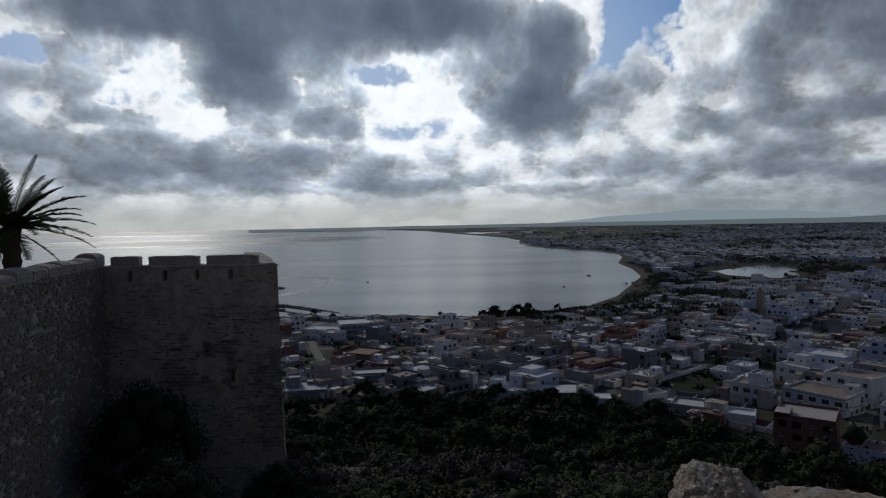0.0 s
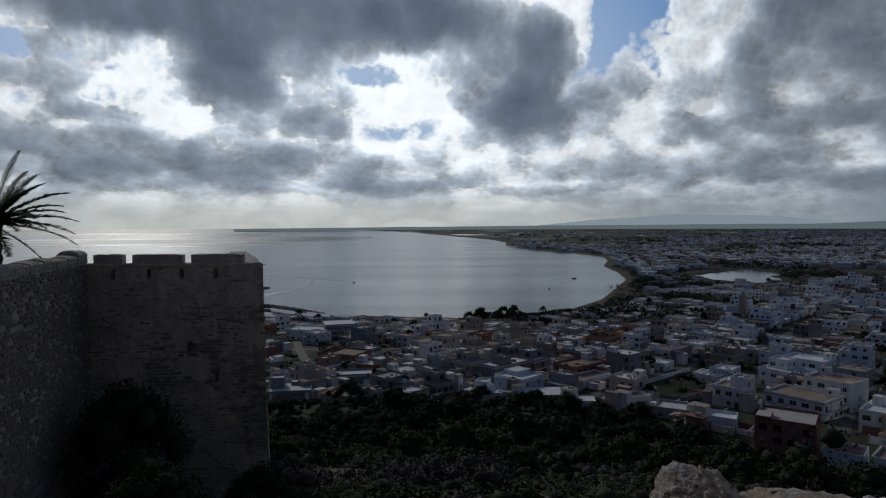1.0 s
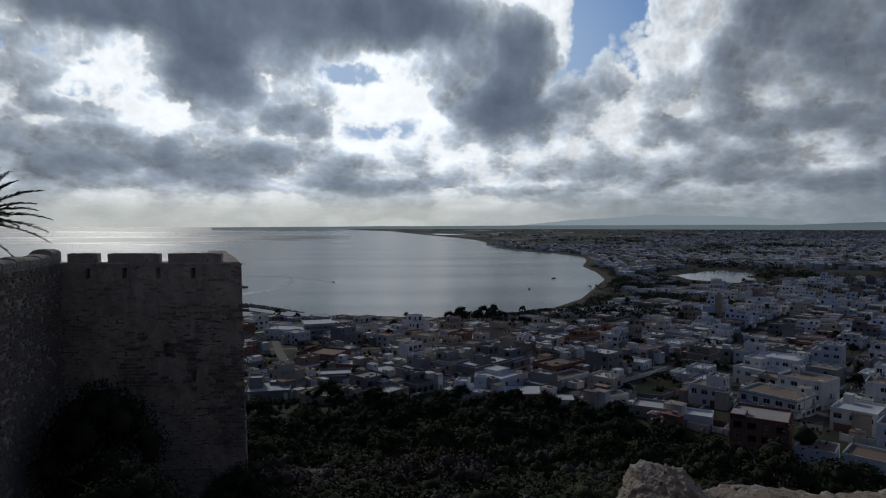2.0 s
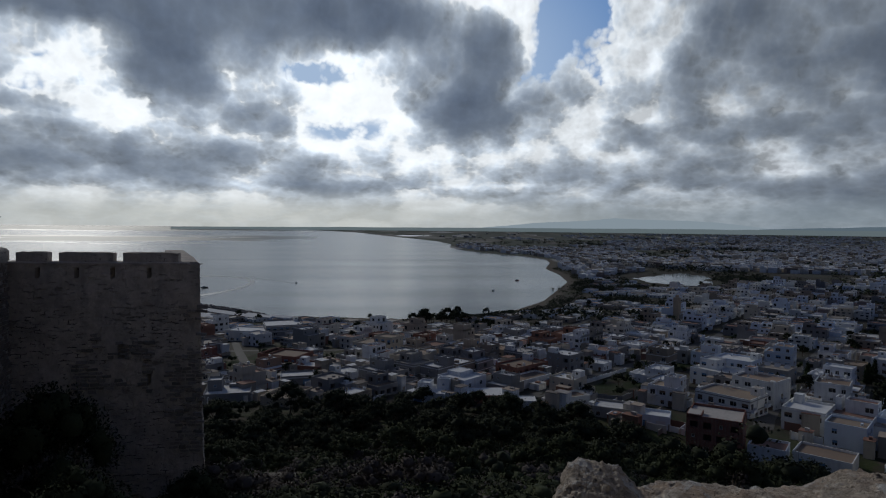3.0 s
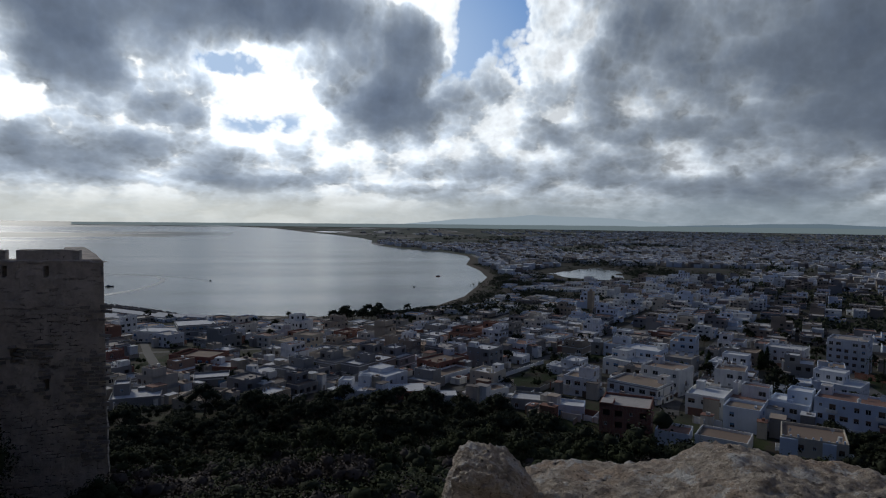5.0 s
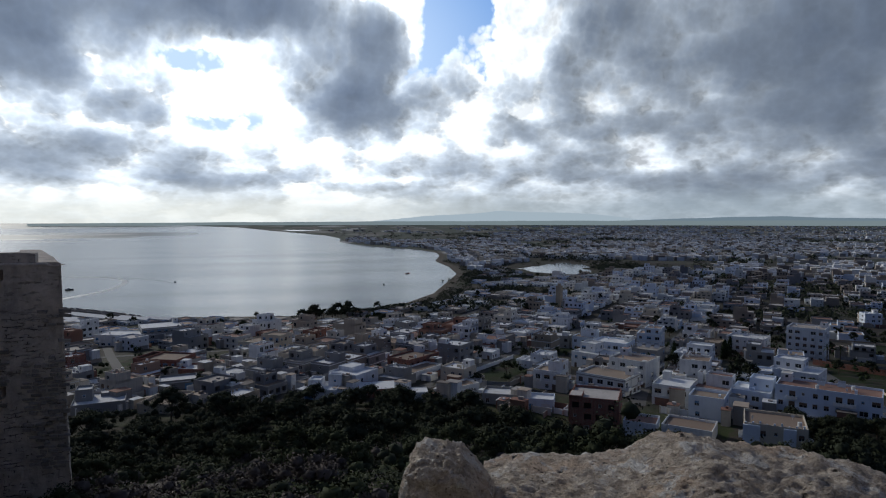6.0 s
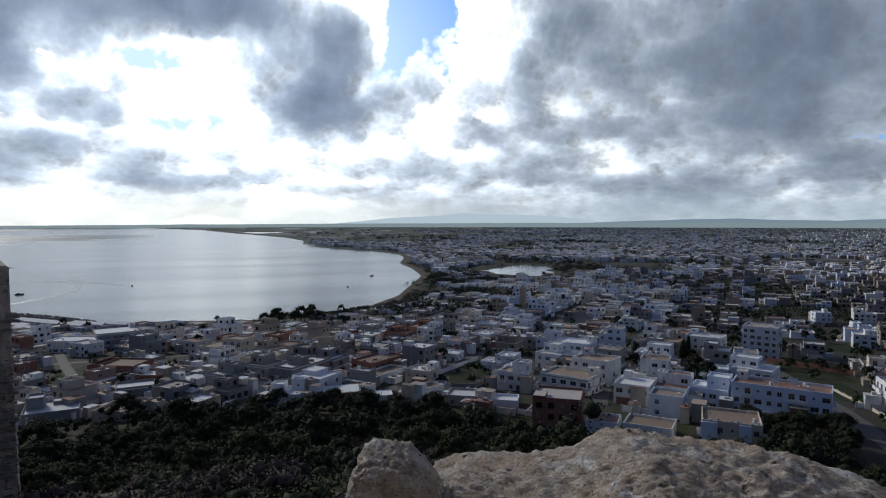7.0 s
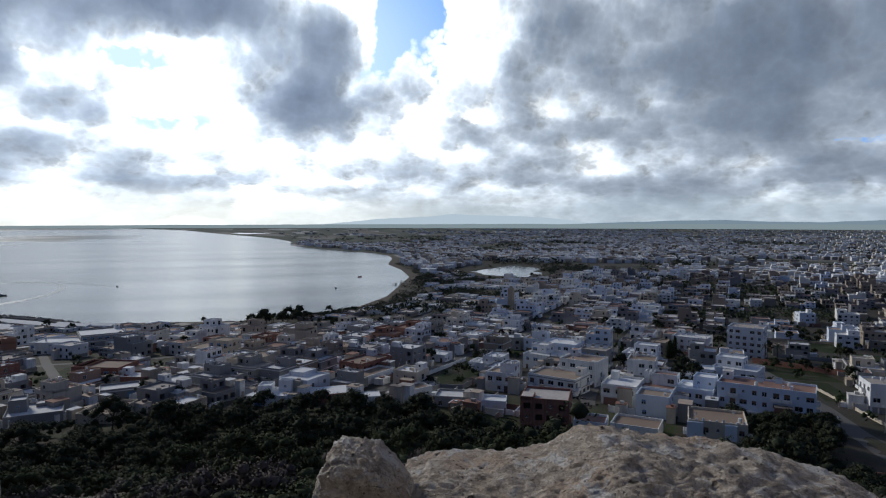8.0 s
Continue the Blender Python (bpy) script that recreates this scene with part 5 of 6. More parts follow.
# ---- roads ----
ROADS = [[(130, 62), (152, 92), (170.4, 122.7), (184.1, 141.2), (199, 164.9), (221.9, 199.2), (250, 235), (275, 262), (330, 318), (420, 405)],
         [(48.6, 203), (61.4, 213.3), (103.3, 258.1), (163, 319.9), (234.5, 405.2), (310, 490)],
         [(-46.2, 249.1), (-58, 295), (-68.1, 332.5), (-80, 380), (-95, 440)],
         [(112, 166), (120, 176.9), (148.7, 211.5), (169.3, 234.4), (215, 285), (300, 380)],
         [(-110, 330), (-68, 336), (-20, 330), (40, 352), (120, 420), (180, 500)]]


def strip(name, pts, width, mat, label, category, lift=0.06):
    """A ribbon laid on the ground along a line, with a shallow thickness."""
    g = Geo()
    line = [Vector((*p, 0)) for p in pts]
    fine = []
    for a, b in zip(line, line[1:]):
        n = max(2, int((b - a).length / 4))
        fine += [a.lerp(b, k / n) for k in range(n)]
    fine.append(line[-1])
    left, right = [], []
    for k, p in enumerate(fine):
        d = (fine[min(k + 1, len(fine) - 1)] - fine[max(k - 1, 0)]).normalized()
        s = Vector((-d.y, d.x, 0)) * width / 2
        for q, out in ((p + s, left), (p - s, right)):
            out.append((q.x, q.y, level_at(q.x, q.y) + lift))
    for k in range(len(fine) - 1):
        g.face([left[k], right[k], right[k + 1], left[k + 1]])
        for row, sgn in ((left, 1), (right, -1)):
            a, b = row[k], row[k + 1]
            low = [(a[0], a[1], a[2] - 0.5), (b[0], b[1], b[2] - 0.5)]
            g.face([a, b, low[1], low[0]] if sgn > 0 else [b, a, low[0], low[1]])
    return tagged(new(name, g.mesh(name, mat)), label, category, kind="structure")


for k, road in enumerate(ROADS):
    strip("road", road, 7.0 if k == 0 else 4.2 if k == 2 else 5.6, asphalt, "dusty grey asphalt street between the houses", "road")


# how far the woods reach down to the first houses, by bearing
FOREST_AZ, FOREST_D = [-30, -12, 5, 12, 17, 22, 27, 33, 39, 43, 48, 53, 58], [196, 195, 198, 194, 186, 174, 150, 136, 136, 148, 162, 160, 150]


for pts, width in (([(-64, 276), (-52, 300), (-47, 324)], 20), ([(226, 178), (240, 200), (262, 230)], 24), ([(270, 180), (300, 190), (345, 225)], 34), ([(70, 203), (92, 226), (110, 244), (146, 282), (166, 302)], 13),
                   ([(200, 146), (212, 160), (224, 176)], 10), ([(318, 246), (345, 262), (380, 290)], 26), ([(136, 106), (150, 118), (162, 134)], 14)):
    strip("meadow", pts, width, meadow_mat, "rough green lot between the houses", "meadow", 0.03)

# ---- the rest of the town, along its streets ----
GRID = 44.0
gx, gy = math.cos(radians(GRID)), math.sin(radians(GRID))
rnd = random.Random(5)
near_models, far_models = [], []
specs = [(11, 11, 1, False), (11.5, 10, 2, False), (10, 11, 2, False), (12, 11, 1, False), (10, 11, 2, True), (11, 10, 1, True), (12, 10, 2, False), (10, 10, 3, False), (11.5, 11, 1, False),
         (11, 11, 2, True), (14, 9, 1, False), (12, 11, 3, False)]


def house_words(bare, storeys, white):
    if bare:
        return "unfinished grey house with open window holes and flat roof"
    return {1: "low white plastered house with flat roof", 2: "two-storey pale plastered house with flat roof terrace", 3: "three-storey pale plastered house with balconies"}[storeys]


for k, (w, d, s, bare) in enumerate(specs):
    far_models.append((None, plain_house(200 + k, w, d, s, bare).single("house", concrete if bare else plaster_mixed, roof_pale), house_words(bare, s, True)))


def free(x, y, r):
    return all((x - a) ** 2 + (y - b) ** 2 > (r + c) ** 2 for a, b, c in taken)


# open ground: x, y, radius
OPEN = [(84, 226, 9), (-52, 300, 22), (232, 190, 24), (262, 225, 16), (205, 150, 16), (300, 190, 34), (178, 106, 26), (60, 470, 24),
        (175, 255, 12), (245, 268, 13), (330, 250, 26), (235, 410, 22), (360, 215, 26), (290, 300, 18), (430, 290, 30), (470, 380, 30), (380, 400, 22), (268, 636, 34), (274, 752, 30), (300, 585, 24), (560, 700, 34), (350, 480, 16), (330, 760, 26), (82, 434, 12), (80, 212, 9), (95, 228, 10), (112, 246, 11), (128, 262, 11), (146, 280, 10), (165, 298, 9)]


def off_road(x, y, margin):
    return all(seg_gap(x, y, a, b) > margin for road in ROADS for a, b in zip(road, road[1:]))


def seg_gap(x, y, a, b):
    dx, dy = b[0] - a[0], b[1] - a[1]
    s = min(1, max(0, ((x - a[0]) * dx + (y - a[1]) * dy) / (dx * dx + dy * dy)))
    return math.hypot(x - a[0] - s * dx, y - a[1] - s * dy)


sites = []
for i in range(-60, 150):
    for j in range(-60, 150):
        # plots of 12 m, a street after every second row one way and every seventh the other
        p, q = i * 12.0 + (i // 7) * 7.0, j * 12.0 + (j // 2) * 6.5
        x, y = p * gx - q * gy, p * gy + q * gx
        d, az = math.hypot(x, y), math.degrees(math.atan2(x, y))
        if not (np.interp(az, FOREST_AZ, FOREST_D) + 9 < d < 1000 and -22 < az < 66) or (az > 19 and d < 218) or (az > 45 and d < 230):
            continue
        x, y = x + rnd.uniform(-1, 1), y + rnd.uniform(-1, 1)
        sites.append((d, az, x, y))
sites.sort()
coast_gap = inland([s[2] for s in sites], [s[3] for s in sites])
pool = in_lagoon(np.array([s[2] for s in sites]), np.array([s[3] for s in sites]))
count_near, count_mid, rows = 0, 0, {k: [] for k in range(5)}
group = "houses of the town"
for (d, az, x, y), gap, wet in zip(sites, coast_gap, pool):
    keep = rnd.random()
    if gap < 40 or (gap < 130 and keep > 0.6) or wet < 1.45 or math.hypot(x - 548, y - 880) < 72 or not free(x, y, 5.0 if d < 260 else 5.6) or not off_road(x, y, 7.5) or any(math.hypot(x - a, y - b) < r for a, b, r in OPEN):
        continue
    green = noise.noise((x * 0.011, y * 0.011, 2.0)) + 0.35 * noise.noise((x * 0.04, y * 0.04, 5.0))
    if keep > (0.97 if green < 0.16 else 0.45) * (0.5 if az > 40 and d > 230 else 1.0) or (d > 620 and az < 17 and keep > 0.5):
        continue
    turn = GRID - 90 + rnd.choice((0, 0, 0, 90, 180, -90)) + rnd.uniform(-2, 2)
    w, dd, s, bare = specs[rnd.randrange(len(specs))]
    if gap < 130:
        w, dd, s, bare = specs[0]
    m = pose(x, y, level_at(x, y) - 0.15, 0, 0, turn)
    if d < 345 and count_near < 92:
        count_near += 1
        look_mat = rnd.choice([plaster_white, plaster_mixed, plaster_mixed, plaster_blue, plaster_white, plaster_cream, plaster_drab] if az > 15 else [plaster_white, plaster_mixed, plaster_drab, plaster_cream, concrete, plaster_drab, plaster_tan])
        bare = bare or rnd.random() < (0.12 if az > 15 else 0.30)
        h = plain_house(1000 + count_near, min(w, 11.5 if d > 240 else 9.5), min(dd, 11 if d > 240 else 9), s if d > 240 else 1 + (keep < 0.3), bare)
        h.build(house_words(bare, s if d > 240 else 1 + (keep < 0.3), True), m, rnd.choice([concrete, brick_red, concrete]) if bare else look_mat, rnd.choice([roof_pale, roof_white, roof_pale, roof_brown]))
    else:
        h, me, words = far_models[specs.index((w, dd, s, bare))]
        m = m @ Matrix.Diagonal((rnd.uniform(0.95, 1.25), rnd.uniform(0.95, 1.25), rnd.uniform(0.62, 1.12), 1))
        if count_mid < 150:
            count_mid += 1
            thing("house", words, "house", m, me, group)
        else:
            rows[rnd.choice((0, 1, 2, 3, 3, 4, 4) if az < 15 else (0, 0, 1, 2, 2, 3, 4) if az < 40 else (0, 2, 3, 4, 4, 4))].append((me, m))


def join_rows(items, wall_mat, words):
    """Many copies of the house meshes in one mesh."""
    verts, faces, slots = [], [], []
    total = 0
    for me, m in items:
        v = np.empty(len(me.vertices) * 3)
        me.vertices.foreach_get("co", v)
        mm = np.array(m)
        verts.append(v.reshape(-1, 3) @ mm[:3, :3].T + mm[:3, 3])
        faces += [tuple(total + k for k in p.vertices) for p in me.polygons]
        slots += [p.material_index for p in me.polygons]
        total += len(me.vertices)
    made = bpy.data.meshes.new("house_rows")
    made.from_pydata(np.concatenate(verts).tolist(), [], faces)
    for mat in (wall_mat, roof_pale, frame_white, glass):
        made.materials.append(mat)
    made.polygons.foreach_set("material_index", slots)
    made.update()
    tagged(new("house_rows", made), words, "houses", kind="stuff")


for k, mat, words in ((0, plaster_white, "white flat-roofed houses across the town"), (1, plaster_cream, "cream flat-roofed houses across the town"),
                      (2, plaster_blue, "bluish white flat-roofed houses across the town"), (3, concrete, "unfinished grey houses across the town"), (4, plaster_drab, "drab brown-grey houses across the town")):
    join_rows(rows[k], mat, words)


def far_town():
    """Rows of houses too far off to tell apart, with their own edges and flat roofs."""
    rng = np.random.default_rng(3)
    count = 15000
    d = np.concatenate([rng.uniform(960 ** 0.8, 3400 ** 0.8, count) ** 1.25, rng.uniform(3000, 8000, 5500)])
    az = np.radians(rng.uniform(6, 66, d.size))
    x, y = d * np.sin(az), d * np.cos(az)
    deg = np.degrees(az)
    dense = np.array([noise.noise((a * 0.0028, b * 0.0028, 1.0)) + 0.5 * noise.noise((a * 0.009, b * 0.009, 4.0)) for a, b in zip(x, y)])
    right = deg > 41
    limit = np.interp(deg, [6, 14, 22, 30, 66], [0.30, 0.22, 0.02, -0.28, -0.34]) + np.where((d > 2600) & (deg < 26), 0.2, 0) + np.where(d > 5500, 0.25, 0)
    ok = (inland(x, y) > 25) & (np.hypot(x - 548, y - 880) > 85) & (in_lagoon(x, y) > 1.9) & (dense > limit) & ((deg < 40) | (rng.random(d.size) < 0.6))
    strip = (inland(x, y) > 25) & (inland(x, y) < 160) & (d < 2600) & (rng.random(d.size) < 0.8)
    ok |= strip & (in_lagoon(x, y) > 1.8)
    x, y, d = x[ok], y[ok], d[ok]
    z = land(x, y)
    g = {k: ([], []) for k in range(4)}
    for i in range(x.size):
        kind = 0
        w, dp, h = rng.uniform(4.5, 9), rng.uniform(4, 7), rng.choice([3.4, 6.4, 6.4, 6.9, 9.6])
        if d[i] > 3000:
            w, dp = w * 1.6, dp * 1.6
        t = radians(GRID + rng.choice([0, 90]) + rng.uniform(-4, 4))
        c, s = math.cos(t), math.sin(t)
        boxes = [(-w, w, -dp, dp, -1, h)]
        if rng.random() < 0.5:
            boxes.append((-w * rng.uniform(0, 1), w * 0.9, -dp * 0.2, dp * 0.9, h, h + 2.8))
        verts, faces = g[kind]
        for x0, x1, y0, y1, z0, z1 in boxes:
            n0 = len(verts)
            for zz in (z0, z1):
                for a, b in ((x0, y0), (x1, y0), (x1, y1), (x0, y1)):
                    verts.append((x[i] + a * c - b * s, y[i] + a * s + b * c, z[i] + zz))
            faces += [(n0 + 4, n0 + 5, n0 + 6, n0 + 7), (n0, n0 + 1, n0 + 5, n0 + 4), (n0 + 1, n0 + 2, n0 + 6, n0 + 5), (n0 + 2, n0 + 3, n0 + 7, n0 + 6), (n0 + 3, n0, n0 + 4, n0 + 7)]
    for kind, mat, words in ((0, far_plaster, "pale flat-roofed houses crowding the far plain"),):
        verts, faces = g[kind]
        a = np.array(verts)
        fx, fy, fz = far(a[:, 0], a[:, 1], a[:, 2])
        me = bpy.data.meshes.new("far_houses")
        me.from_pydata(np.stack([fx, fy, fz], -1).tolist(), [], faces)
        me.materials.append(mat)
        me.update()
        tagged(new("far_houses", me), words, "houses", kind="stuff")


far_town()

def town_clutter():
    """Yard walls, sheds, annexes and stair heads crowded between and against the houses."""
    r = random.Random(53)
    walls, roofs = Geo(), Geo()
    homes = [(a, b) for a, b, _ in taken] + [(m.translation.x, m.translation.y) for ob in scene.objects if ob.name.startswith("house") and ob.parent is None for m in (ob.matrix_basis,)]
    for hx, hy in homes:
        d = math.hypot(hx, hy)
        if not 180 < d < 620:
            continue
        for _ in range(5 if d < 420 else 3):
            t, off = radians(GRID + 90 * r.randrange(4)), r.uniform(5.5, 9.5)
            side = r.uniform(-6, 6)
            x, y = hx + math.cos(t) * off - math.sin(t) * side, hy + math.sin(t) * off + math.cos(t) * side
            az = math.degrees(math.atan2(x, y))
            if math.hypot(x, y) < np.interp(az, FOREST_AZ, FOREST_D) + 5 or not off_road(x, y, 4.6) or any(math.hypot(x - a, y - b) < q * 0.8 for a, b, q in OPEN):
                continue
            m = pose(x, y, level_at(x, y), 0, 0, GRID + r.choice((0, 90)) + r.uniform(-3, 3))
            if r.random() < 0.5:
                # a yard wall with a gate pier
                w, h = r.uniform(2.0, 4.5), r.uniform(1.4, 2.4)
                walls.box(-w, w, -0.11, 0.11, -1.0, h, m=m)
                walls.box(w - 0.2, w + 0.2, -0.2, 0.2, -1.0, h + 0.25, m=m)
            else:
                w, e, h = r.uniform(1.1, 2.6), r.uniform(1.0, 2.4), r.choice((2.2, 2.6, 3.0, 4.6, 5.6))
                walls.box(-w, w, -e, e, -1.0, h, m=m)
                roofs.box(-w - 0.12, w + 0.12, -e - 0.12, e + 0.12, h, h + 0.14, m=m)
                if r.random() < 0.5:
                    roofs.box(-w * 0.5, w * 0.1, -e * 0.5, e * 0.2, h + 0.14, h + r.uniform(0.4, 1.0), m=m)
                if r.random() < 0.6:
                    # a door or a window, a little sunk behind its surround
                    roofs.box(-0.5, 0.5, -e - 0.06, -e + 0.02, 0.0, 2.0, m=m)
    tagged(new("outbuildings", walls.mesh("outbuildings", yard_plaster)), "stained yard walls and small sheds crowded between the houses", "outbuildings", kind="stuff")
    tagged(new("shed_roofs", roofs.mesh("shed_roofs", yard_roof)), "flat roofs of small sheds between the houses", "shed roofs", kind="stuff")


town_clutter()

# ---- trees and scrub ----
def leaf_clump(g, c, r, count, size, rnd, flat=0.8, slot=0):
    """Small leaves on and in a ball round c, over a dense uneven heart."""
    i, rows, cols = len(g.verts), 4, 7
    for a in range(rows + 1):
        for b in range(cols):
            e, w = math.pi * (a / rows - 0.5), 2 * math.pi * b / cols + 0.4 * a
            d = Vector((math.cos(e) * math.cos(w), math.cos(e) * math.sin(w), math.sin(e)))
            k = r * rnd.uniform(0.36, 0.64)
            g.normals[len(g.verts)] = tuple((d + Vector((0, 0, 0.2))).normalized())
            g.verts.append((c[0] + d.x * k, c[1] + d.y * k, c[2] + d.z * k * flat))
    for a in range(rows):
        for b in range(cols):
            g.faces.append((i + a * cols + b, i + a * cols + (b + 1) % cols, i + (a + 1) * cols + (b + 1) % cols, i + (a + 1) * cols + b))
            g.slots.append(slot)
    for _ in range(count):
        d = Vector((rnd.gauss(0, 1), rnd.gauss(0, 1), rnd.gauss(0, 1))).normalized()
        k = r * rnd.uniform(0.5, 1.05)
        p = Vector((c[0] + d.x * k, c[1] + d.y * k, c[2] + d.z * k * flat))
        u = Vector((rnd.gauss(0, 1), rnd.gauss(0, 1), rnd.gauss(0, 0.6))).normalized() * size * rnd.uniform(0.6, 1.3)
        v = u.orthogonal().normalized() * size * rnd.uniform(0.35, 0.7)
        v.rotate(Matrix.Rotation(rnd.uniform(0, 6.28), 3, u.normalized()))
        if u.cross(v).dot(d) > 0:
            v = -v
        out = (d + Vector((rnd.gauss(0, 0.14), rnd.gauss(0, 0.14), rnd.gauss(0, 0.14) + 0.2))).normalized()
        for k in range(4):
            g.normals[len(g.verts) + k] = tuple(out)
        g.face([p - u, p + v, p + u, p - v], slot)


def tree_meshes(seed, height, radius, clumps, leaves, size, mat, lift=0.35):
    rnd = random.Random(seed)
    trunk, crown = Geo(), Geo()
    bend = Vector((rnd.uniform(-0.5, 0.5), rnd.uniform(-0.5, 0.5), 0))
    fork = Vector((bend.x, bend.y, height * lift))
    trunk.tube([(0, 0, -0.8), (bend.x * 0.4, bend.y * 0.4, height * lift * 0.5), tuple(fork)], [0.05 * height * 0.6, 0.04 * height * 0.6, 0.03 * height * 0.6], 7)
    for k in range(clumps):
        a = 2.4 * k + rnd.uniform(-0.4, 0.4)
        rr = radius * math.sqrt((k + 0.5) / clumps) * rnd.uniform(0.75, 1.0)
        z = height * (lift + (1 - lift) * (1 - 0.75 * (rr / radius) ** 2) * rnd.uniform(0.72, 1.0))
        tip = Vector((math.cos(a) * rr, math.sin(a) * rr, z))
        if k % 2 == 0:
            mid = fork.lerp(tip, 0.5) + Vector((0, 0, -0.15 * height * 0.2))
            trunk.tube([tuple(fork), tuple(mid), tuple(tip)], [0.018 * height, 0.011 * height, 0.004 * height], 5)
        leaf_clump(crown, tip, radius * rnd.uniform(0.26, 0.44), leaves, size, rnd)
    return trunk.mesh("trunk", bark), crown.mesh("crown", mat)


def tree(label, meshes, m, category="tree", group="", name="tree"):
    t = thing(name, label, category, m, group=group)
    part("trunk", meshes[0], t)
    part("crown", meshes[1], t)
    return t


pines = [tree_meshes(300 + k, h, r, n, 125, 0.185, leaf_pine) for k, (h, r, n) in enumerate(((7.0, 3.6, 20), (6.0, 3.2, 17), (8.0, 3.4, 22), (5.0, 3.4, 16)))]
olives = [tree_meshes(320 + k, h, r, n, 130, 0.11, leaf_olive, 0.2) for k, (h, r, n) in enumerate(((3.0, 2.2, 14), (2.4, 2.0, 12), (3.6, 2.4, 16)))]
dries = [tree_meshes(340 + k, h, r, 12, 110, 0.09, leaf_dry, 0.15) for k, (h, r) in enumerate(((2.2, 1.9), (1.7, 1.6)))]


def cypress_meshes(seed, height, radius):
    rnd = random.Random(seed)
    trunk, crown = Geo(), Geo()
    trunk.tube([(0, 0, -0.6), (0, 0, height * 0.5), (0, 0, height * 0.9)], [0.2, 0.12, 0.03], 6)
    for k in range(26):
        u = (k + 0.5) / 26
        r = radius * (math.sin(math.pi * min(1, u * 0.85 + 0.15)) ** 0.7)
        a = 2.4 * k
        leaf_clump(crown, (math.cos(a) * r * 0.5, math.sin(a) * r * 0.5, height * (0.06 + 0.9 * u)), r * 0.65, 38, 0.26, rnd, 1.4)
    return trunk.mesh("trunk", bark), crown.mesh("crown", leaf_cypress)


light_pines = [tree_meshes(370 + k, h, r, n, 40, 0.36, leaf_pine) for k, (h, r, n) in enumerate(((7.0, 3.2, 15), (6.0, 3.0, 13), (8.0, 2.6, 14)))]
cypresses = [cypress_meshes(360, 10, 1.4), cypress_meshes(361, 8, 1.8)]


def palm_meshes(seed, height, radius, fronds, length, droop):
    """A feather palm: rough trunk, arching fronds of narrow leaflets."""
    rnd = random.Random(seed)
    trunk, crown, dead = Geo(), Geo(), Geo()
    pts, radii = [], []
    rings = int(height / 0.16)
    for k in range(rings + 1):
        u = k / rings
        pts.append((0.08 * math.sin(u * 3) * height * 0.1, 0, -0.4 + (height + 0.4) * u))
        radii.append(radius * (1.12 if k % 2 else 0.92) * (1.15 - 0.15 * u + (0.25 if u > 0.9 else 0)))
    trunk.tube(pts, radii, 10)
    top = Vector(pts[-1])
    for f in range(fronds):
        az = 2.4 * f + rnd.uniform(-0.3, 0.3)
        rise = rnd.uniform(0.08, 1.45) if f > fronds * 0.16 else rnd.uniform(-0.7, 0.05)
        g = crown if rise > -0.45 else dead
        span = length * rnd.uniform(0.85, 1.1)
        p, d = top.copy(), Vector((math.cos(az) * math.cos(rise), math.sin(az) * math.cos(rise), math.sin(rise)))
        line, steps = [p.copy()], 14
        for s in range(steps):
            p = p + d * (span / steps)
            d = (d + Vector((0, 0, -droop * (0.4 + s / steps)))).normalized()
            line.append(p.copy())
        g.tube([tuple(q) for q in line], [0.028 * (1 - 0.8 * k / steps) for k in range(steps + 1)], 4, cap=False)
        for s in range(2, steps * 3):
            u = s / (steps * 3)
            i = min(int(u * steps), steps - 1)
            q = line[i].lerp(line[i + 1], u * steps - i)
            ahead = (line[i + 1] - line[i]).normalized()
            side = ahead.cross(Vector((0, 0, 1)))
            side = side.normalized() if side.length > 0.05 else Vector((1, 0, 0))
            ll = span * 0.17 * math.sin(math.pi * min(1.0, 0.12 + 0.85 * u)) ** 0.6
            for sgn in (-1, 1):
                w = (side * sgn * 0.75 + ahead * 0.75 + Vector((0, 0, rnd.uniform(0.0, 0.35)))).normalized() * ll * rnd.uniform(0.85, 1.15)
                b = ahead * 0.026
                mid = q + w * 0.55 + Vector((0, 0, 0.01))
                g.face([q - b, q + b, mid + b * 0.8, q + w + Vector((0, 0, -0.12 * ll)), mid - b * 0.8])
    return trunk.mesh("trunk", bark_palm), crown.mesh("crown", leaf_palm), dead.mesh("dead_fronds", leaf_dead)


# the palm in the court of the fort
palm = thing("palm_tree", "small feather palm with spiky fronds behind the fort wall", "palm tree", pose(-15.3, 22.3, 77.5, 0, 0, 40))
for name, me in zip(("trunk", "crown", "dead_fronds"), palm_meshes(7, 2.55, 0.27, 44, 2.5, 0.06)):
    part(name, me, palm)
town_palm = palm_meshes(8, 7.0, 0.22, 18, 2.6, 0.16)


def put_palm(x, y, k):
    t = thing("palm_tree", "tall palm with a round crown between houses", "palm tree", pose(x, y, level_at(x, y), 0, 0, 70 * k), group="palms of the town")
    for name, me in zip(("trunk", "crown", "dead_fronds"), town_palm):
        part(name, me, t)


for k, (x, y) in enumerate([(251.7, 223.2), (255.6, 219.7), (107.2, 233), (40, 484), (46, 472), (58, 477), (172, 306)]):
    put_palm(x, y, k)

rnd = random.Random(11)


def on_path(x, y):
    return seg_gap(x, y, (-6.5, 44), (-9.5, 62)) < 2.3 or seg_gap(x, y, (-7, 30), (-6.5, 44)) < 2.0


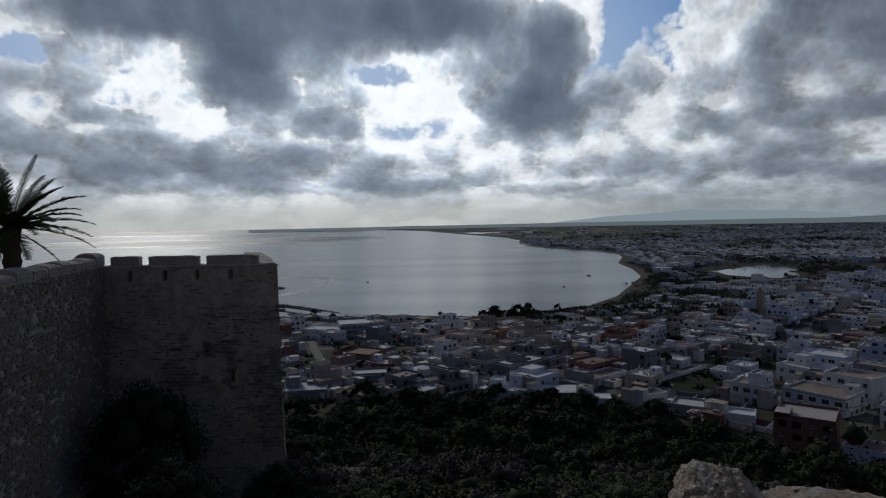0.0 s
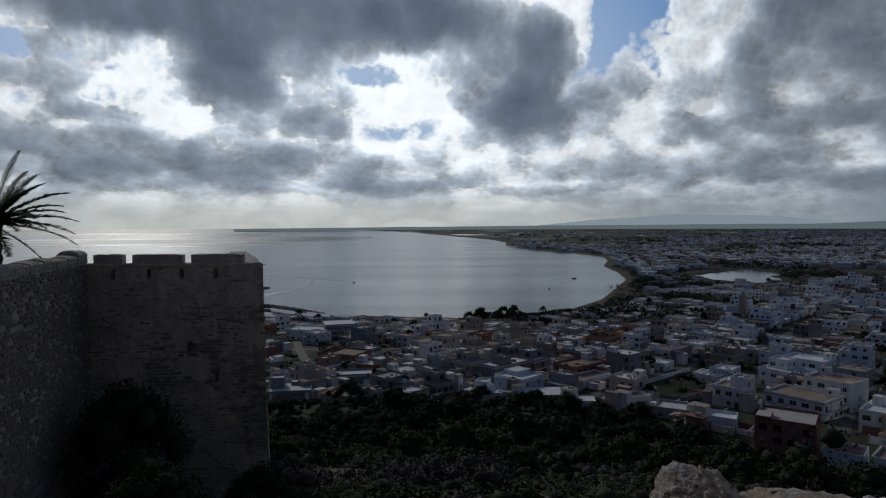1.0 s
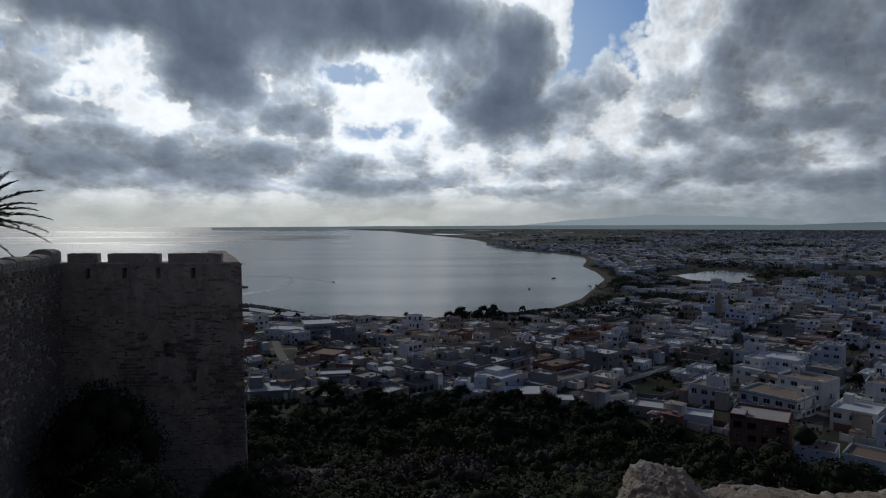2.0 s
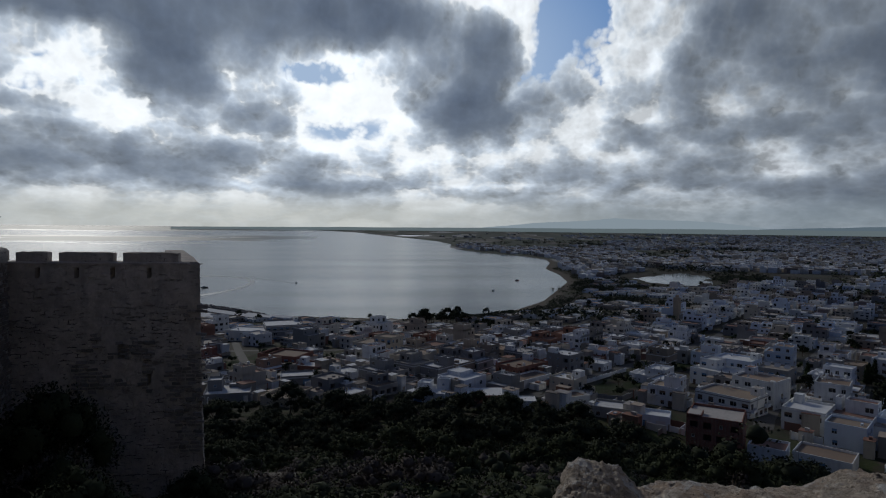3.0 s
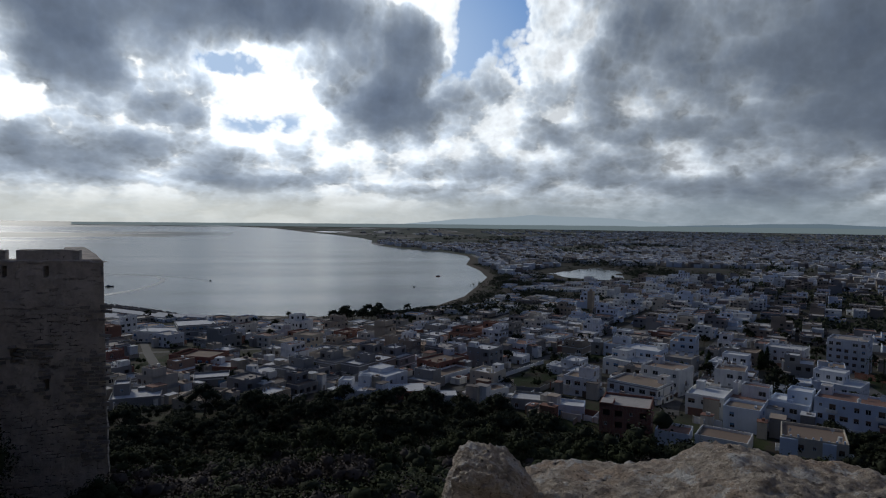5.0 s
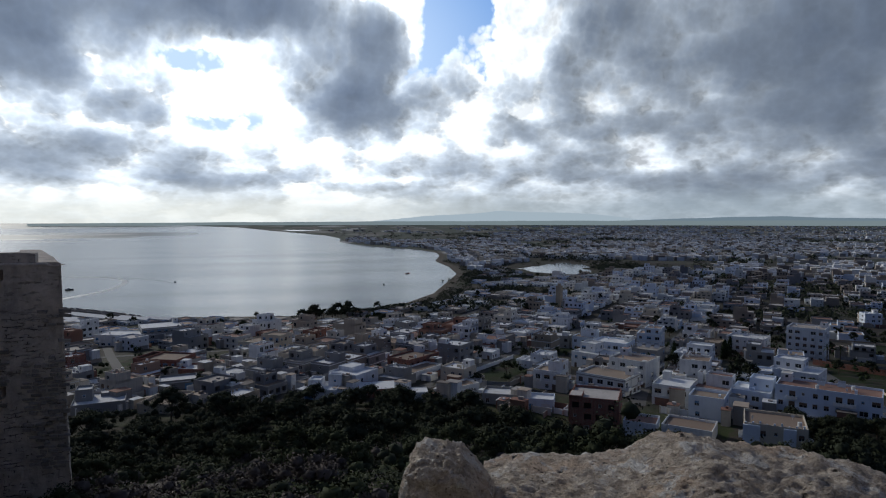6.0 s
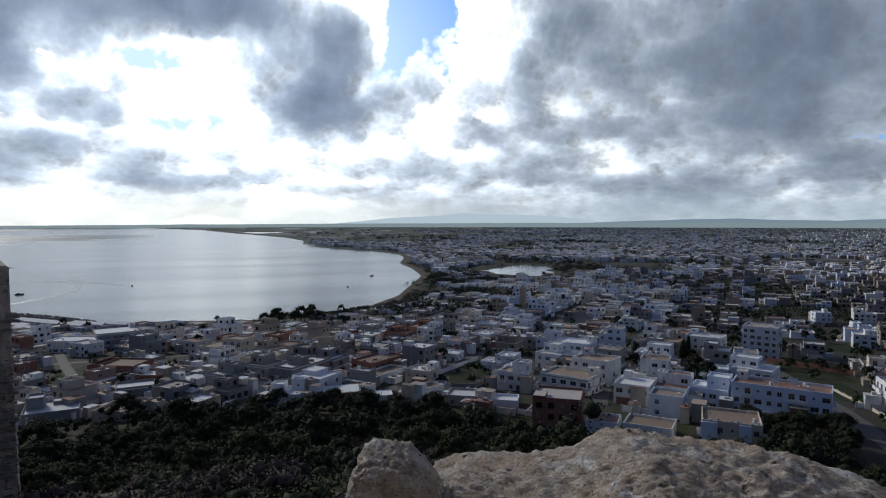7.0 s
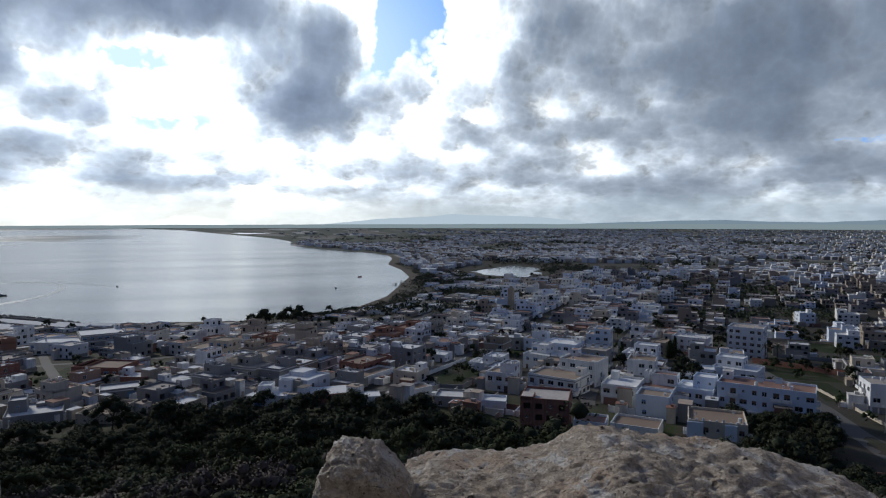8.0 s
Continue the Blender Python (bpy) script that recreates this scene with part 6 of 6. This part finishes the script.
planted, spots = 0, []
for ring in range(400):
    d = 48 + 150 * ((ring * 0.618034) % 1.0)
    az = -27 + 88 * ((ring * 0.754877) % 1.0) + rnd.uniform(-1, 1)
    limit = float(np.interp(az, FOREST_AZ, FOREST_D))
    if d > limit - 3:
        d = 70 + (d * 7.3) % (limit - 74)
    x, y = d * math.sin(radians(az)), d * math.cos(radians(az))
    if on_path(x, y) or not free(x, y, 3.0) or not off_road(x, y, 4.5):
        continue
    spots.append((d, az, x, y))
for d, az, x, y in spots:
    tall = d > 105 or (rnd.random() < 0.15 and d > 75)
    m = pose(x, y, level_at(x, y), 0, 0, rnd.uniform(0, 360)) @ Matrix.Scale(rnd.uniform(0.8, 1.15) * (1.15 if d > 140 else 1.0), 4)
    if tall and planted < 290:
        planted += 1
        tree("dark green pine with a dense rounded crown", pines[rnd.randrange(4)], m, "tree", "pines on the slope", "pine_tree")
    else:
        kind = rnd.random()
        if kind < 0.72:
            tree("low olive-green bush on the slope", olives[rnd.randrange(3)], m, "bush", "bushes on the slope", "bush")
        else:
            tree("grey leafless thorn bush on the slope", dries[rnd.randrange(2)], m, "bush", "bushes on the slope", "bush")


def undergrowth():
    """Low scrub that covers the slope between the trees."""
    r = random.Random(21)
    for mat, count, words in ((leaf_olive, 900, "low green scrub covering the hillside"), (leaf_dry, 420, "dry grey scrub on the hillside"), (leaf_pine, 900, "dark evergreen thicket under the trees")):
        g = Geo()
        for _ in range(count):
            d, az = 7 + 185 * r.random() ** 0.85, r.uniform(-32, 60)
            limit = float(np.interp(az, FOREST_AZ, FOREST_D))
            x, y = d * math.sin(radians(az)), d * math.cos(radians(az))
            if d > limit or on_path(x, y) or not free(x, y, 1.0) or not off_road(x, y, 4.0) or (x < -5 and d < 30):
                continue
            s = r.uniform(0.7, 1.7) * (0.3 if d < 18 else 0.55 if d < 45 else 1.0) * (1.3 if mat is leaf_pine and d > 90 else 1.0)
            z = level_at(x, y)
            for _k in range(3):
                leaf_clump(g, (x + r.uniform(-s, s) * 0.7, y + r.uniform(-s, s) * 0.7, z + s * r.uniform(0.3, 0.8)), s * 0.75, 44 if d > 60 else 80, 0.16 if d > 60 else 0.065 if d > 18 else 0.03, r, 0.8)
        # the woods close up towards the houses
        if mat is leaf_pine:
            for _ in range(620):
                az = r.uniform(-28, 60)
                limit = float(np.interp(az, FOREST_AZ, FOREST_D))
                d = limit - 1 - 75 * r.random() ** 1.6
                x, y = d * math.sin(radians(az)), d * math.cos(radians(az))
                if not free(x, y, 2.0) or not off_road(x, y, 5.0) or on_path(x, y):
                    continue
                z, s = level_at(x, y), r.uniform(1.6, 2.6)
                for _k in range(5):
                    leaf_clump(g, (x + r.uniform(-s, s), y + r.uniform(-s, s), z + s * r.uniform(0.5, 2.0)), s * 0.75, 70, 0.19, r, 0.8)
        tagged(new("scrub", g.mesh("scrub", mat)), words, "scrub", kind="stuff")


undergrowth()



def near_scrub():
    """Thicket on the shoulder of the hill."""
    r = random.Random(23)
    for mat, count, words in ((leaf_olive, 620, "green thicket on the shoulder of the hill"), (leaf_dry, 300, "dry brown thicket on the shoulder of the hill"), (leaf_pine, 520, "dark thicket on the shoulder of the hill")):
        g = Geo()
        for _ in range(count):
            d, az = r.uniform(17, 78), r.uniform(-20, 60)
            x, y = d * math.sin(radians(az)), d * math.cos(radians(az))
            if on_path(x, y) or (x < -5 and d < 30):
                continue
            s, z = r.uniform(0.8, 1.6) * (0.6 if d < 35 else 1.0), level_at(x, y)
            for _k in range(3):
                leaf_clump(g, (x + r.uniform(-s, s) * 0.8, y + r.uniform(-s, s) * 0.8, z + s * r.uniform(0.2, 0.7)), s * 0.8, 70, 0.06 if d < 35 else 0.085, r, 0.75)
        tagged(new("scrub", g.mesh("scrub", mat)), words, "scrub", kind="stuff")


near_scrub()


def town_green():
    """Garden bushes and small trees in the gaps between the houses."""
    r = random.Random(29)
    g = Geo()
    for _ in range(1500):
        d, az = r.uniform(215, 1000), r.uniform(-18, 62)
        x, y = d * math.sin(radians(az)), d * math.cos(radians(az))
        if not free(x, y, 0.5) or not off_road(x, y, 4.0) or float(inland(x, y)) < 25 or in_lagoon(x, y) < 1.1:
            continue
        s, z = r.uniform(0.9, 2.4), level_at(x, y)
        for _k in range(3):
            leaf_clump(g, (x + r.uniform(-s, s), y + r.uniform(-s, s), z + s * r.uniform(0.4, 1.5)), s * 0.8, 14, s * 0.2, r, 0.9)
    tagged(new("garden_green", g.mesh("garden_green", leaf_cypress)), "dark garden bushes and trees between the houses", "bushes", kind="stuff")


town_green()

# trees by the tower's foot, in its shade
shade_bushes = [tree_meshes(350, 4.6, 2.5, 24, 420, 0.065, leaf_olive, 0.3), tree_meshes(351, 3.4, 2.2, 20, 320, 0.07, leaf_olive, 0.2)]
for x, y, k, s in ((-11.5, 23.6, 0, 0.84), (-12.3, 24.8, 1, 0.85), (-6.9, 24.6, 1, 0.6), (-8.0, 17.5, 1, 0.7)):
    tree("dark evergreen bush at the foot of the tower", shade_bushes[k], pose(x, y, level_at(x, y) - 0.3, 0, 0, 90 * k) @ Matrix.Diagonal((s, s, s * (1.42 if k == 0 else 1.0), 1)), "bush", "", "bush")
for k in range(16):
    x, y = rnd.uniform(-9, 2), rnd.uniform(24, 46)
    if not on_path(x, y):
        tree("bare thorny bush on the stony slope", dries[k % 2], pose(x, y, level_at(x, y) - 0.1, 0, 0, k * 50) @ Matrix.Scale(rnd.uniform(0.6, 1.0), 4), "bush", "bushes on the slope", "bush")

# the grove beside the road, and trees in yards
for k in range(110):
    d, az = (rnd.uniform(150, 204), rnd.uniform(45.8, 53.4)) if k < 80 else (rnd.uniform(112, 150), rnd.uniform(43, 56))
    x, y = d * math.sin(radians(az)), d * math.cos(radians(az))
    if free(x, y, 2.0) and off_road(x, y, 5.0) and seg_gap(x, y, (146, 145), (166, 122)) > 2.5:
        tree("dark green pine in the grove beside the road", pines[k % 4], pose(x, y, level_at(x, y) - 0.3, 0, 0, k * 47) @ Matrix.Scale(rnd.uniform(0.65, 0.95), 4), "tree", "pines on the slope", "pine_tree")
for k, (x, y) in enumerate([(-64, 262), (-70, 285), (-40, 296), (-33, 254), (-20, 232), (-8, 214), (-38, 236), (-60, 240), (8, 240), (92, 222), (98, 200), (110, 246)]):
    tree("dark garden tree beside a yard", light_pines[k % 3], pose(x, y, level_at(x, y), 0, 0, k * 40) @ Matrix.Scale(0.8, 4), "tree", "garden trees of the town")

# tall trees behind the beach, and a dark clump among the roofs
for k in range(24):
    x, y, s = (52 + rnd.gauss(0, 16), 478 + rnd.gauss(0, 8), rnd.uniform(1.0, 1.7)) if k < 15 else (82 + rnd.gauss(0, 6), 433 + rnd.gauss(0, 4), rnd.uniform(1.0, 1.3))
    tree("tall dark tree among the houses near the beach", light_pines[k % 3], pose(x, y, level_at(x, y), 0, 0, k * 40) @ Matrix.Scale(s, 4), "tree", "garden trees of the town")

# cypresses and garden trees in the town
for k, (x, y, s) in enumerate([(176, 233, 1.0), (180, 236, 0.8), (173, 229, 0.8), (184, 240, 0.9), (188, 243, 0.7), (245, 268, 1.2), (240, 265, 1.0), (250, 271, 1.1), (236, 262, 0.9), (69, 405, 1.3), (74, 408, 1.2), (79, 407, 1.1),
                               (65, 407, 1.0), (141, 203, 0.9), (144, 206, 1.0), (147, 210, 0.8), (205, 236, 0.9), (209, 239, 1.0), (212, 243, 0.9), (216, 246, 0.8), (220, 249, 1.0)]):
    tree("dark slender cypress between the houses", cypresses[k % 2], pose(x, y, level_at(x, y)) @ Matrix.Scale(s, 4), "tree", "cypresses of the town", "cypress_tree")
for k in range(150):
    d, az = rnd.uniform(215, 900) if k < 90 else rnd.uniform(230, 560), rnd.uniform(-18, 58) if k < 90 else rnd.uniform(35, 58)
    x, y = d * math.sin(radians(az)), d * math.cos(radians(az))
    if free(x, y, 1.0) and off_road(x, y, 5) and float(inland(x, y)) > 30 and in_lagoon(x, y) > 1.15:
        tree("dark garden tree between the houses", light_pines[k % 3], pose(x, y, level_at(x, y), 0, 0, k * 40) @ Matrix.Scale(rnd.uniform(0.6, 1.2), 4), "tree", "garden trees of the town")


def far_woods():
    """Groves and marsh far off on the plain."""
    r = random.Random(31)
    g = Geo()
    made = 0
    while made < 3000:
        d = r.uniform(520 ** 0.7, 3600 ** 0.7) ** (1 / 0.7)
        az = r.uniform(4, 64)
        x, y = d * math.sin(radians(az)), d * math.cos(radians(az))
        if made < 420:
            # a ragged belt of bushes behind the beach
            k = r.randrange(6, 14)
            u = r.random()
            x, y = COAST[k][0] + (COAST[k + 1][0] - COAST[k][0]) * u + r.uniform(0, 34), COAST[k][1] + (COAST[k + 1][1] - COAST[k][1]) * u + r.uniform(-22, 4)
            d = math.hypot(x, y)
            if 9 < float(inland(x, y)) < 42:
                made += 1
                s, z = r.uniform(1.2, 2.4), level_at(x, y)
                for _ in range(16):
                    p = Vector((x + r.gauss(0, s), y + r.gauss(0, s), z + s * r.uniform(0.1, 1.1)))
                    q = Vector((r.gauss(0, 1), r.gauss(0, 1), r.gauss(0, 0.7))).normalized() * s * 0.4
                    v = q.orthogonal().normalized() * s * 0.32
                    g.face([p - q, p + v, p + q, p - v])
            continue
        marsh = in_lagoon(x - 45, y + 5) < 1.7 and in_lagoon(x, y) > 1.12 and d > 985
        if not marsh and noise.noise((x * 0.005, y * 0.005, 9.0)) + 0.5 * noise.noise((x * 0.016, y * 0.016, 3.0)) < 0.16:
            continue
        if float(inland(x, y)) < 35 or in_lagoon(x, y) < (1.5 if d < 985 else 1.1):
            continue
        if az < 14 and d > 1700 and r.random() < 0.7:
            continue
        made += 1
        s = r.uniform(2.5, 4.5) * (1.0 if d < 1200 else 1.6)
        z = level_at(x, y)
        k = float(squeeze(d)) / d
        for _ in range(10 if d > 1000 else 16):
            p = Vector((x + r.gauss(0, s * 0.7), y + r.gauss(0, s * 0.7), z + s * r.uniform(0.1, 1.5)))
            u = Vector((r.gauss(0, 1), r.gauss(0, 1), r.gauss(0, 0.7))).normalized() * s * 0.42
            v = u.orthogonal().normalized() * s * 0.34
            g.face([(q.x * k, q.y * k, EYE - (EYE - q.z) * k) for q in (p - u, p + v, p + u, p - v)])
    # reeds round the lagoon, and groves in the town's open plots
    groves = [(a, b, q) for a, b, q in OPEN if math.hypot(a, b) > 540]
    for k in range(1500):
        if k < 800:
            x, y = 540 + r.gauss(0, 48), 875 + r.gauss(0, 52)
            if in_lagoon(x, y) < 1.12 or (math.hypot(x, y) < 985 and x < 505):
                continue
            s = r.uniform(1.2, 2.6)
        else:
            a, b, q = groves[k % len(groves)]
            x, y, s = a + r.gauss(0, q * 0.5), b + r.gauss(0, q * 0.5), r.uniform(1.8, 3.4)
        z = level_at(x, y)
        for _ in range(14):
            p = Vector((x + r.gauss(0, s * 0.7), y + r.gauss(0, s * 0.7), z + s * r.uniform(0.1, 1.3)))
            u = Vector((r.gauss(0, 1), r.gauss(0, 1), r.gauss(0, 0.7))).normalized() * s * 0.36
            v = u.orthogonal().normalized() * s * 0.30
            g.face([p - u, p + v, p + u, p - v])
    tagged(new("far_trees", g.mesh("far_trees", leaf_pine)), "dark groves and marsh reeds on the plain", "trees", kind="stuff")


far_woods()

# ---- walls, masts, boats and other single things ----
def wall_line(name, label, pts, height, thick, mat):
    """A free-standing wall along a line, stepping with the ground."""
    g = Geo()
    for (ax, ay), (bx, by) in zip(pts, pts[1:]):
        length = math.hypot(bx - ax, by - ay)
        n = max(1, int(length / 5))
        turn = math.degrees(math.atan2(by - ay, bx - ax))
        for k in range(n):
            u, v = k / n, (k + 1) / n
            x, y = ax + (bx - ax) * u, ay + (by - ay) * u
            z = level_at(x, y)
            g.box(0, length / n, -thick / 2, thick / 2, -1.2, height, m=pose(x, y, z, 0, 0, turn))
    return thing(name, label, "wall", data=g.mesh(name, mat))


wall_line("garden_wall", "long red brick garden wall beside a field", [(240, 220), (250, 187), (254, 170)], 2.6, 0.3, brick_red)
wall_line("garden_wall", "low pale wall along the open ground", [(212, 166), (196, 141), (182, 119), (172, 104)], 1.1, 0.25, plaster_cream)
wall_line("garden_wall", "white yard wall in front of the apartment row", [(146, 145), (166, 122), (172, 127)], 1.9, 0.2, plaster_white)
wall_line("garden_wall", "grey block wall round an empty lot", [(70, 206), (84, 200), (96, 212)], 1.6, 0.2, concrete)
wall_line("garden_wall", "white yard wall beside the street", [(66, 214), (92, 240), (110, 258)], 1.4, 0.2, plaster_white)
wall_line("garden_wall", "red brick retaining wall under the trees", [(128, 101), (142, 92), (152, 84)], 1.6, 0.3, brick_red)
wall_line("garden_wall", "grey yard wall between low houses", [(-20, 222), (0, 218), (10, 226)], 1.8, 0.2, concrete)
wall_line("garden_wall", "pale wall closing a dark yard", [(-62, 262), (-44, 255), (-30, 258)], 1.8, 0.2, plaster_cream)
wall_line("garden_wall", "long grey wall across the field", [(270, 232), (300, 205), (330, 178)], 1.8, 0.2, concrete)
wall_line("garden_wall", "low earth-coloured wall across the field", [(330, 300), (370, 262), (400, 235)], 1.5, 0.3, plaster_tan)


def breakwater():
    """Tipped stone along the harbour, in one mound."""
    r = random.Random(41)
    g = Geo()
    line = [(-92, 551), (-126, 588), (-175, 632), (-230, 676), (-300, 720)]
    for (ax, ay), (bx, by) in zip(line, line[1:]):
        length = math.hypot(bx - ax, by - ay)
        for k in range(int(length / 0.55)):
            u = r.random()
            off = r.gauss(0, 2.0)
            s = r.uniform(0.6, 1.3)
            m = pose(ax + (bx - ax) * u - (by - ay) / length * off, ay + (by - ay) * u + (bx - ax) / length * off, 2.3 - abs(off) * 0.55, r.uniform(0, 90), r.uniform(0, 90), r.uniform(0, 90))
            g.box(-s, s, -s * 0.7, s * 0.7, -s * 0.6, s * 0.6, m=m)
        g.box(0, length, -3.0, 3.0, -2, 1.9, m=pose(ax, ay, 0, 0, 0, math.degrees(math.atan2(by - ay, bx - ax))))
    tagged(new("breakwater", g.mesh("breakwater", rubble)), "dark stone breakwater along the harbour", "breakwater", kind="stuff")


breakwater()


def shed(x, y, yaw, length, label):
    """A long low shed with a shallow white roof."""
    t = thing("harbour_shed", label, "shed", pose(x, y, level_at(x, y), 0, 0, yaw), group="sheds by the harbour")
    g = Geo()
    g.box(-length / 2, length / 2, -4, 4, -1.5, 3.2)
    part("wall", g.mesh("wall", plaster_white), t)
    g = Geo()
    g.verts = [(-length / 2 - 0.4, -4.5, 3.2), (length / 2 + 0.4, -4.5, 3.2), (length / 2 + 0.4, 0, 4.4), (-length / 2 - 0.4, 0, 4.4), (length / 2 + 0.4, 4.5, 3.2), (-length / 2 - 0.4, 4.5, 3.2)]
    g.faces, g.slots = [(0, 1, 2, 3), (3, 2, 4, 5), (0, 3, 5), (1, 4, 2), (0, 5, 4, 1)], [0] * 5
    part("roof", g.mesh("roof", roof_white), t)


for k, (x, y, yaw, length) in enumerate([(-128, 545, -42, 40), (-118, 532, -42, 44), (-104, 520, -42, 38), (-88, 515, -40, 30), (-140, 530, -42, 36), (-70, 505, -30, 22), (-122, 505, -42, 30)]):
    shed(x, y, yaw, length, "long white shed with a shallow roof by the harbour")


def mast(label, x, y, height, arms, mat, category="street lamp", name="street_lamp"):
    t = thing(name, label, category, pose(x, y, level_at(x, y)))
    g = Geo()
    g.tube([(0, 0, -0.5), (0, 0, height * 0.5), (0, 0, height)], [0.10, 0.08, 0.06], 8)
    part("pole", g.mesh("pole", mat), t)
    for turn in arms:
        g = Geo()
        g.tube([(0, 0, height - 0.1), (0.5, 0, height + 0.12), (1.0, 0, height + 0.15)], [0.04, 0.04, 0.03], 6)
        arm = part("arm", g.mesh("arm", mat), t, pose(0, 0, 0, 0, 0, turn))
        g = Geo()
        g.tube([(0.9, 0, height + 0.16), (1.1, 0, height + 0.20), (1.55, 0, height + 0.16), (1.65, 0, height + 0.12)], [0.05, 0.13, 0.12, 0.04], 8)
        part("lamp_head", g.mesh("lamp_head", tank_white), arm)


mast("slim pole lamp with two white heads among the trees", 17.6, 108.0, 7.6, (10, 170), steel)
for x, y in ((98, 132), (118, 178), (150, 214), (176, 116), (66, 217), (104, 257)):
    mast("grey street pole with one lamp arm", x, y, 7.0, (60,), steel)

# stone pillar by the path
g = Geo()
block(g, [(-0.24, -0.24), (0.24, -0.24), (0.24, 0.24), (-0.24, 0.24)], -0.5, 1.3, 0.04)
block(g, [(-0.3, -0.3), (0.3, -0.3), (0.3, 0.3), (-0.3, 0.3)], 1.3, 1.5, 0.05)
thing("pillar", "short whitewashed stone pillar beside the path", "pillar", pose(-5.2, 40.2, level_at(-5.2, 40.2), 0, 0, 20), g.mesh("pillar", plaster_cream))

strip("path", [(-7, 30), (-6.5, 44), (-8, 53), (-9.5, 62)], 3.6, earth_mat, "trodden earth path down the slope", "path", 0.12)


def minaret(x, y):
    t = thing("minaret", "square stone minaret standing over the houses", "tower", pose(x, y, level_at(x, y), 0, 0, 40))
    h = House(61)
    h.volume(-2.3, 2.3, -2.3, 2.3, 0, 19.0, sides="flr", gap=4.6, kinds=["small"], parapet=0.9)
    part("wall", h.wall.mesh("wall", plaster_tan, dark_void), t)
    part("roof", h.roof.mesh("roof", roof_pale), t)
    g = Geo()
    g.box(-1.1, 1.1, -1.1, 1.1, 18.0, 21.0)
    part("turret", g.mesh("turret", plaster_tan), t)


minaret(254, 494)


def wake():
    """The foam line of a turning boat, a thin skin on the water."""
    def ribbon(pts, width, name, label, mat):
        g = Geo()
        fine = []
        for i in range(len(pts) - 1):
            p0, p1, p2, p3 = (Vector((*pts[max(0, min(len(pts) - 1, i + k))], 0)) for k in (-1, 0, 1, 2))
            for k in range(10):
                u = k / 10
                fine.append(0.5 * (2 * p1 + (p2 - p0) * u + (2 * p0 - 5 * p1 + 4 * p2 - p3) * u * u + (3 * p1 - p0 - 3 * p2 + p3) * u ** 3))
        rows = []
        for k, p in enumerate(fine):
            d = (fine[min(k + 1, len(fine) - 1)] - fine[max(k - 1, 0)]).normalized()
            w = width * (0.35 + 0.65 * k / len(fine)) * (0.8 + 0.5 * noise.noise((k * 0.4, 1, 1)))
            s = Vector((-d.y, d.x, 0)) * w / 2
            rows.append((tuple(p + s + Vector((0, 0, 0.08))), tuple(p - s + Vector((0, 0, 0.08)))))
        for a, b in zip(rows, rows[1:]):
            g.face([a[0], a[1], b[1], b[0]])
        tagged(new(name, g.mesh(name, mat)), label, "wake", kind="stuff")
    ribbon([(-104, 858), (-127, 897), (-157, 931), (-198, 969), (-257, 992)], 5.0, "wake", "thin dark curved line behind a turning boat", slick_mat)
    ribbon([(-259, 972), (-215, 966), (-181, 936), (-163, 887), (-160, 822), (-168, 768), (-183, 728), (-198, 700)], 12.0, "wake", "broad pale arc of churned water", foam_mat)


wake()


def boat(x, y, yaw, size, label, mat):
    t = thing("boat", label, "boat", pose(x, y, 0.0, 0, 0, yaw) @ Matrix.Scale(size, 4), group="boats in the bay")
    g = Geo()
    rows = []
    for k in range(9):
        u = k / 8
        w = 0.95 * math.sin(math.pi * min(1.0, 0.18 + u * 0.82)) ** 0.6 if u < 1 else 0.02
        xx = -2.6 + 5.4 * u
        rows.append([(xx, -w, 0.75 + 0.25 * u * u), (xx, -w * 0.7, -0.2), (xx, w * 0.7, -0.2), (xx, w, 0.75 + 0.25 * u * u)])
    for a, b in zip(rows, rows[1:]):
        for i in range(3):
            g.face([a[i], b[i], b[i + 1], a[i + 1]])
        g.face([(a[0][0], a[0][1] * 0.9, 0.45), (b[0][0], b[0][1] * 0.9, 0.45), (b[3][0], b[3][1] * 0.9, 0.45), (a[3][0], a[3][1] * 0.9, 0.45)])
    g.face(rows[0])
    part("hull", g.mesh("hull", mat), t)
    g = Geo()
    g.box(-1.4, 0.2, -0.5, 0.5, 0.45, 1.6)
    part("cabin", g.mesh("cabin", tank_white), t)


hull_dark = plain("dark_boat_paint", (0.06, 0.06, 0.07), 0.5)
hull_red = plain("red_boat_paint", (0.30, 0.06, 0.04), 0.5)
boat(-101, 866, 300, 1.0, "small dark motor boat drawing a wake", hull_dark)
boat(-205, 800, 20, 1.6, "small dark fishing boat at rest off the harbour", hull_dark)
boat(-214, 770, 60, 1.6, "small dark fishing boat at rest off the harbour", hull_dark)
boat(215, 905, 10, 1.2, "small red boat out in the bay", hull_red)
boat(150, 760, 100, 1.0, "small dark boat near the beach", hull_dark)
